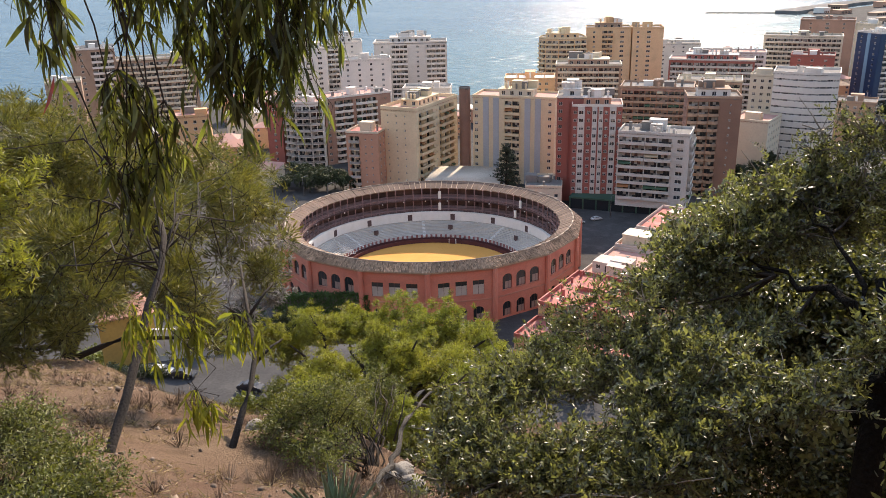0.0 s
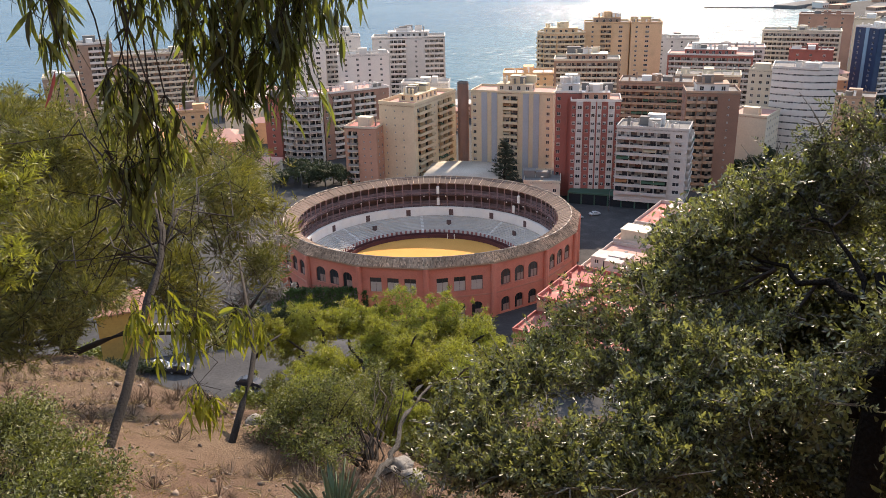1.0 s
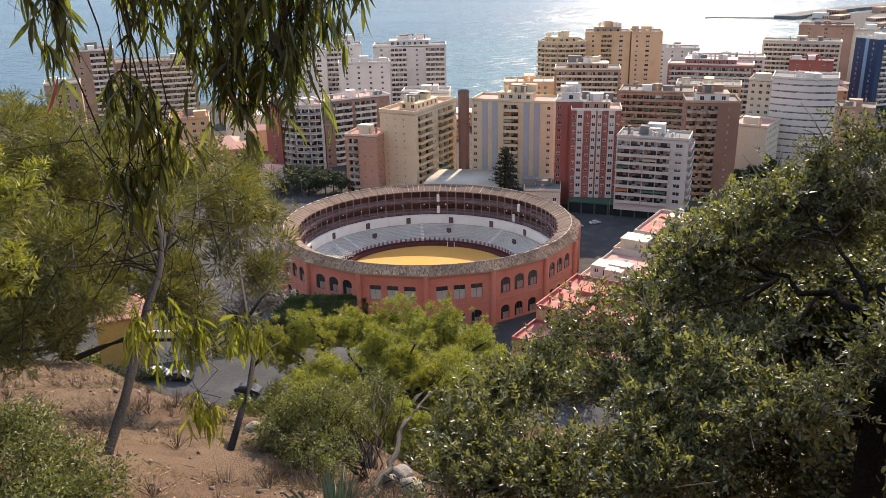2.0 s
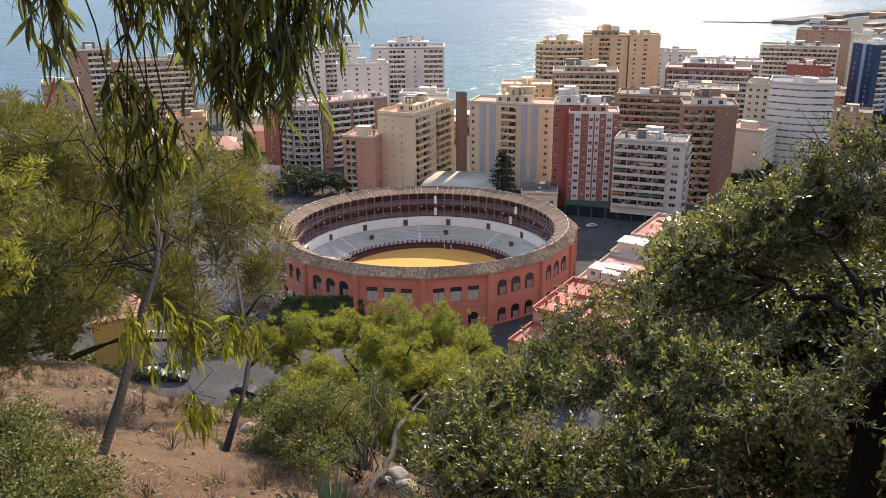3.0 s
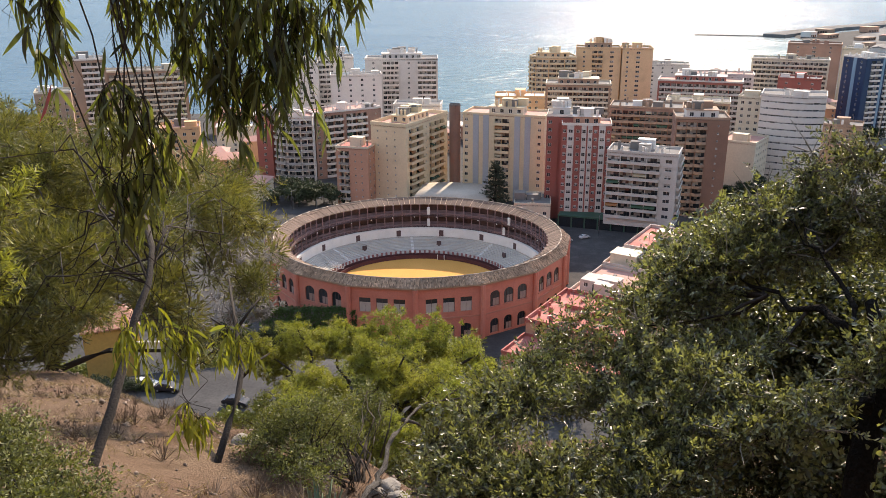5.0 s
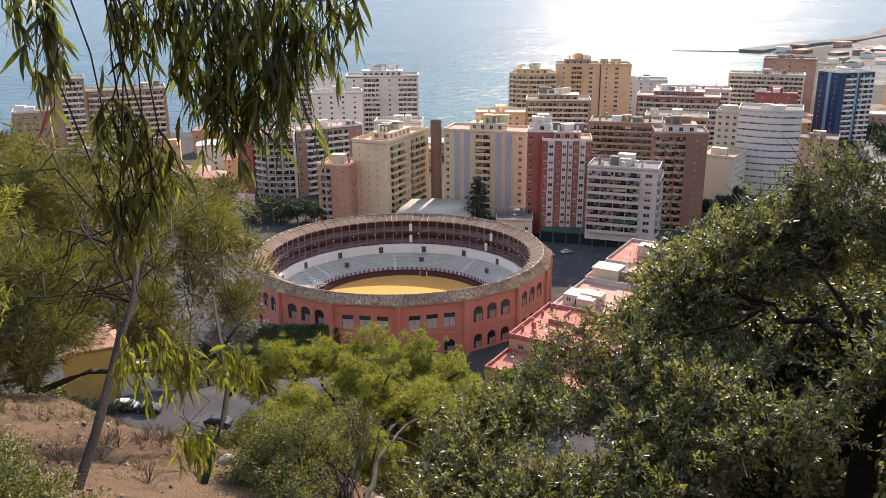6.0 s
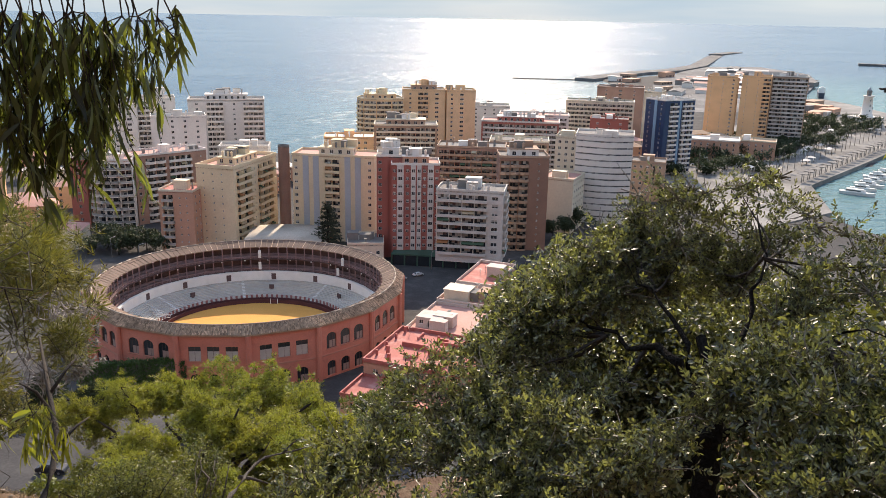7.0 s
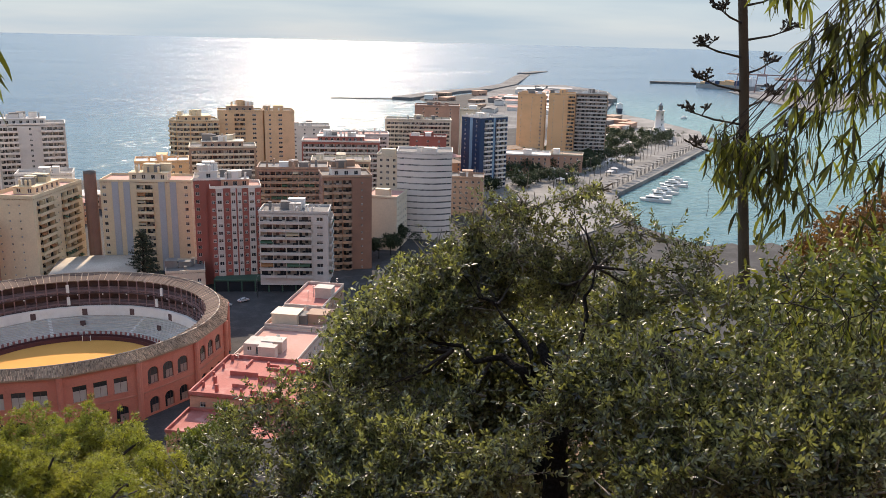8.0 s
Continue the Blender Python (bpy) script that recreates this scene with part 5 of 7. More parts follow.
# the bush's far side, added to block the sun and keep the hollow dark
CAROB_CORE = [(1.3, 3.9, 97.9, 0.32), (1.7, 4.1, 98.1, 0.34), (2.2, 4.0, 98.2, 0.34), (2.6, 3.6, 98.2, 0.34), (1.5, 3.9, 97.5, 0.40), (2.1, 3.8, 97.7, 0.42),
              (2.6, 3.3, 97.8, 0.42), (2.4, 3.4, 97.3, 0.42), (1.9, 3.6, 97.3, 0.42), (1.3, 3.5, 97.3, 0.34), (0.8, 3.3, 97.6, 0.26), (2.9, 2.6, 98.2, 0.36), (2.5, 2.7, 97.8, 0.36),
              (1.77, 4.34, 98.25, 0.28), (2.12, 4.43, 98.28, 0.34), (2.48, 4.5, 98.32, 0.36), (1.84, 4.2, 98.0, 0.32), (2.17, 4.29, 98.02, 0.36), (2.52, 4.35, 98.03, 0.38), (2.19, 3.96, 97.87, 0.36), (1.89, 3.95, 97.81, 0.32)]
# scaled copies behind the leaves, added to shade the hollow and the gaps
CAROB_CORE += [(x * 1.13, y * 1.13, 100 + (z - 100) * 1.13, r * 1.15) for x, y, z, r in CAROB if 98.7 < z < 98.98 and y > 2.6]
CAROB_CORE += [(x * 1.12, y * 1.12, 100 + (z - 100) * 1.15, r * 1.1) for x, y, z, r in CAROB if y < 2.35]


def limbs(rng, root, clumps, r0, sag=0.1, n_max=40):
    """Limbs from a root to each clump, with a few crooks."""
    bm = bmesh.new()
    for x, y, z, r in clumps[:n_max]:
        a, b = Vector(rng.choice(root) if isinstance(root, list) else root), Vector((x, y, z))
        span = (b - a).length
        path = []
        for i in range(6):
            f = i / 5
            p = a.lerp(b, f) + Vector((rng.uniform(-1, 1), rng.uniform(-1, 1), rng.uniform(-1, 1))) * 0.09 * span * math.sin(math.pi * f)
            p.z += sag * span * math.sin(math.pi * f)
            path.append(p)
        tube(bm, path, [r0 * (1 - 0.75 * i / 5) * (0.45 + 0.4 * r / max(c[3] for c in clumps)) for i in range(6)], 6)
    return bm


def twigs(rng, clumps, n, thick):
    bm = bmesh.new()
    for x, y, z, r in clumps:
        for _ in range(n):
            d = Vector((rng.gauss(0, 1), rng.gauss(0, 1), rng.gauss(0.3, 1))).normalized()
            c = Vector((x, y, z))
            path = [c + d * r * f + Vector((rng.uniform(-1, 1), rng.uniform(-1, 1), rng.uniform(-1, 1))) * r * 0.15 for f in (0.0, 0.4, 0.75, 1.05)]
            tube(bm, path, [thick, thick * 0.8, thick * 0.6, thick * 0.3], 4, cap=False)
    return bm


def round_leaf(length, width, at, way, up, fold=0.16):
    """A blunt leaflet, broadest near its tip."""
    way, up = Vector(way).normalized(), Vector(up)
    side = way.cross(up).normalized()
    up, at = side.cross(way), Vector(at)
    edge = [(at + way * (length * f) + side * (k * width / 2 * w) + up * (fold * width * w)) for k in (1, -1) for f, w in ((0.3, 0.85), (0.74, 1.0))]
    tip = at + way * length
    return [tuple(p) for p in (at, edge[0], edge[1], tip, edge[3], edge[2])], [(0, 1, 2, 3), (0, 3, 4, 5)]


def carob_spray(rng, length=0.15, leaves=6):
    """An arching shoot with feathered leaves of blunt leaflets in pairs."""
    bend = rng.uniform(0.2, 0.5)

    def stem(f):
        return Vector((bend * length * f * f, 0.02 * math.sin(5 * f), length * f))
    ls = []
    for i in range(leaves):
        f = 0.15 + 0.85 * i / (leaves - 1)
        a, way = stem(f), (stem(f) - stem(f - 0.1)).normalized()
        turn = Matrix.Rotation(2.4 * i + rng.uniform(-0.4, 0.4), 3, "Z")
        out = (way * 0.8 + turn @ Vector((0.75, 0, 0.1))).normalized() if i < leaves - 1 else way
        flat = out.cross(Vector((0.3, 0.1, 1))).normalized()
        face = flat.cross(out)
        for k in range(2):
            b = a + out * (0.008 + 0.017 * k)
            for sgn in (-1, 1):
                ls.append(round_leaf(rng.uniform(0.026, 0.036), rng.uniform(0.010, 0.0135), b, flat * sgn * rng.uniform(0.5, 0.9) + out * rng.uniform(0.2, 1.2) + face * rng.uniform(-0.5, 0.8), face + flat * rng.uniform(-0.9, 0.9) + out * rng.uniform(-0.5, 0.5)))
        ls.append(round_leaf(rng.uniform(0.028, 0.038), 0.0125, a + out * 0.035, out + face * rng.uniform(-0.2, 0.3), face))
    v, f, slot = gather(ls)
    for a, b in ((0.0, 0.5), (0.5, 1.0)):
        p, q, k = stem(a), stem(b), len(v)
        v += [tuple(p + Vector((0, -0.0022, 0))), tuple(p + Vector((0, 0.0022, 0))), tuple(q + Vector((0, 0.0014, 0))), tuple(q + Vector((0, -0.0014, 0)))]
        f, slot = f + [(k, k + 1, k + 2, k + 3)], slot + [1]
    return v, f, slot


def carob_tree():
    """A broad low carob: trunk, crooked limbs under an arching canopy, shoots with feathered leaves, and a far side
    added to block the sun.
    """
    rng = random.Random(11)
    home = thing("carob_tree", "dense dark green carob bush with blunt glossy leaflets", "bush")
    trunk = [(1.28, 2.11, 97.89), (1.45, 2.43, 98.38), (1.52, 2.54, 98.51), (1.62, 2.68, 98.64), (1.66, 2.91, 98.77)]
    forks = [Vector(p) for p in ((1.58, 2.75, 98.45), (1.55, 2.7, 98.3), (1.6, 2.9, 98.55), (1.35, 3.05, 98.3), (1.85, 2.75, 98.5), (1.1, 2.95, 98.1))]
    boughs = [([(1.44, 2.43, 98.56), (1.47, 2.55, 98.68), (1.45, 2.69, 98.78), (1.4, 2.86, 98.77), (1.31, 3.04, 98.75), (1.22, 3.22, 98.78)], 0.027),
              ([(1.48, 2.53, 98.64), (1.63, 2.65, 98.78), (1.78, 2.76, 98.93), (1.88, 2.89, 99.1), (1.93, 3.04, 99.24)], 0.015),
              ([(1.57, 2.59, 98.74), (1.67, 2.45, 98.87), (1.74, 2.3, 99.01), (1.81, 2.1, 99.08)], 0.013),
              ([(1.49, 2.62, 98.69), (1.55, 2.87, 98.83), (1.52, 3.06, 98.92), (1.44, 3.34, 99.03)], 0.013)]
    bm = bmesh.new()
    tube(bm, trunk, [0.06, 0.048, 0.042, 0.034, 0.022], 10)
    for path, r in boughs:  # thick crooked boughs in the hollow
        forks += [Vector(p) for p in path[1:-1]]
        crook = []
        for p, q in zip(path, path[1:]):
            crook += [Vector(p).lerp(Vector(q), f) + Vector((rng.gauss(0, 0.014), rng.gauss(0, 0.014), rng.gauss(0, 0.016))) for f in (0.0, 0.33, 0.66)]
        crook.append(Vector(path[-1]))
        tube(bm, crook, [r * (1 - 0.85 * i / (len(crook) - 1)) * rng.uniform(0.8, 1.2) for i in range(len(crook))], 8)
    for f in forks[3:6]:
        tube(bm, [forks[1], forks[1].lerp(f, 0.5) + Vector((0.02, 0.03, 0.03)), f], [0.03, 0.022, 0.015], 7)
    # near-black bark: the hollow's deep shade is put into the colour
    part("trunk", bm, material("shade-dark carob bark", (0.022, 0.018, 0.015), 0.95, 0.35, 6.0, 0.8, gloss=0.1), home)
    bm = bmesh.new()
    crown = filled(rng, CAROB, 46, 0.85)
    for x, y, z, r in CAROB[::2]:  # limbs that run up under the leaves
        end = Vector((x, y, z))
        end.z -= 0.4 * r
        a = Vector(min(forks, key=lambda p: (p - end).length))
        span = (end - a).length
        off = Vector((rng.uniform(-1, 1), rng.uniform(-1, 1), rng.uniform(-0.4, 1))) * 0.1 * span
        path = [a.lerp(end, f) + off * math.sin(math.pi * f) + Vector((rng.gauss(0, 0.008), rng.gauss(0, 0.008), -0.16 * span * math.sin(math.pi * f))) * (0 < f < 1) for f in (0, 0.2, 0.4, 0.6, 0.8, 1)]
        w = 0.0045 + 0.004 * min(span, 0.7)
        tube(bm, path, [w * (1.2 - 0.9 * i / 5) for i in range(6)], 6, cap=False)
    part("limb", bm, bark, home, "dark crooked limbs")
    bm, places = bmesh.new(), [[] for _ in range(5)]
    for x, y, z, r in crown:
        c, high = Vector((x, y, z)), z > 98.98 and y > 2.2
        near = [Vector(o[:3]) for o in crown if 0 < (Vector(o[:3]) - c).length < 0.36] or [c]
        for _ in range(int(max(24, 5200 * r * r) * (0.27 if high else (0.72 if y < 2.3 else 1)))):
            d = Vector((rng.gauss(0, 1), rng.gauss(0, 1), rng.gauss(0.35, 0.8))).normalized()
            p = c.lerp(rng.choice(near), rng.uniform(0, 0.75)) + d * r * rng.uniform(-0.4, 1.15)
            p.z += 0.02 * rng.gauss(0, 1)
            way = (d + Vector((rng.gauss(0, 0.45), rng.gauss(0, 0.45), rng.gauss(0.35, 0.4)))).normalized()
            rng.choice(places).append(np.array(Matrix.Translation(p - way * 0.06) @ way.to_track_quat("Z", "Y").to_matrix().to_4x4() @ Matrix.Rotation(rng.uniform(0, 6.28), 4, "Z") @ Matrix.Scale(rng.uniform(0.46, 0.76), 4)))
        for _ in range(7 if high else 4):  # bare twigs that cross the leaves
            d = Vector((rng.gauss(0, 1), rng.gauss(0, 1), rng.gauss(0.4, 0.6))).normalized()
            e = Vector((rng.gauss(0, 1), rng.gauss(0, 1), rng.gauss(0.2, 0.5))).normalized()
            long = r * rng.uniform(0.8, 1.4)
            path = [c + d * long * f + e * 0.35 * long * f * f for f in (-0.6, 0, 0.5, 1.0)]
            tube(bm, path, [0.0034, 0.003, 0.0024, 0.0012], 4, cap=False)
    part("twig", bm, twig_pale, home, "pale grey twigs", kind="stuff")
    for group in places:
        scatter("crown", carob_spray(rng), group, [leaf_carob, bark_grey], home, kind="stuff")
    scatter("inner_crown", leafy_sprig(rng, 7, 0.03, 0.016, 0.12), crown_places(rng, CAROB_CORE, 6500, 0.2, shell=0.1), [leaf_carob], home, kind="stuff")
    return home


def pine_tuft(rng, n=11, length=0.13, width=0.011):
    v, f = [], []
    for _ in range(n):
        d = Vector((rng.gauss(0, 0.6), rng.gauss(0, 0.6), rng.uniform(0.25, 1.2))).normalized()
        s = d.orthogonal().normalized() * width / 2
        base = Vector((0, 0, rng.uniform(-0.08, 0.06)))
        tip = base + d * length * rng.uniform(0.7, 1.15)
        k = len(v)
        v += [tuple(base - s), tuple(base + s), tuple(tip + s * 0.4), tuple(tip - s * 0.4)]
        f.append((k, k + 1, k + 2, k + 3))
    return v, f, [0] * len(f)


def leafy_sprig(rng, n=9, length=0.05, width=0.02, spread=0.16):
    return gather([leaf(length * rng.uniform(0.7, 1.2), width, 0.2, 0.2, (rng.uniform(-0.03, 0.03), rng.uniform(-0.03, 0.03), spread * i / n), (rng.uniform(-1, 1), rng.uniform(-1, 1), 0.6), (rng.uniform(-1, 1), 0.3, 1)) for i in range(n)])


def quad_sprig(rng, n, length, width, spread):
    """A few lozenge leaves about a twig, for trees far off."""
    v, f = [], []
    for i in range(n):
        d = Vector((rng.uniform(-1, 1), rng.uniform(-1, 1), rng.uniform(-0.1, 1.0))).normalized()
        s = d.cross(Vector((rng.uniform(-1, 1), 0.3, 1))).normalized() * width / 2
        a = Vector((rng.uniform(-0.2, 0.2) * length, rng.uniform(-0.2, 0.2) * length, spread * i / n))
        k, b = len(v), a + d * length * rng.uniform(0.7, 1.2)
        v += [tuple(a), tuple(a.lerp(b, 0.45) + s), tuple(b), tuple(a.lerp(b, 0.55) - s)]
        f.append((k, k + 1, k + 2, k + 3))
    return v, f, [0] * n


def tree(name, label, category, root, clumps, trunk_r, template, density, mats, bark_mat, seed, twig_n=6, twig_r=0.006, group="", squash=0.85, up_bias=0.4, reach=1.0, trunk_path=None, broken=0, clump=0.42, fill=0, twig_mat=None, limb_r=None):
    rng = random.Random(seed)
    home = thing(name, label, category, group=group)
    clumps = filled(rng, clumps, fill) if fill else clumps
    clumps = split(rng, clumps, broken, clump) if broken else clumps
    bm = limbs(rng, root if trunk_path is None else [Vector(a).lerp(Vector(b), f / 4) for a, b in zip(trunk_path[-3:], trunk_path[-2:]) for f in range(5)], clumps[:: max(1, len(clumps) // 24)], limb_r or trunk_r)
    if trunk_path:
        tube(bm, trunk_path, [trunk_r * (1 - 0.35 * i / (len(trunk_path) - 1)) for i in range(len(trunk_path))], 8)
    part("trunk", bm, bark_mat, home)
    part("twig", twigs(rng, clumps, twig_n, twig_r), twig_mat or bark_mat, home, kind="stuff")
    scatter("crown", template(rng), crown_places(rng, clumps, density, up_bias, squash=squash, reach=reach), mats, home, kind="stuff")
    return home


carob_tree()

PINE_LEFT = [(-7.15, 13.90, 96.60, 1.21), (-6.17, 14.26, 96.17, 1.05), (-6.31, 11.68, 95.55, 1.35), (-5.41, 13.23, 95.44, 1.14), (-4.59, 15.82, 95.81, 0.99), (-4.00, 17.02, 95.72, 0.56),
             (-3.83, 14.28, 95.35, 0.91), (-3.34, 14.94, 95.35, 0.46), (-4.25, 12.31, 95.0, 0.75), (-5.6, 10.9, 95.35, 0.6), (-3.57, 14.54, 94.36, 0.61), (-8.16, 15.76, 96.99, 0.68),
             (-6.29, 11.38, 94.93, 0.55), (-6.00, 11.53, 94.52, 0.43), (-6.35, 10.77, 94.67, 0.52), (-6.38, 11.90, 95.28, 0.56), (-6.55, 11.23, 95.19, 0.54)]
tree("pine_tree", "olive-green pine with a dark leaning trunk on the slope", "tree", (-5.8, 13.7, 93.2), PINE_LEFT, 0.062, lambda rng: pine_tuft(rng, 7, 0.09, 0.014), 640, [leaf_pine], bark, 12, 3, 0.008, broken=13,
     limb_r=0.026, trunk_path=[(-3.79, 7.63, 94.76), (-3.79, 7.84, 94.88), (-3.74, 8.33, 95.23), (-3.73, 8.9, 95.61), (-3.74, 9.39, 95.93), (-3.73, 9.95, 96.16), (-3.85, 10.57, 96.42), (-4.23, 11.43, 96.82)])
# these branches get the brighter needle colour in place of sunlight
PINE_EDGE = [(-4.51, 8.08, 97.85, 0.34), (-4.42, 7.98, 97.02, 0.24), (-4.59, 7.78, 97.41, 0.36), (-4.51, 7.75, 96.87, 0.24), (-4.73, 7.89, 98.08, 0.4), (-4.38, 8.52, 97.91, 0.2)]
tree("pine_tree", "pine branches at the edge of the slope, coloured yellow-green as if sunlit", "tree", (-6.6, 7.4, 95.6), PINE_EDGE, 0.07, lambda rng: pine_tuft(rng, 7, 0.085, 0.0115), 900, [leaf_pine_bright], bark, 17, 3, 0.006, broken=10, clump=0.42, limb_r=0.02,
     trunk_path=[(-6.9, 7.2, 93.6), (-6.8, 7.3, 95.2), (-6.7, 7.4, 96.2), (-6.6, 7.5, 97.0)])
PINE_CENTRE = [(-5.16, 26.65, 87.23, 1.03), (-3.68, 27.92, 87.05, 1.07), (-2.00, 28.09, 87.04, 1.07), (-0.09, 27.18, 87.30, 1.03), (1.09, 25.99, 87.18, 0.90), (1.83, 22.85, 87.73, 0.81),
               (-4.29, 23.46, 87.35, 1.02), (-6.75, 28.13, 86.32, 0.99), (-2.20, 24.89, 87.37, 1.16), (-0.29, 22.84, 87.58, 1.07), (0.54, 20.84, 88.10, 0.83), (-2.55, 20.35, 87.54, 0.99), (-4.30, 21.36, 87.74, 0.86),
               (-1.16, 18.73, 88.51, 0.83), (-4.2, 25.5, 85.6, 1.3), (-6.4, 25.8, 84.9, 1.2), (0.2, 23.0, 86.2, 1.1), (-2.6, 22.4, 85.4, 1.2), (-5.0, 22.5, 84.9, 1.0)]
tree("pine_tree", "broad yellow-green pine lit from behind", "tree", (-2.6, 25.3, 83.2), PINE_CENTRE, 0.2, lambda rng: pine_tuft(rng, 6, 0.09, 0.021), 540, [leaf_pine_bright], bark, 13, 3, 0.01, broken=14, clump=0.42, fill=44,
     trunk_path=[(-3.0, 25.5, 79.6), (-2.9, 25.4, 82.0), (-2.7, 25.3, 83.4), (-2.4, 25.2, 84.3)])
SHRUB = [(-2.14, 10.08, 93.95, 0.50), (-1.67, 10.22, 94.0, 0.38), (-2.51, 9.88, 93.78, 0.34), (-1.82, 9.45, 93.85, 0.38), (-1.5, 10.49, 93.6, 0.28), (-2.2, 9.6, 93.5, 0.26)]
tree("small_tree", "small green tree with thin crooked trunks", "tree", (-2.1, 9.9, 92.4), SHRUB, 0.05, lambda rng: leafy_sprig(rng, 6, 0.042, 0.018), 2300, [leaf_shrub], bark, 14, 3, 0.004, broken=11, clump=0.36, limb_r=0.03,
     trunk_path=[(-1.7, 9.7, 92.2), (-1.78, 9.75, 92.6), (-1.72, 9.85, 93.0), (-1.95, 9.95, 93.5)])
FILL = [(-1.34, 10.83, 93.32, 0.3), (-0.96, 11.51, 93.21, 0.3), (-1.56, 11.32, 93.39, 0.35), (-1.23, 11.56, 93.34, 0.35), (-1.4, 9.22, 93.81, 0.17), (-1.45, 8.5, 94.01, 0.17), (-1.7, 8.84, 94.03, 0.2), (-0.45, 8.49, 93.68, 0.15)]
tree("shrub", "twiggy green shrub below the bare branch", "shrub", (-1.1, 9.7, 93.0), FILL, 0.03, lambda rng: leafy_sprig(rng, 6, 0.04, 0.017), 2000, [leaf_shrub], bark, 16, 6, 0.004, broken=8, clump=0.4, twig_mat=bark_grey)
LOW = [(-3.48, 6.02, 95.86, 0.44), (-3.96, 6.44, 95.95, 0.38), (-2.98, 5.67, 95.85, 0.26), (-3.0, 5.09, 96.02, 0.44), (-4.3, 6.1, 96.0, 0.36)]
tree("shrub", "low green shrub on the slope", "shrub", (-3.3, 5.8, 95.2), LOW, 0.03, lambda rng: leafy_sprig(rng, 6, 0.038, 0.014), 3400, [leaf_shrub], bark, 15, 3, 0.003, broken=13, clump=0.36)

# second dark trunk and the grey bare branch
home = thing("pine_tree", "dark leaning pine trunk with few branches", "tree")
bm = bmesh.new()
tube(bm, [(-3.0, 9.42, 93.65), (-2.94, 9.48, 93.8), (-2.87, 9.93, 94.1), (-2.82, 10.29, 94.29), (-2.86, 10.83, 94.46), (-3.07, 11.51, 94.79), (-3.33, 12.33, 95.32)], [0.055, 0.052, 0.048, 0.044, 0.04, 0.032, 0.015], 8)
for p, q in [((-2.85, 10.69, 94.39), (-2.51, 11.19, 94.55)), ((-2.98, 11.23, 94.63), (-3.41, 11.41, 95.03)), ((-3.07, 11.51, 94.79), (-2.76, 12.06, 95.12))]:
    tube(bm, [p, Vector(p).lerp(Vector(q), 0.55) + Vector((0.02, 0.03, 0.05)), q], [0.03, 0.022, 0.008], 6)
part("trunk", bm, bark, home)
home = thing("bare_branch", "pale grey crooked bare branch rising from the slope", "branch")
bm = bmesh.new()
path, rng = [Vector(p) for p in [(-0.95, 8.24, 93.81), (-0.95, 8.8, 93.65), (-0.84, 9.57, 93.51), (-0.7, 10.29, 93.48), (-0.52, 10.89, 93.49), (-0.2, 11.66, 93.41), (0.49, 11.88, 93.4)]], random.Random(4)
crook = []
for p, q in zip(path, path[1:]):  # knotted and never straight for long
    crook += [p.lerp(q, f) + Vector((rng.gauss(0, 0.032), rng.gauss(0, 0.03), rng.gauss(0, 0.03))) for f in (0.0, 0.35, 0.7)]
crook.append(path[-1])
tube(bm, crook, [(0.056 - 0.044 * i / (len(crook) - 1)) * rng.uniform(0.78, 1.2) for i in range(len(crook))], 8)
tube(bm, [(-0.57, 11.52, 93.19), (-0.4, 11.6, 93.1), (-0.1, 11.7, 92.9)], [0.036, 0.026, 0.01], 6)
for p, q in (((-0.9, 11.05, 92.8), (-0.7, 11.4, 93.5)), ((-0.3, 11.62, 93.35), (-0.1, 11.5, 93.75)), ((0.1, 11.75, 93.4), (0.35, 11.7, 93.65)), ((-1.05, 10.6, 92.55), (-1.3, 10.9, 93.0))):
    tube(bm, [p, Vector(p).lerp(Vector(q), 0.5) + Vector((0.03, 0.02, 0.04)), q], [0.022, 0.014, 0.005], 5)
part("branch", bm, material("weathered grey branch", (0.115, 0.10, 0.085), 0.95, 0.4, 5.0, 0.9, stain=0.5, stain_colour=(0.05, 0.042, 0.036)), home)


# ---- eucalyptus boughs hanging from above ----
leaf_single = material("single eucalyptus leaf", (0.07, 0.09, 0.035), 0.55, 0.15, 3.0, each=0.5, through_light=0.32, second=(0.16, 0.13, 0.035))


def sickle_leaf(length, width, bend):
    """A long curved leaf along z that sweeps towards +x."""
    v, f = [], []
    for t, wd in ((0, 0.12), (0.14, 0.62), (0.4, 1.0), (0.68, 0.78), (0.88, 0.36), (1, 0.02)):
        b, dip = bend * length * t * t, 0.10 * length * math.sin(2.6 * t)
        v += [(b - wd * width / 2, dip, t * length), (b + wd * width / 2, dip + 0.12 * width * wd, t * length)]
    return v, [(2 * i, 2 * i + 1, 2 * i + 3, 2 * i + 2) for i in range(5)]


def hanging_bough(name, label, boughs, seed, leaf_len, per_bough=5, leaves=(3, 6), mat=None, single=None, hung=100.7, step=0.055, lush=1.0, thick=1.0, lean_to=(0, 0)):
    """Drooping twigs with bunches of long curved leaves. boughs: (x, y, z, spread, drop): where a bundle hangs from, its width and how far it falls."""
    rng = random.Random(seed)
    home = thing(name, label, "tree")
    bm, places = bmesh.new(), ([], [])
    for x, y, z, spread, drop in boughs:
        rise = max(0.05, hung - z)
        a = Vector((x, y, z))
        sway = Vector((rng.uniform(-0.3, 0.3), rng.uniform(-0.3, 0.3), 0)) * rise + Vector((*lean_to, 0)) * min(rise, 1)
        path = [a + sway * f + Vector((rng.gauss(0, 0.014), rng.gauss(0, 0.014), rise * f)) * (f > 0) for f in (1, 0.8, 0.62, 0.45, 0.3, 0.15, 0)]
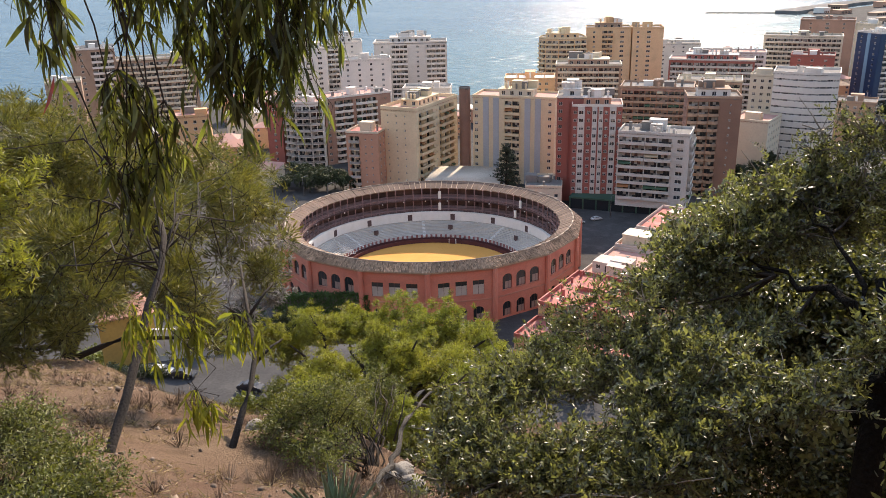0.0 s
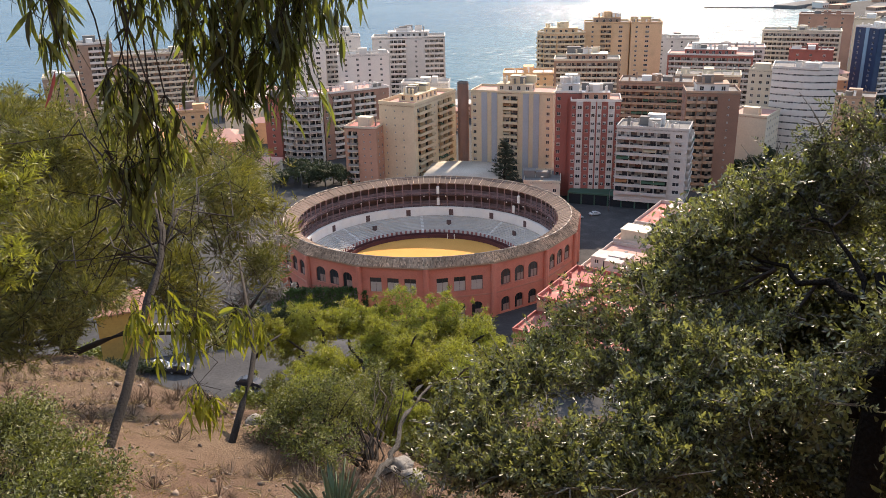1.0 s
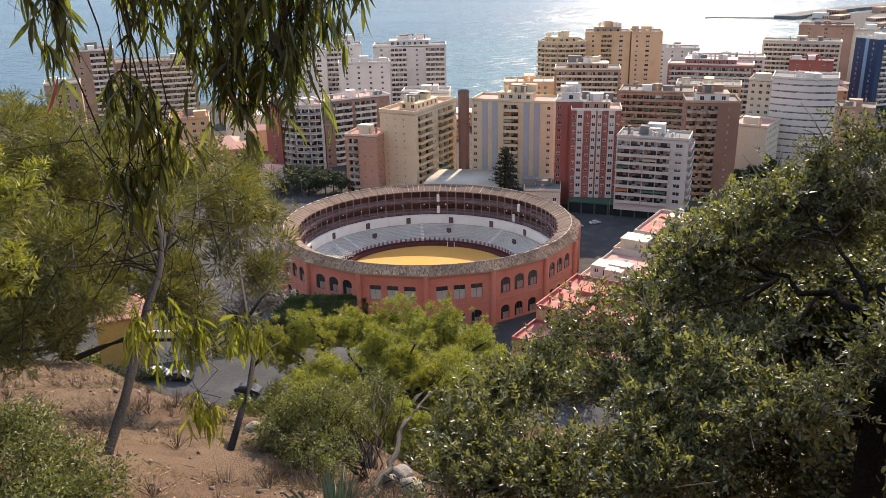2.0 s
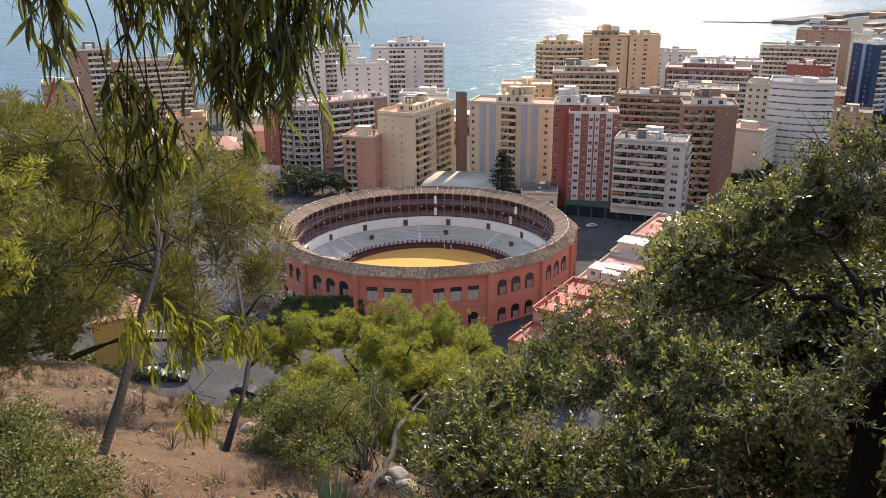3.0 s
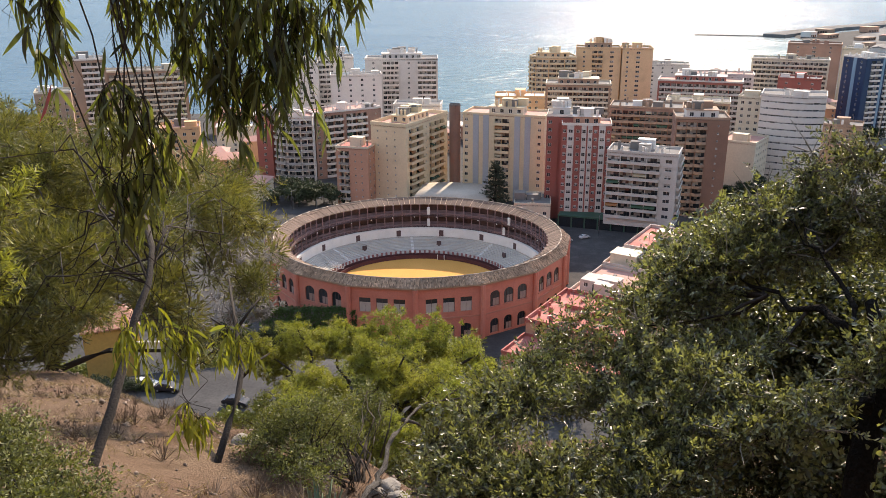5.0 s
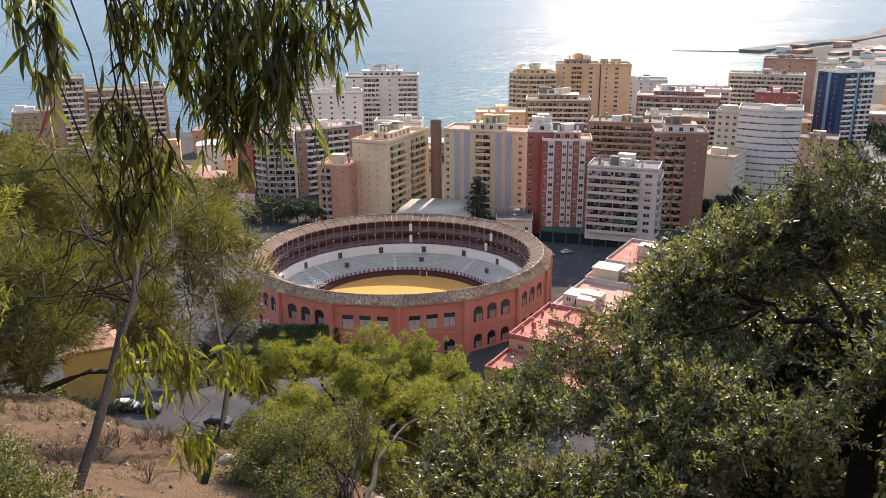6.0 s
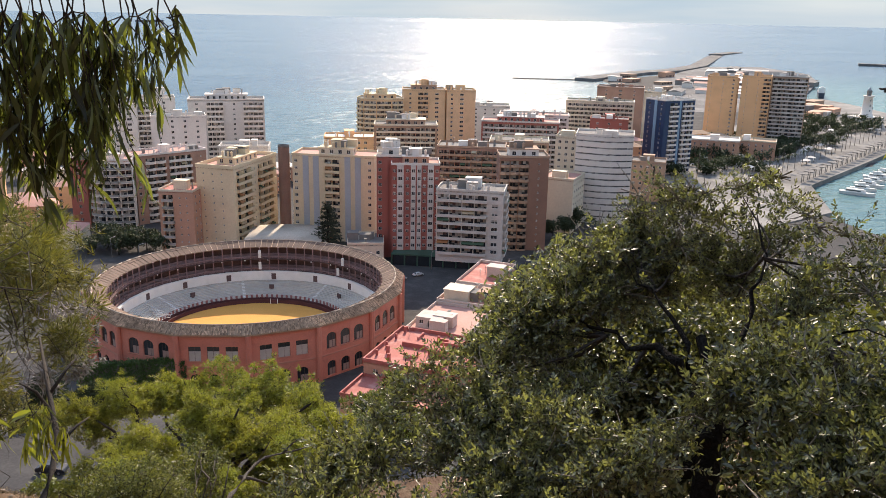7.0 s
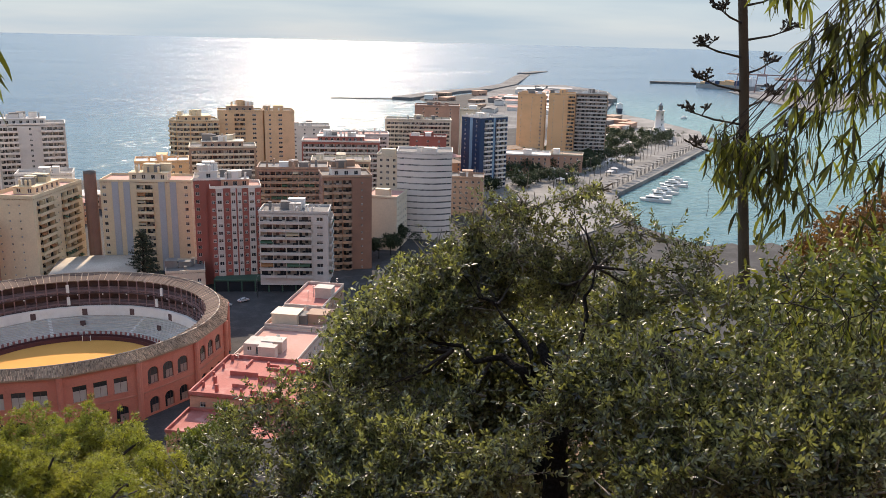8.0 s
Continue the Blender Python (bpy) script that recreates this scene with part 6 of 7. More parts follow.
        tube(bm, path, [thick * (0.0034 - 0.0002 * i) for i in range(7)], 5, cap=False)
        for _ in range(per_bough):
            root = a + Vector((rng.gauss(0, spread), rng.gauss(0, spread), rng.uniform(-0.02, 0.05)))
            fall = max(0.05, drop * rng.uniform(0.55, 1.05) - 0.6 * leaf_len)
            lean = Vector((rng.uniform(-0.18, 0.18), rng.uniform(-0.18, 0.18), 0)) * fall
            wob = [Vector((rng.gauss(0, 0.011), rng.gauss(0, 0.011), 0)) for _ in range(7)]
            line = [a if i == 0 else root + lean * (i / 6) + wob[i] + Vector((0, 0, -fall * i / 6)) for i in range(7)]
            tube(bm, line, [thick * (0.0024 - 0.00026 * i) for i in range(7)], 4, cap=False)
            for k in range(max(2, int(fall / step))):
                f = min(0.999, (k + rng.random()) * step / fall)
                if rng.random() > lush:
                    continue
                i = int(f * 6)
                p = line[i].lerp(line[i + 1], f * 6 - i)
                for _ in range(rng.randint(*leaves)):
                    way = Vector((rng.gauss(0, 0.45), rng.gauss(0, 0.45), rng.uniform(-1.5, -0.4))).normalized()
                    dn = Vector((0, 0, -1)) - way * way.dot(Vector((0, 0, -1)))
                    dn = dn.normalized() if dn.length > 0.05 else way.orthogonal().normalized()
                    m = Matrix((dn, way.cross(dn), way)).transposed().to_4x4() @ Matrix.Rotation(rng.gauss(0, 0.7), 4, "Z") @ Matrix.Scale(rng.uniform(0.6, 1.15), 4)
                    rng.choice(places).append(np.array(Matrix.Translation(p) @ m))
    part("twig", bm, bark, home, kind="stuff")
    for n, group in enumerate(places):
        v, f = sickle_leaf(leaf_len, leaf_len * (0.105, 0.14)[n], (0.42, 0.2)[n])
        one = bpy.data.meshes.new("leaf")
        one.from_pydata(v, [], f)
        one.materials.append(single or leaf_single)
        rng.shuffle(group)
        for p in group[:30]:
            part("leaf", one, None, home, m=Matrix(p.tolist()))
        scatter("foliage", (v, f, [0] * 5), group[30:], [mat or leaf_euc], home, kind="stuff")
    return home


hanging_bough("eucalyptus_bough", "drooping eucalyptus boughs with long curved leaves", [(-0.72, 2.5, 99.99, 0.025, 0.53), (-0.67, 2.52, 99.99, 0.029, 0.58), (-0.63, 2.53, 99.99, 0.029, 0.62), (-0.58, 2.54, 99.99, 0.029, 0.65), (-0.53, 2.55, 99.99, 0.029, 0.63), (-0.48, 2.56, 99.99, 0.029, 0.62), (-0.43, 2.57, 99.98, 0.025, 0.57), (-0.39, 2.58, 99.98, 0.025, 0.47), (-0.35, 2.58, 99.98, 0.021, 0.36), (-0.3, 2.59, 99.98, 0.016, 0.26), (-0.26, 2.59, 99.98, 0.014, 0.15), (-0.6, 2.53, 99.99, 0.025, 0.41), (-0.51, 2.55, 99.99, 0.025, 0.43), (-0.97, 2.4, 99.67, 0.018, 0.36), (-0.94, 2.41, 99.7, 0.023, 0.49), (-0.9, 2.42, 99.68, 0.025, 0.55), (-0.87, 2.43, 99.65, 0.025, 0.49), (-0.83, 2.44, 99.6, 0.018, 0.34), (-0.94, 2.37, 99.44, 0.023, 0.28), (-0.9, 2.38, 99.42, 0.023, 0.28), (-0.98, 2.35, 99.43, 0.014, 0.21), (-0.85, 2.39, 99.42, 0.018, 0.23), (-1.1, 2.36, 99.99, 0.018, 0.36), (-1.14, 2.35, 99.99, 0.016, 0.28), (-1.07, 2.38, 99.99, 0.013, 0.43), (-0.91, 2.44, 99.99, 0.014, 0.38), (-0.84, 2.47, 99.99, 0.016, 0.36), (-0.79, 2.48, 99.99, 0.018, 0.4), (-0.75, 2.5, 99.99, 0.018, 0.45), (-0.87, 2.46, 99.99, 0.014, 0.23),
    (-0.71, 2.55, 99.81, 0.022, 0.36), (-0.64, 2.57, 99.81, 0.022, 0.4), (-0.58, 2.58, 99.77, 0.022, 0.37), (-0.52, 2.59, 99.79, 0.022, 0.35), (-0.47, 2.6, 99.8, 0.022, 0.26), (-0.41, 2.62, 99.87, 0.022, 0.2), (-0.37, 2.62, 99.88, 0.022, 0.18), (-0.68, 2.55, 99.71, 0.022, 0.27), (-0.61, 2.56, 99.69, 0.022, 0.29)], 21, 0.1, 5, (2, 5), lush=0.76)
leaf_euc_yellow = material("yellowing eucalyptus leaf", (0.135, 0.165, 0.045), 0.45, 0.15, 3.0, island=0.5, through_light=0.5, second=(0.26, 0.235, 0.035))
leaf_yellow_single = material("single yellowing eucalyptus leaf", (0.18, 0.19, 0.04), 0.45, 0.15, 3.0, each=0.4, through_light=0.5, second=(0.26, 0.235, 0.035))
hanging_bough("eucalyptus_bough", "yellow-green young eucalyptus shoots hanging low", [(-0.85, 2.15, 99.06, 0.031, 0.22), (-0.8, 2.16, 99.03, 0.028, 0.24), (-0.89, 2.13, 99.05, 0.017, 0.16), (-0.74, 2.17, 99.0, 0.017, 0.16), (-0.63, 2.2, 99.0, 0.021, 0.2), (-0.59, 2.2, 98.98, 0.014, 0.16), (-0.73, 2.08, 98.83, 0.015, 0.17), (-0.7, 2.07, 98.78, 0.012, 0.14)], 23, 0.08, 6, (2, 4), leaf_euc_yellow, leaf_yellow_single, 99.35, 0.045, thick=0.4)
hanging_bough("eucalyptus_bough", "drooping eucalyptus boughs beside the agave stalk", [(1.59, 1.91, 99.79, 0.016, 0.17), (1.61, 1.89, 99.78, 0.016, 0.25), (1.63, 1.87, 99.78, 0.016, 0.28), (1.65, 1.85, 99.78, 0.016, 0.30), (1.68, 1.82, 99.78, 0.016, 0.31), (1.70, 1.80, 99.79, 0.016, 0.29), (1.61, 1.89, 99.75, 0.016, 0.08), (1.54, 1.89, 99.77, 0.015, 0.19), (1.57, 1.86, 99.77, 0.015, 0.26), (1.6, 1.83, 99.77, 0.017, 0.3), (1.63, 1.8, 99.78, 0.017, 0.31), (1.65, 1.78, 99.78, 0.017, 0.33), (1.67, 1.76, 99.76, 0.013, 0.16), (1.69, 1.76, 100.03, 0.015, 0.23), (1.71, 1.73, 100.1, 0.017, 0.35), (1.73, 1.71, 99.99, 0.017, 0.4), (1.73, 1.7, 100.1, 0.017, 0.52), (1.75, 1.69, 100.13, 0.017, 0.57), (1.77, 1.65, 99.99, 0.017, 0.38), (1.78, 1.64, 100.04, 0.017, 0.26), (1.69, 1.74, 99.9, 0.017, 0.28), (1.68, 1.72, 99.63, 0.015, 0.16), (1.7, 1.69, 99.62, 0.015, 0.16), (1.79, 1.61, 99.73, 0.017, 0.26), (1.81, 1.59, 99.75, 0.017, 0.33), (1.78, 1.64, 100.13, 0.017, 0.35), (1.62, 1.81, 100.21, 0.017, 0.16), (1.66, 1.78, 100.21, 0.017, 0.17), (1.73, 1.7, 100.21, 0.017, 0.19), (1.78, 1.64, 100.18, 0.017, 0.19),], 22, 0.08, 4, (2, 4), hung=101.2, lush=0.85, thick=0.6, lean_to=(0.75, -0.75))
# out-of-sight boughs, added along the sun's path to darken the bush
hanging_bough("eucalyptus_bough", "unseen eucalyptus boughs added overhead to shade the bush", [(2.25, 4.61, 101.31, 0.09, 0.55), (2.32, 4.99, 101.22, 0.09, 0.55), (2.2, 5.39, 101.28, 0.09, 0.55), (2.25, 5.78, 101.34, 0.09, 0.55), (2.73, 4.6, 101.39, 0.09, 0.55), (2.59, 4.99, 101.46, 0.09, 0.55), (2.66, 5.37, 101.4, 0.09, 0.55), (2.57, 5.73, 101.38, 0.09, 0.55), (2.98, 4.51, 101.46, 0.09, 0.55), (3.01, 5.0, 101.46, 0.09, 0.55), (3.06, 5.4, 101.32, 0.09, 0.55), (3.08, 5.67, 101.48, 0.09, 0.55), (3.46, 4.52, 101.24, 0.09, 0.55), (3.32, 5.05, 101.33, 0.09, 0.55), (3.41, 5.28, 101.35, 0.09, 0.55), (3.36, 5.65, 101.38, 0.09, 0.55),
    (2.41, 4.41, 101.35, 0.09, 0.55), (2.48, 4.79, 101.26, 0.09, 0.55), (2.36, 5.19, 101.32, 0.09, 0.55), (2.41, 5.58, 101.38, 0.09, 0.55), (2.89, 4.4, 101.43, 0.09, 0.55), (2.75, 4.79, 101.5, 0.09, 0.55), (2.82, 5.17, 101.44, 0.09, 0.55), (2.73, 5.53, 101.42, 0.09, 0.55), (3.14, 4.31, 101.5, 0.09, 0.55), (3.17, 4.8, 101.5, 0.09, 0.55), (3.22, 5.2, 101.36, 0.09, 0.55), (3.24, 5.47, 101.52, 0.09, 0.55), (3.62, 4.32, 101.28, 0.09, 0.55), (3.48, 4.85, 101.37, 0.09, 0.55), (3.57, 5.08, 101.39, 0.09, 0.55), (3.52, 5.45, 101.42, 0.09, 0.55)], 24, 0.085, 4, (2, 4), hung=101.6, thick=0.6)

# leafless grey thicket behind the pine
home = thing("bare_thicket", "tangled grey leafless thicket behind the pine", "shrub")
rng = random.Random(27)
bare = [(-7.42, 29.07, 90.09, 0.83), (-6.88, 29.20, 89.35, 0.83), (-7.13, 28.11, 88.87, 0.90), (-6.60, 28.24, 88.13, 0.80), (-7.38, 27.01, 88.12, 0.87), (-6.51, 29.28, 88.85, 0.62)]
part("trunk", limbs(rng, bare[2][:3], bare, 0.05), bark_grey, home)
part("twig", twigs(rng, split(rng, bare, 8, 0.6), 16, 0.026), material("pale grey twig", (0.36, 0.33, 0.30), 0.9, 0.2, 3.0), home, kind="stuff")

# ---- more trees on the slope ----
PINE_BACK = [(-19.9, 39.6, 91.8, 3.0), (-17.2, 40.7, 90.6, 2.8), (-13.4, 41.9, 89.4, 2.6), (-9.9, 37.5, 88.9, 2.0), (-11.2, 31.5, 89.0, 2.2), (-9.3, 37.0, 86.8, 1.6),
             (-15.0, 30.1, 89.8, 2.4), (-10.0, 30.8, 85.6, 1.5), (-12.9, 30.0, 88.0, 1.5), (-13.4, 26.0, 89.0, 1.8), (-15.0, 24.5, 88.6, 2.0), (-19.0, 33.0, 90.0, 2.5)]
tree("pine_tree", "spreading olive-green pine further down the slope", "tree", (-13.0, 33.0, 84.0), PINE_BACK, 0.25, lambda rng: pine_tuft(rng, 6, 0.13, 0.035), 200, [leaf_pine], bark, 31, 2, 0.015, broken=13,
     trunk_path=[(-17.0, 31.0, 78.0), (-16.6, 31.5, 83.0), (-16.0, 32.0, 86.0), (-15.0, 33.0, 88.0)])
PINE_LOW = [(-42.0, 128.0, 41.5, 3.5), (-36.0, 132.0, 40.0, 3.2), (-48.0, 134.0, 42.0, 3.6), (-30.0, 136.0, 36.0, 3.0)]
tree("street_tree", "dark green tree beside the road below", "tree", (-42, 131, 34), PINE_LOW, 0.3, lambda rng: leafy_sprig(rng, 6, 0.36, 0.19, 0.7), 70, [leaf_far], bark, 32, 6, 0.03)

HEDGE = [(-52.0, 116.5, 37.9, 1.4), (-49.8, 116.6, 38.0, 1.4), (-47.6, 116.4, 37.8, 1.3), (-54.2, 116.8, 38.1, 1.5), (-45.9, 116.6, 37.6, 1.1)]
tree("hedge", "dark green clipped hedge along the road", "hedge", (-50, 116.5, 36.8), HEDGE, 0.08, lambda rng: quad_sprig(rng, 7, 0.2, 0.12, 0.35), 150, [leaf_far], bark, 33, 2, 0.02)

# ---- agave stalk and agave ----
def agave_stalk(x, y, z, h):
    """A tall dry flower stalk with candelabra branches."""
    home = thing("agave_stalk", "tall dry agave flower stalk with dark seed heads", "plant")
    rng = random.Random(41)
    bm = bmesh.new()
    path = [(x - 0.02 * h * i / 9 + 0.012 * math.sin(i * 1.3), y + 0.145 * h * i / 9, z + h * i / 9) for i in range(10)]
    tube(bm, path, [0.052 - 0.0022 * i for i in range(10)], 10)
    part("stem", bm, material("dry agave stem", (0.105, 0.078, 0.05), 0.9, 0.3, 8.0, 0.5), home)
    pod = material("dark dry seed head", (0.055, 0.05, 0.042), 0.9, 0.3, 8.0)
    for i in range(18):
        f = 0.45 + 0.52 * i / 17
        side_ = (1 if i % 2 else -1) * rng.uniform(0.75, 1.0)
        a = Vector((x - 0.02 * h * f, y + 0.145 * h * f, z + h * f))
        reach = 0.55 * (1.15 - f * 0.35) * rng.uniform(0.8, 1.1)
        tip = a + Vector((side_ * reach * 0.86, rng.uniform(-0.3, 0.3) * reach, 0.10))
        bm = bmesh.new()
        mid = a.lerp(tip, 0.55) + Vector((0, 0, -0.015))
        tube(bm, [a, mid, tip], [0.011, 0.008, 0.005], 6)
        pods = []
        for _ in range(8):
            root = mid.lerp(tip, rng.uniform(0.35, 1.0))
            d = Vector((rng.gauss(side_ * 0.5, 0.6), rng.gauss(0, 0.6), rng.uniform(0.2, 1))).normalized()
            e = root + d * rng.uniform(0.05, 0.11)
            pods.append([root, root.lerp(e, 0.7), e, e + d * 0.022])
        branch = part("seed_branch", bm, pod, home)
        for p in pods:
            bm = bmesh.new()
            tube(bm, p, [0.003, 0.004, 0.012, 0.004], 5)
            for _ in range(3):  # smaller heads that fork off
                d = Vector((rng.gauss(side_ * 0.3, 0.7), rng.gauss(0, 0.7), rng.uniform(-0.1, 1))).normalized() * rng.uniform(0.03, 0.06)
                tube(bm, [p[1], p[1] + d * 0.7, p[1] + d, p[1] + d * 1.3], [0.003, 0.003, 0.0095, 0.003], 5)
            part("seed_pod", bm, pod, branch)
    return home


agave_stalk(4.84, 4.72, 97.0, 4.2)


def agave(x, y, z, r, seed):
    """A rosette of stiff grey-green blades."""
    home = thing("agave", "grey-green agave rosette with stiff pointed leaves", "plant")
    rng = random.Random(seed)
    for i in range(44):
        a, tilt = i * 2.4, 0.12 + 0.9 * (i % 11) / 11
        d = Vector((math.cos(a) * math.sin(tilt), math.sin(a) * math.sin(tilt), math.cos(tilt)))
        bm = bmesh.new()
        s = d.cross(Vector((0, 0, 1))).normalized()
        u = s.cross(d).normalized()
        L = r * rng.uniform(0.75, 1.1)
        rows = []
        for f, w in ((0, 0.03), (0.3, 0.042), (0.65, 0.03), (1, 0.003)):
            c = d * L * f + Vector((0, 0, -0.1 * f * f * tilt * r))
            rows.append([bm.verts.new(c + s * w * r + u * 0.02 * r), bm.verts.new(c - u * 0.015 * r), bm.verts.new(c - s * w * r + u * 0.02 * r)])
        for p, q in zip(rows, rows[1:]):
            for j in range(2):
                bm.faces.new((p[j], p[j + 1], q[j + 1], q[j])).smooth = True
        part("leaf", bm, material("agave leaf", (0.16, 0.23, 0.15), 0.5, 0.15, 4.0, each=0.2), home, m=pose(x, y, z))
    return home


agave(-1.08, 6.25, 94.9, 0.68, 42)

# pepper-tree fronds and a brown-leaved bush on the bank beside the stalk
leaf_pepper = material("yellow-green drooping leaf", (0.10, 0.105, 0.036), 0.5, 0.15, 3.0, island=0.5, through_light=0.35, second=(0.10, 0.13, 0.035))
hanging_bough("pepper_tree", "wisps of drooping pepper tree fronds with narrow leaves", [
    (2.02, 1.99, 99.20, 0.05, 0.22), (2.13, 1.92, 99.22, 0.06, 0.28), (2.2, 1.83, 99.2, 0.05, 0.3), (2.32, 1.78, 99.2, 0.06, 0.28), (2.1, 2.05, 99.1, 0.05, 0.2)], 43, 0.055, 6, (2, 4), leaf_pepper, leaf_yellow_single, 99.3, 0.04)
BROWN = [(6.4, 5.4, 97.95, 0.4), (6.9, 5.6, 98.05, 0.42), (7.6, 5.5, 98.2, 0.5), (8.3, 5.6, 98.3, 0.5), (7.2, 5.2, 97.9, 0.35)]
tree("bush", "rust-brown dry bush on the bank", "bush", (6.9, 5.5, 97.2), BROWN, 0.03, lambda rng: leafy_sprig(rng, 9, 0.05, 0.025), 1500,
     [material("rusty leaf", (0.22, 0.11, 0.045), 0.7, 0.2, 2.0, island=0.4, through_light=0.25)], bark, 44, 6, 0.004)
BANK = [(3.9, 4.2, 98.0, 0.6), (4.6, 4.0, 98.1, 0.6), (5.4, 4.2, 98.0, 0.7), (4.2, 3.2, 98.3, 0.5), (5.0, 3.2, 98.4, 0.6), (6.0, 4.0, 98.1, 0.7), (3.7, 5.2, 97.7, 0.6)]
tree("bush", "dark green scrub on the bank", "bush", (4.6, 3.9, 97.2), BANK, 0.03, lambda rng: leafy_sprig(rng, 6, 0.06, 0.025), 900, [leaf_shrub], bark, 45, 6, 0.004)

# scrub on the slope below the brow
rng = random.Random(49)
for i in range(15):
    x, y = rng.uniform(-2.5, 8), rng.uniform(15, 44)
    z, r = ground_height(x, y), rng.uniform(0.8, 1.6)
    tree("shrub", "grey-green scrub on the steep slope", "shrub", (x, y, z), [(x + rng.uniform(-r, r), y + rng.uniform(-r, r), z + r * rng.uniform(0.3, 0.9), r * 0.7) for _ in range(4)], 0.04,
         lambda rng: leafy_sprig(rng, 5, 0.16, 0.075, 0.3), 100, [leaf_shrub], bark, 300 + i, 4, 0.01, group="slope scrub", broken=4)
# stones and dry grass on the slope
rng = random.Random(50)
stones = []
for i in range(4200):
    x, y = rng.uniform(-18, 0.5), 6 + 28 * rng.random() ** 1.3
    size = rng.choice((0.012, 0.015, 0.02, 0.025, 0.03, 0.045)) * (1 if y < 12 else 1.5)
    stones.append(np.array(Matrix.Translation((x, y, ground_height(x, y))) @ Euler([rng.uniform(0, 6.28) for _ in range(3)]).to_matrix().to_4x4() @ Matrix.Diagonal((*[rng.uniform(0.4, 1.0) * size for _ in range(3)], 1))))
rock_v = [(-1, -0.8, -0.6), (0.9, -1, -0.5), (1, 0.8, -0.6), (-0.8, 1, -0.5), (-0.6, -0.5, 0.7), (0.5, -0.7, 0.8), (0.7, 0.5, 0.6), (-0.5, 0.6, 0.75)]
rock_f = [(3, 2, 1, 0), (4, 5, 6, 7), (0, 1, 5, 4), (1, 2, 6, 5), (2, 3, 7, 6), (3, 0, 4, 7)]
tagged(scatter("stones", (rock_v, rock_f, [0] * 6), stones, [material("pale stone", (0.24, 0.18, 0.14), 0.95, 0.25, 2.0, island=0.5)], None, kind="stuff"), "pale loose stones scattered over the slope", "stones")
blades = []
for i in range(26000):
    x, y = rng.uniform(-19, 1.0), rng.uniform(5, 36)
    if noise.noise(Vector((x, y, 9)) * 0.45) < -0.12:
        continue
    blades.append(np.array(Matrix.Translation((x, y, ground_height(x, y) - 0.02)) @ Matrix.Rotation(rng.uniform(0, 6.28), 4, "Z") @ Matrix.Scale(rng.uniform(0.5, 1.4), 4)))
tagged(scatter("dry_grass", pine_tuft(random.Random(51), 6, 0.10, 0.009), blades, [material("dry grass", (0.36, 0.27, 0.165), 0.9, 0.2, 1.0, island=0.45, through_light=0.2)], None, kind="stuff"), "tufts of dry straw-coloured grass on the slope", "grass")

litter = []
for i in range(1100):
    x, y = rng.uniform(-14, 1.5), rng.uniform(4.5, 22)
    if noise.noise(Vector((x, y, 4)) * 0.5) < -0.05:
        continue
    litter.append(np.array(Matrix.Translation((x, y, ground_height(x, y) - 0.03)) @ Matrix.Rotation(rng.uniform(0, 6.28), 4, "Z") @ Matrix.Scale(rng.uniform(0.4, 1.2), 4)))
for i in range(90):  # a tangle of dead branches below the small tree
    x, y = rng.uniform(-2.7, -0.2), rng.uniform(7.3, 9.6)
    litter.append(np.array(Matrix.Translation((x, y, ground_height(x, y) - 0.03)) @ Matrix.Rotation(rng.uniform(0, 6.28), 4, "Z") @ Matrix.Rotation(rng.uniform(0, 1.2), 4, "X") @ Matrix.Scale(rng.uniform(0.4, 1.1), 4)))
tagged(scatter("dry_brush", pine_tuft(random.Random(52), 34, 0.3, 0.008), litter, [material("dead brown twig", (0.19, 0.135, 0.095), 0.9, 0.3, 2.0, island=0.5)], None, kind="stuff"), "low dead brown brush among the stones on the slope", "brush")


# ---- streets: trees, cars, hedge ----
leaf_wood = material("hillside tree leaf", (0.10, 0.125, 0.035), 0.6, 0.2, 0.3, island=0.5, through_light=0.3, second=(0.15, 0.16, 0.04))


def street_tree(x, y, z, r, h, seed, mats=None, label="dark green street tree", density=10, size=0.62):
    rng = random.Random(seed)
    home = thing("street_tree", label, "tree", pose(x, y, z), "street trees")
    clumps = [(rng.gauss(0, r * 0.5), rng.gauss(0, r * 0.5), h - r * rng.uniform(0.5, 1.1), r * rng.uniform(0.45, 0.7)) for _ in range(6)]
    bm = limbs(rng, (0, 0, h * 0.35), clumps, 0.15)
    tube(bm, [(0, 0, 0), (0.05, 0, h * 0.2), (0, 0, h * 0.4)], [0.25, 0.2, 0.17], 6)
    part("trunk", bm, bark, home)
    scatter("crown", quad_sprig(rng, 6, size, size * 0.6, size * 1.6), crown_places(rng, clumps, density, 0.4), mats or [leaf_far], home, kind="stuff")
    return home


for i, (x, y, r, h) in enumerate(((-61, 345, 4.5, 10), (-54, 347, 4.2, 9), (-48, 344, 4.5, 9.5), (-70, 340, 4, 8), (-58, 338, 4.5, 9), (-51, 340, 4.5, 9), (-44, 340, 4.2, 8), (-64, 350, 4.5, 10), (118, 338, 5, 11), (124, 332, 5, 10), (131, 336, 5, 10), (139, 344, 5, 11))):
    street_tree(x, y, CITY, r, h, 60 + i, density=11, size=0.66)
rng = random.Random(61)
for i in range(96):  # the park behind the quay
    f = rng.random()
    x, y = 245 + 320 * f + rng.uniform(-22, 14), 445 + 235 * f + rng.uniform(-18, 60)
    street_tree(x, y, 4.6 if inside(x, y, LAND) else 0, rng.uniform(3.5, 6), rng.uniform(7, 11), 70 + i, label="dark green park tree behind the quay", density=2.9, size=1.1)

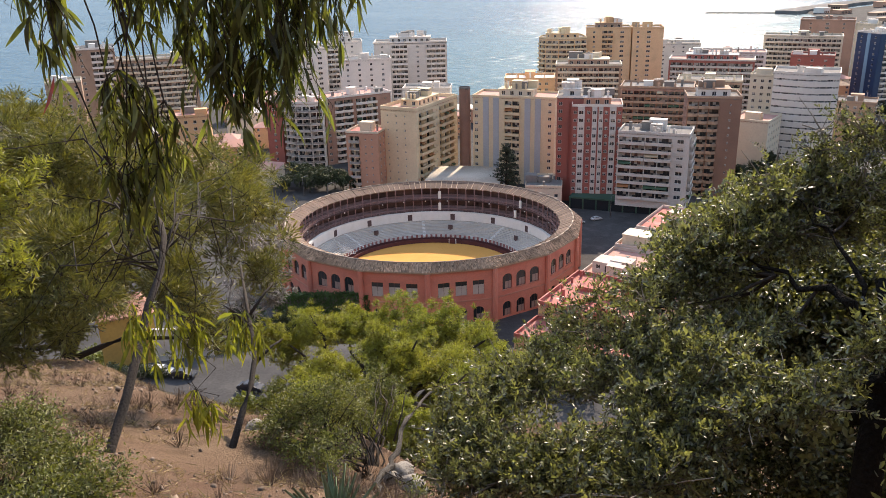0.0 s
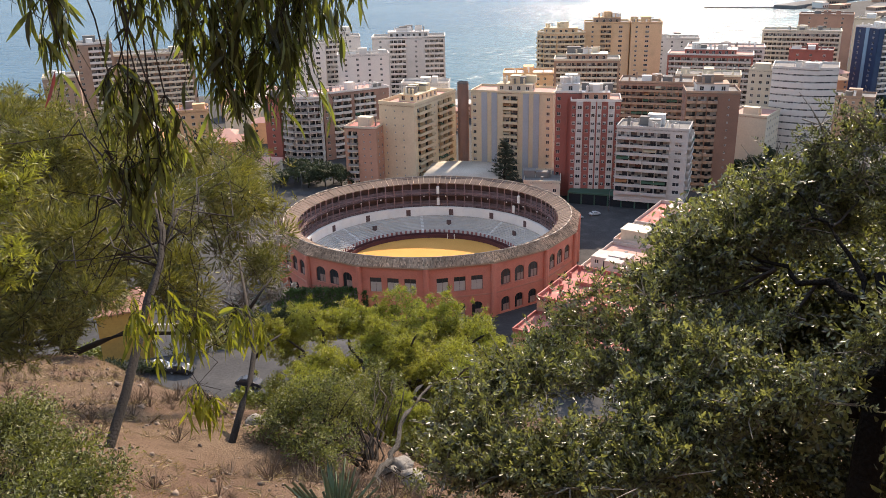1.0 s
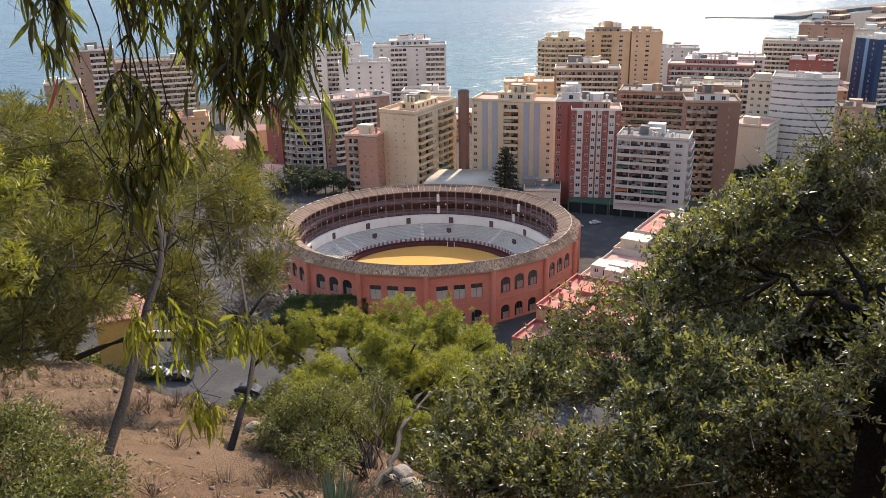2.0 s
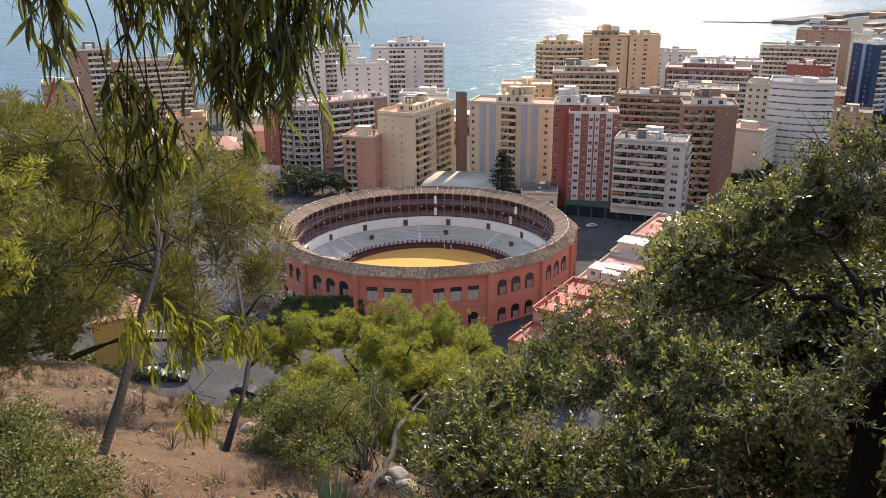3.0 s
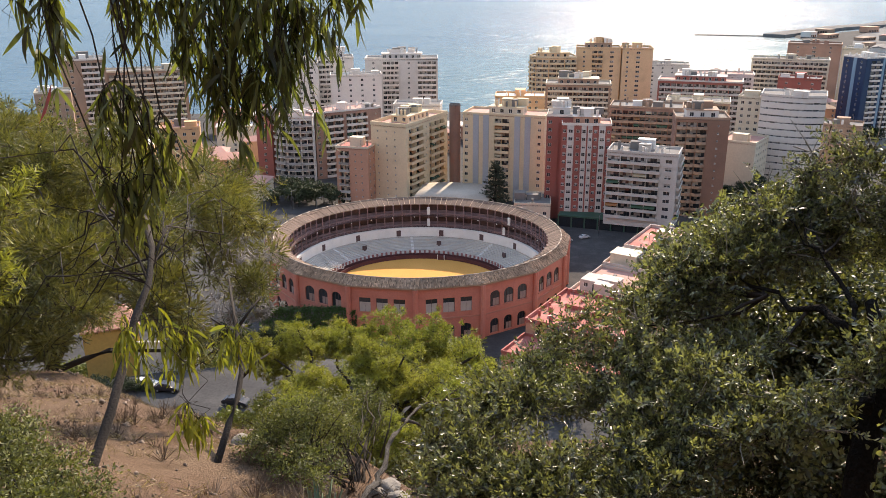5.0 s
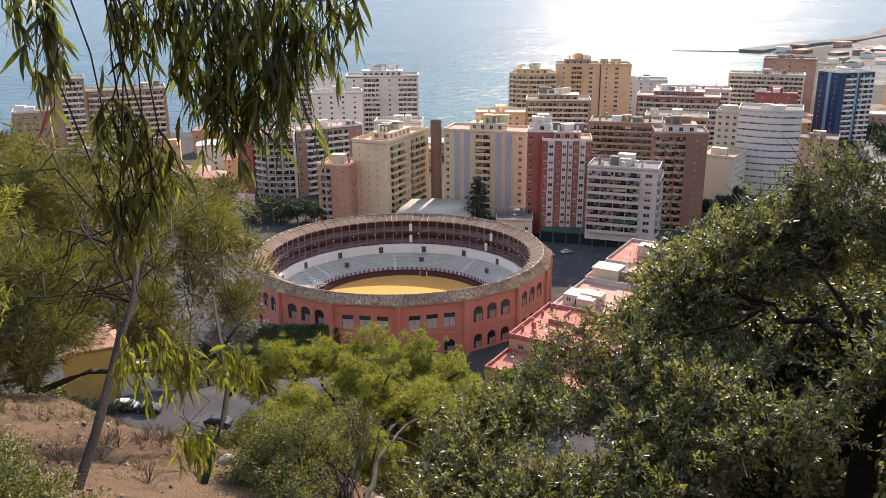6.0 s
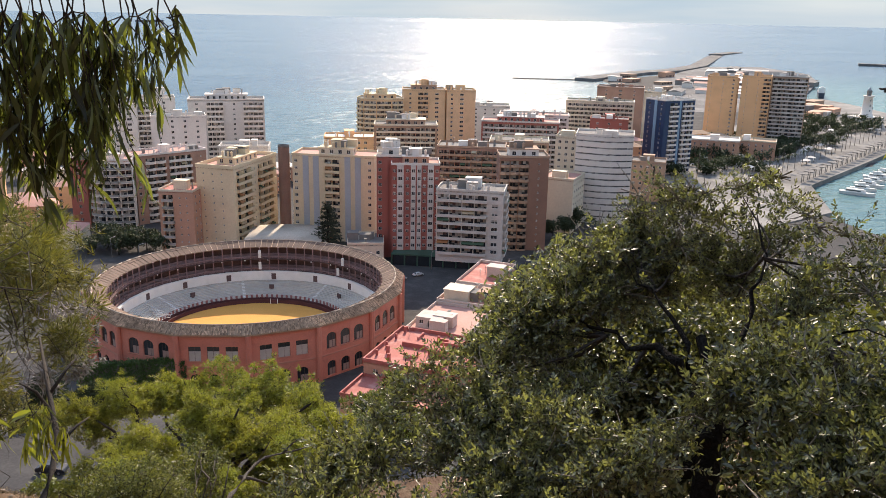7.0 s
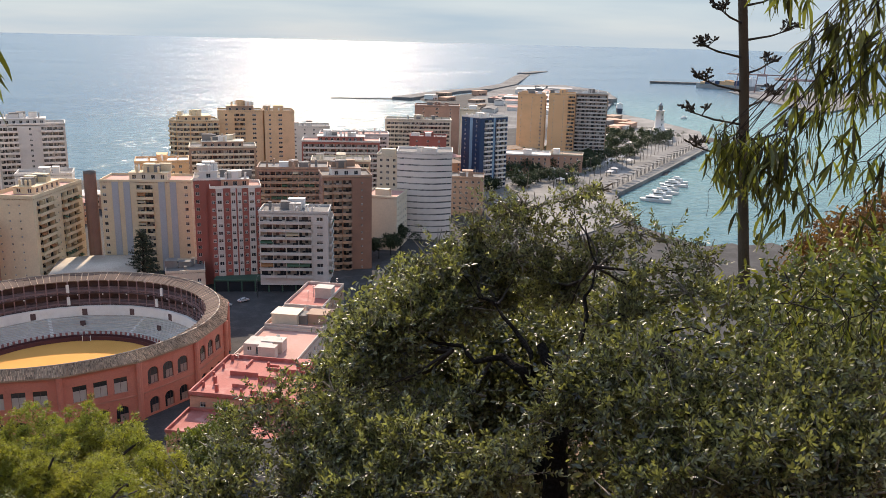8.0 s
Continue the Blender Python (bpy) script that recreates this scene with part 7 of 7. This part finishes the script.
for i in range(34):  # trees between the villas and the promenade
    f, g = rng.random(), rng.random()
    x, y = 262 + 160 * f + 14 * g, 452 + 118 * f + 46 * g
    street_tree(x, y, 4.6, rng.uniform(3.0, 5), rng.uniform(6, 9), 500 + i, label="dark green tree between villas and promenade", density=3.2, size=1.05)
rng = random.Random(64)
for i in range(26):  # woods on the lower slope in front of the bullring
    x, y = rng.uniform(-78, 48), rng.uniform(136, 192)
    if -16 < x < 60 and y > 165 and x > 12:
        continue
    street_tree(x, y, ground_height(x, y), rng.uniform(3.2, 5.0), rng.uniform(6, 8.5), 400 + i, [leaf_wood], "green tree on the lower slope by the bullring", 8.5, 0.55)
for i in range(16):
    y = rng.uniform(52, 104)
    x = rng.uniform(-0.26 * y, 16)
    street_tree(x, y, ground_height(x, y), rng.uniform(3.0, 4.5), rng.uniform(5, 7.5), 440 + i, [leaf_wood], "green tree on the steep slope above the road", 10, 0.5)
for i in range(18):
    x, y = rng.uniform(-12, 40), rng.uniform(111, 131)
    street_tree(x, y, ground_height(x, y), rng.uniform(3.0, 4.2), rng.uniform(4.5, 6.5), 460 + i, [leaf_wood], "green tree beside the road below the slope", 9.5, 0.5)
conifer = thing("conifer", "tall dark tiered conifer behind the bullring", "tree", pose(24.5, 320, CITY) @ Matrix.Diagonal((1.45, 1.45, 1.2, 1)))
rng = random.Random(62)
bm = bmesh.new()
tube(bm, [(0, 0, 0), (0, 0, 9), (0, 0, 19.5)], [0.45, 0.3, 0.04], 8)
places = []
for i in range(15):
    z, r = 2.0 + i * 1.16, 5.6 * (1 - i / 16.5) ** 0.85
    for j in range(9):  # each tier spreads out flat, with its tips turned up
        a = 2 * math.pi * (j + 0.5 * (i % 2)) / 9 + rng.uniform(-0.15, 0.15)
        tip = Vector((math.cos(a) * r, math.sin(a) * r, z + 0.16 * r)) * rng.uniform(0.88, 1.05)
        mid = Vector((0, 0, z)).lerp(tip, 0.55) - Vector((0, 0, 0.1 * r))
        tube(bm, [(0, 0, z), mid, tip], [0.09, 0.06, 0.02], 4, cap=False)
        for k in range(12):
            f = rng.uniform(0.25, 1.0)
            p = (Vector((0, 0, z)).lerp(mid, f / 0.55) if f < 0.55 else mid.lerp(tip, (f - 0.55) / 0.45)) + Vector((rng.gauss(0, 0.22), rng.gauss(0, 0.22), rng.gauss(0, 0.07)))
            d = Vector((math.cos(a) + rng.gauss(0, 0.5), math.sin(a) + rng.gauss(0, 0.5), rng.uniform(0.1, 0.7)))
            places.append(np.array(Matrix.Translation(p) @ d.to_track_quat("Z", "Y").to_matrix().to_4x4() @ Matrix.Scale(rng.uniform(0.7, 1.1), 4)))
part("trunk", bm, bark, conifer)
scatter("crown", pine_tuft(rng, 9, 0.7, 0.1), places, [material("dark conifer needle", (0.055, 0.075, 0.045), 0.7, 0.2, 0.5, island=0.4)], conifer, kind="stuff")

hedge = thing("ivy_wall", "dense dark green ivy over a wall below the bullring", "hedge")
rng = random.Random(63)
bm = bmesh.new()
box(bm, -47.5, 205.5, 3.5, -22, 206.3, 12.3)
part("wall", bm, concrete, hedge)
places = []
for i in range(3000):
    x, u = rng.uniform(-47.8, -21.5), rng.random()
    p = Vector((x, 205.2 + rng.uniform(-0.4, 0.3), 4.0 + 8.6 * u)) if i % 3 else Vector((x, rng.uniform(205, 207.5), 12.4 + rng.gauss(0, 0.25)))
    d = Vector((rng.gauss(0, 0.5), -1 if i % 3 else rng.gauss(0, 0.5), 0.2 if i % 3 else 1)).normalized()
    places.append(np.array(Matrix.Translation(p) @ d.to_track_quat("Z", "Y").to_matrix().to_4x4() @ Matrix.Rotation(rng.uniform(0, 6.28), 4, "Z")))
scatter("foliage", leafy_sprig(rng, 6, 0.32, 0.24, 0.45), places, [material("ivy leaf", (0.07, 0.14, 0.035), 0.5, 0.2, 0.5, island=0.5, through_light=0.2)], hedge, kind="stuff")


def car(x, y, z, turn, colour, label):
    """A parked car: pressed body with a cabin, glass, lamps and four wheels."""
    home = thing("car", label, "car", pose(x, y, z, 0, 0, turn), "parked cars")
    bm = bmesh.new()
    half = [(-2.05, 0.35), (-2.1, 0.75), (-1.95, 0.95), (-1.5, 1.0), (-0.95, 1.42), (0.55, 1.45), (1.15, 1.0), (1.95, 0.85), (2.1, 0.6), (2.05, 0.35)]
    rows = [[bm.verts.new((px, s * (0.86 if pz < 1.1 else 0.66), pz)) for px, pz in half] for s in (-1, 1)]
    n = len(half)
    bm.faces.new(rows[0]), bm.faces.new(rows[1][::-1])
    for i in range(n):
        bm.faces.new((rows[0][i], rows[1][i], rows[1][(i + 1) % n], rows[0][(i + 1) % n]))
    bmesh.ops.bevel(bm, geom=bm.edges[:], offset=0.05, segments=2, affect="EDGES")
    part("body", bm, material("car paint " + "%.2f" % sum(colour), colour, 0.25, 0.05, 1.0), home)
    for nm, q in (("windscreen", ((0.6, -0.6, 1.42), (0.6, 0.6, 1.42), (1.14, 0.72, 1.03), (1.14, -0.72, 1.03))), ("rear_window", ((-0.98, 0.6, 1.39), (-0.98, -0.6, 1.39), (-1.46, -0.72, 1.05), (-1.46, 0.72, 1.05)))):
        bm = bmesh.new()
        c = Vector((0, 0, 0.9))
        v = [bm.verts.new(Vector(p) + (Vector(p) - c).normalized() * 0.03) for p in q]
        bm.faces.new(v)
        part(nm, bm, dark_glass, home)
    for s in (-1, 1):
        bm = bmesh.new()
        box(bm, -0.95, s * 0.76 - 0.03, 1.04, 0.75, s * 0.76 + 0.03, 1.34)
        part("side_window", bm, dark_glass, home)
        for wx in (-1.3, 1.3):
            bm = bmesh.new()
            tube(bm, [(wx, s * 0.72, 0.32), (wx, s * 0.9, 0.32)], [0.32, 0.32], 14)
            wheel = part("wheel", bm, material("tyre rubber", (0.02, 0.02, 0.02), 0.9, 0.1, 4.0), home)
            bm = bmesh.new()
            tube(bm, [(wx, s * 0.9, 0.32), (wx, s * 0.915, 0.32)], [0.19, 0.17], 10)
            part("rim", bm, metal_grey, wheel)
    return home


for i, (x, y, turn, c, label) in enumerate(((-46.5, 117.5, -12, (0.62, 0.62, 0.6), "white parked car on the road"), (-42.5, 116.2, -10, (0.03, 0.03, 0.035), "black parked car on the road"),
                                             (-30.6, 111.5, -15, (0.025, 0.025, 0.03), "black parked car by the kerb"),
                                             (56, 292, 20, (0.5, 0.5, 0.5), "silver car in the street by the bullring"), (49, 288, 30, (0.55, 0.55, 0.53), "white car in the street by the bullring"))):
    car(x, y, ground_height(x, y) + 0.02, turn, c, label)

# ---- harbour: lighthouse, boats, palms, sheds, ships ----
light = thing("lighthouse", "white round lighthouse with a lantern on a low white house", "lighthouse", pose(573, 694, 4.6))
bm = bmesh.new()
box(bm, -13, -9, 0, 13, 9, 6.5), box(bm, -13.4, -9.4, 6.5, 13.4, 9.4, 7.3)
part("house", bm, white_render, light)
bm = bmesh.new()
tube(bm, [(0, 0, 6), (0, 0, 9), (0, 0, 9.3), (0, 0, 26), (0, 0, 26.3), (0, 0, 27.2)], [6.4, 6.2, 5.2, 3.9, 5.0, 5.0], 20)
part("tower", bm, white_render, light)
bm = bmesh.new()
tube(bm, [(0, 0, 27.2), (0, 0, 31), (0, 0, 31.1), (0, 0, 33.5), (0, 0, 35.5)], [2.2, 2.2, 2.8, 1.2, 0.15], 14)
part("lantern", bm, metal_grey, light)
for i, (a, z) in enumerate(((-100, 12), (-100, 17), (-100, 22), (-60, 14.5))):
    r = 4.6 - (z - 12) * 0.075
    part("window", window_mesh(1.4, 2.0), None, light, m=pose(r * math.cos(radians(a)) - 0.7, r * math.sin(radians(a)) - 0.4, z))


def yacht(x, y, turn, length, mast, label):
    """A moored motor yacht or sailing boat."""
    home = thing("yacht", label, "boat", pose(x, y, 1.8, 0, 0, turn), "moored boats")
    bm, b = bmesh.new(), length * 0.13
    rows = []
    for f, w in ((-0.5, 0.85), (-0.2, 1.0), (0.15, 0.9), (0.38, 0.5), (0.5, 0.03)):
        rows.append([bm.verts.new(p) for p in ((f * length * 0.94, -w * b * 0.75, -0.3), (f * length, -w * b, 1.7 + 0.5 * max(0, f)), (f * length, w * b, 1.7 + 0.5 * max(0, f)), (f * length * 0.94, w * b * 0.75, -0.3))])
    for p, q in zip(rows, rows[1:]):
        for j in range(3):
            bm.faces.new((p[j], p[j + 1], q[j + 1], q[j]))
    bm.faces.new(rows[0])
    part("hull", bm, white_paint, home)
    bm = bmesh.new()
    prism(bm, [(-0.32 * length, -b * 0.7), (0.1 * length, -b * 0.7), (0.22 * length, 0), (0.1 * length, b * 0.7), (-0.32 * length, b * 0.7)], 1.6, 3.4)
    part("cabin", bm, white_paint, home)
    bm = bmesh.new()
    prism(bm, [(-0.3 * length, -b * 0.72), (0.09 * length, -b * 0.72), (0.2 * length, 0), (0.09 * length, b * 0.72), (-0.3 * length, b * 0.72)], 2.3, 2.9, bottom=True)
    part("cabin_window", bm, dark_glass, home)
    if mast:
        bm = bmesh.new()
        tube(bm, [(0.05 * length, 0, 2), (0.05 * length, 0, 2 + mast)], [0.12, 0.07], 6)
        part("mast", bm, metal_grey, home)
    else:
        bm = bmesh.new()
        prism(bm, [(-0.22 * length, -b * 0.5), (0.02 * length, -b * 0.5), (0.06 * length, 0), (0.02 * length, b * 0.5), (-0.22 * length, b * 0.5)], 3.4, 4.9)
        part("flybridge", bm, white_paint, home)
    return home


for i in range(6):
    f = i / 5
    yacht(342 + 62 * f, 411 + 52 * f, -50 + 6 * math.sin(i * 2.1), (20, 15, 18, 13)[i % 4], 0 if i % 3 else 12, "white motor yacht moored at the quay" if i % 3 else "white sailing boat moored at the quay")
yacht(768, 880, 20, 16, 20, "sailing boat under way in the harbour mouth")


def palm(x, y, z, h, seed):
    rng = random.Random(seed)
    home = thing("palm_tree", "slim promenade palm with a tuft of fronds", "palm", pose(x, y, z), "promenade palms")
    bm = bmesh.new()
    tube(bm, [(0, 0, 0), (0.1, 0, h * 0.5), (0, 0, h)], [0.24, 0.17, 0.14], 6)
    part("trunk", bm, bark_grey, home)
    bm = bmesh.new()
    for i in range(16):
        a, lift = rng.uniform(0, 6.28), rng.uniform(-0.3, 1.1)
        d = Vector((math.cos(a), math.sin(a), 0))
        s = Vector((-d.y, d.x, 0)) * 0.28
        pts = [Vector((0, 0, h)) + d * r + Vector((0, 0, lift * r - 0.28 * r * r)) for r in (0.1, 0.9, 1.8, 2.5)]
        rows = [[bm.verts.new(p - s * w), bm.verts.new(p + Vector((0, 0, 0.1))), bm.verts.new(p + s * w)] for p, w in zip(pts, (0.3, 1, 0.9, 0.1))]
        for p, q in zip(rows, rows[1:]):
            bm.faces.new((p[0], p[1], q[1], q[0])), bm.faces.new((p[1], p[2], q[2], q[1]))
    part("crown", bm, leaf_far, home)
    return home


for i in range(26):
    f = i / 25
    for k, off in enumerate((10, 26)):
        palm(312 + 262 * f - off * 0.62 + rng.uniform(-1, 1), 440 + 200 * f + off * 0.78 + rng.uniform(-1, 1), 4.6, rng.uniform(9, 12), 200 + i * 2 + k)
pergola = bmesh.new()
for sx in (0, 3.6):
    box(pergola, sx, 0, 0, sx + 0.4, 0.4, 5)
box(pergola, -0.6, -2.5, 5.0, 4.6, 3.0, 5.35)
pergola = mesh_of("pergola", pergola, [concrete])
for i in range(26):
    f = i / 25
    tagged(part("pergola", pergola, None, None, m=pose(322 + 235 * f, 436 + 178 * f, 4.6, 0, 0, 37)), "grey concrete promenade pergola on twin posts", "pergola", "promenade pergolas")

rng = random.Random(93)
for i in range(24):  # trees and white canopies along the inner side of the promenade
    f, o = rng.random(), rng.uniform(26, 74)
    x, y = 322 + 235 * f - 0.6 * o, 436 + 178 * f + 0.8 * o
    street_tree(x, y, 4.6, rng.uniform(2.5, 4), rng.uniform(5, 7.5), 600 + i, label="dark green tree beside the promenade", density=3.6, size=0.95)
    f, o = rng.random(), rng.uniform(20, 80)
    w, d, h = rng.uniform(5, 12), rng.uniform(4, 7), rng.uniform(2.8, 3.6)
    bm = bmesh.new()
    for sx in (-1, 1):
        for sy in (-1, 1):
            box(bm, sx * w * 0.45 - 0.15, sy * d * 0.45 - 0.15, 0, sx * w * 0.45 + 0.15, sy * d * 0.45 + 0.15, h)
    lo, top = [bm.verts.new((sx * w / 2, sy * d / 2, h)) for sx, sy in ((-1, -1), (1, -1), (1, 1), (-1, 1))], bm.verts.new((0, 0, h + 1.3))
    for k in range(4):
        bm.faces.new((lo[k], lo[(k + 1) % 4], top))
    bm.faces.new(lo[::-1])
    tagged(part("kiosk_canopy", bm, white_render, None, m=pose(322 + 235 * f - 0.6 * o, 436 + 178 * f + 0.8 * o, 4.6, 0, 0, 37)), "white pointed kiosk canopy on the promenade", "canopy", "promenade canopies")

rng = random.Random(90)
for i in range(84):  # sheds, kiosks and low port buildings
    if i < 50:
        f = rng.random()
        x, y, z = 330 + 290 * f + rng.uniform(-10, 30), 500 + 330 * f + rng.uniform(-10, 60), 4.6
    else:
        x, y, z = rng.uniform(520, 960), rng.uniform(900, 1520), 4.2
    if not inside(x, y, LAND[6:19] + [(330, 600), (430, 930)]) or math.hypot(x - 573, y - 694) < 28:
        continue
    w, d, h = rng.uniform(10, 30), rng.uniform(8, 18), rng.uniform(3.5, 8)
    bm = bmesh.new()
    box(bm, -w / 2, -d / 2, 0, w / 2, d / 2, h), box(bm, -w / 2 - 0.5, -d / 2 - 0.5, h, w / 2 + 0.5, d / 2 + 0.5, h + 0.4)
    for k in range(int(w / 4)):
        box(bm, -w / 2 + 1 + k * 4, -d / 2 - 0.06, 0.5, -w / 2 + 3.4 + k * 4, -d / 2, min(3.2, h - 0.6), 1)
    tagged(part("harbour_shed", bm, [rng.choice((white_render, grey_render, brick_tan, concrete, pink_render)), dark_glass], None, m=pose(x, y, z, 0, 0, rng.choice((30, 37, 45, -55)))), "low flat-roofed harbour shed", "shed", "harbour sheds")

for i in range(30):  # long sheds and stores on the dock
    f = rng.random()
    x, y = 560 + 380 * f + rng.uniform(-60, 50), 960 + 500 * f + rng.uniform(-60, 60)
    w, d, h = rng.uniform(22, 60), rng.uniform(12, 20), rng.uniform(4, 7)
    bm = bmesh.new()
    box(bm, -w / 2, -d / 2, 0, w / 2, d / 2, h)
    v = [bm.verts.new(p) for p in ((-w / 2 - 0.5, -d / 2 - 0.5, h), (w / 2 + 0.5, -d / 2 - 0.5, h), (w / 2 + 0.5, d / 2 + 0.5, h), (-w / 2 - 0.5, d / 2 + 0.5, h), (-w / 2 - 0.5, 0, h + 2), (w / 2 + 0.5, 0, h + 2))]
    for q in ((0, 1, 5, 4), (2, 3, 4, 5), (1, 2, 5), (3, 0, 4)):
        bm.faces.new([v[k] for k in q]).material_index = 1
    tagged(part("dock_shed", bm, [rng.choice((grey_render, concrete, white_render)), rng.choice((concrete, metal_grey, grey_render, roof_pink))], None, m=pose(x, y, 4.2, 0, 0, rng.choice((52, 55, 58, -36)))), "long low shed with a shallow pitched roof on the dock", "shed", "dock sheds")


def ship(name, label, x, y, z, turn, L, H, colour, boxes):
    home = thing(name, label, "ship", pose(x, y, z, 0, 0, turn))
    bm, b = bmesh.new(), L * 0.075
    rows = [[bm.verts.new(p) for p in ((f * L * 0.97, -w * b * 0.8, -1), (f * L, -w * b, H + 2 * max(0, f)), (f * L, w * b, H + 2 * max(0, f)), (f * L * 0.97, w * b * 0.8, -1))] for f, w in ((-0.5, 0.8), (-0.35, 1), (0.3, 1), (0.43, 0.6), (0.5, 0.04))]
    for p, q in zip(rows, rows[1:]):
        for j in range(3):
            bm.faces.new((p[j], p[j + 1], q[j + 1], q[j]))
    bm.faces.new(rows[0])
    part("hull", bm, material("ship hull " + name, colour, 0.6, 0.15, 0.1), home)
    bm = bmesh.new()
    box(bm, -0.42 * L, -b * 0.9, H, -0.33 * L, b * 0.9, H + L * 0.11), box(bm, -0.40 * L, -b * 0.3, H + L * 0.11, -0.36 * L, b * 0.3, H + L * 0.135)
    part("bridge", bm, white_paint, home)
    rng = random.Random(91)
    for i in range(boxes):
        bm = bmesh.new()
        box(bm, -0.3 * L + i * 0.7 * L / boxes, -b * 0.9, H, -0.3 * L + (i + 0.92) * 0.7 * L / boxes, b * 0.9, H + rng.choice((5, 8, 10.5)))
        part("container_stack", bm, rng.choice((brick_red, blue_panel, grey_render, orange_render)), home)
    return home


ship("container_ship", "large container ship at the terminal", 1363, 1433, 2, 110, 150, 11, (0.42, 0.40, 0.38), 9)
ship("cargo_ship", "distant dark cargo ship on the horizon", -461, 3950, 39, 8, 120, 9, (0.12, 0.13, 0.16), 0)
ship("ferry", "dark ferry moored behind the dock", 738, 985, 1.8, 55, 60, 7, (0.05, 0.06, 0.09), 0)
# grey-mauve with the haze of distance mixed into the colour
crane_hazed = material("haze-greyed crane paint", (0.33, 0.21, 0.20), 0.7, 0.2, 0.1)
for x, y, h in ((1310, 1335, 58), (1335, 1305, 58), (1230, 1130, 58), (1195, 1095, 58)):
    home = thing("harbour_crane", "tall ship-to-shore container crane", "crane", pose(x, y, 4.5, 0, 0, 45), "harbour cranes")
    for sx in (-9, 9):
        for sy in (-12, 12):
            bm = bmesh.new()
            tube(bm, [(sx, sy, 0), (sx * 0.8, sy * 0.7, h * 0.62)], [1.1, 0.9], 6)
            part("leg", bm, crane_hazed, home)
    for nm, path in (("boom", [(0, -45, h * 0.63), (0, 30, h * 0.63)]), ("mast", [(0, -4, h * 0.6), (0, -4, h)]), ("stay", [(0, -4, h), (0, -42, h * 0.64)]), ("stay", [(0, -4, h), (0, 28, h * 0.64)])):
        bm = bmesh.new()
        tube(bm, path, [1.2 if nm != "stay" else 0.4] * 2, 6)
        part(nm, bm, crane_hazed, home)
    bm = bmesh.new()
    box(bm, -8, -10, h * 0.58, 8, 10, h * 0.66)
    part("portal", bm, crane_hazed, home)

bm = bmesh.new()
v, f = leaf(0.12, 0.03, 0.1, 0.1)
bm_v = [bm.verts.new(p) for p in v]
for q in f:
    bm.faces.new([bm_v[i] for i in q])
tagged(part("dry_leaf", bm, material("red withered leaf", (0.32, 0.03, 0.02), 0.5, 0.2, 6.0, through_light=0.3), None, m=pose(-1.09, 2.335, 99.70, 175, 20, 40)), "withered red leaf caught on a hanging twig", "leaf")

# stacked white barriers left on the seating, street lamps by the ring
rng = random.Random(95)
for i in range(9):
    f = i / 8
    bm = bmesh.new()
    box(bm, -2.4, -0.08, 0, 2.4, 0.08, 0.12), box(bm, -2.4, -0.08, 0.9, 2.4, 0.08, 1.02)
    for k in range(7):
        box(bm, -2.35 + k * 0.77, -0.04, 0.12, -2.27 + k * 0.77, 0.04, 0.9)
    ob = part("crowd_barrier", bm, white_paint, None, m=pose(-41.5 + 9.0 * f, 266.5 - 11.5 * f, 8.2 - 1.6 * f, rng.uniform(-60, -20), 0, -35 + rng.uniform(-25, 25)))
    tagged(ob, "white metal crowd barrier lying on the grey seating", "barrier", "stacked barriers")
for i, (x, y) in enumerate(((-60, 334), (-72, 322), (-48, 322), (62, 296), (70, 270))):
    home = thing("street_lamp", "tall grey street lamp with a curved arm", "street lamp", pose(x, y, CITY), "street lamps")
    bm = bmesh.new()
    tube(bm, [(0, 0, 0), (0, 0, 7.4), (0.3, 0, 8.2), (1.5, 0, 8.5)], [0.14, 0.09, 0.07, 0.06], 6)
    part("pole", bm, metal_grey, home)
    bm = bmesh.new()
    box(bm, 1.3, -0.16, 8.4, 2.1, 0.16, 8.6)
    part("lamp_head", bm, metal_grey, home)

# pale boulders on the slope
rng = random.Random(97)
for x, y, r in [(-0.73, 9.57, 0.22), (-0.84, 9.36, 0.14), (-0.53, 9.19, 0.2), (-2.91, 10.61, 0.15)]:
    bm = bmesh.new()
    bmesh.ops.create_icosphere(bm, subdivisions=3, radius=r)
    for v in bm.verts:
        v.co *= 1 + 0.4 * noise.noise(v.co * 1.3 / r + Vector((x, y, 0))) + 0.1 * noise.noise(v.co * 4 / r)
        v.co.z *= 0.75
    for f in bm.faces:
        f.smooth = True
    tagged(part("boulder", bm, material("pale weathered boulder", (0.27, 0.245, 0.215), 0.95, 0.25, 3.0, 0.5, stain=0.3, stain_colour=(0.22, 0.19, 0.16)), None, m=pose(x, y, ground_height(x, y) + 0.2 * r)), "pale weathered boulder half buried in the slope", "boulder", "boulders")
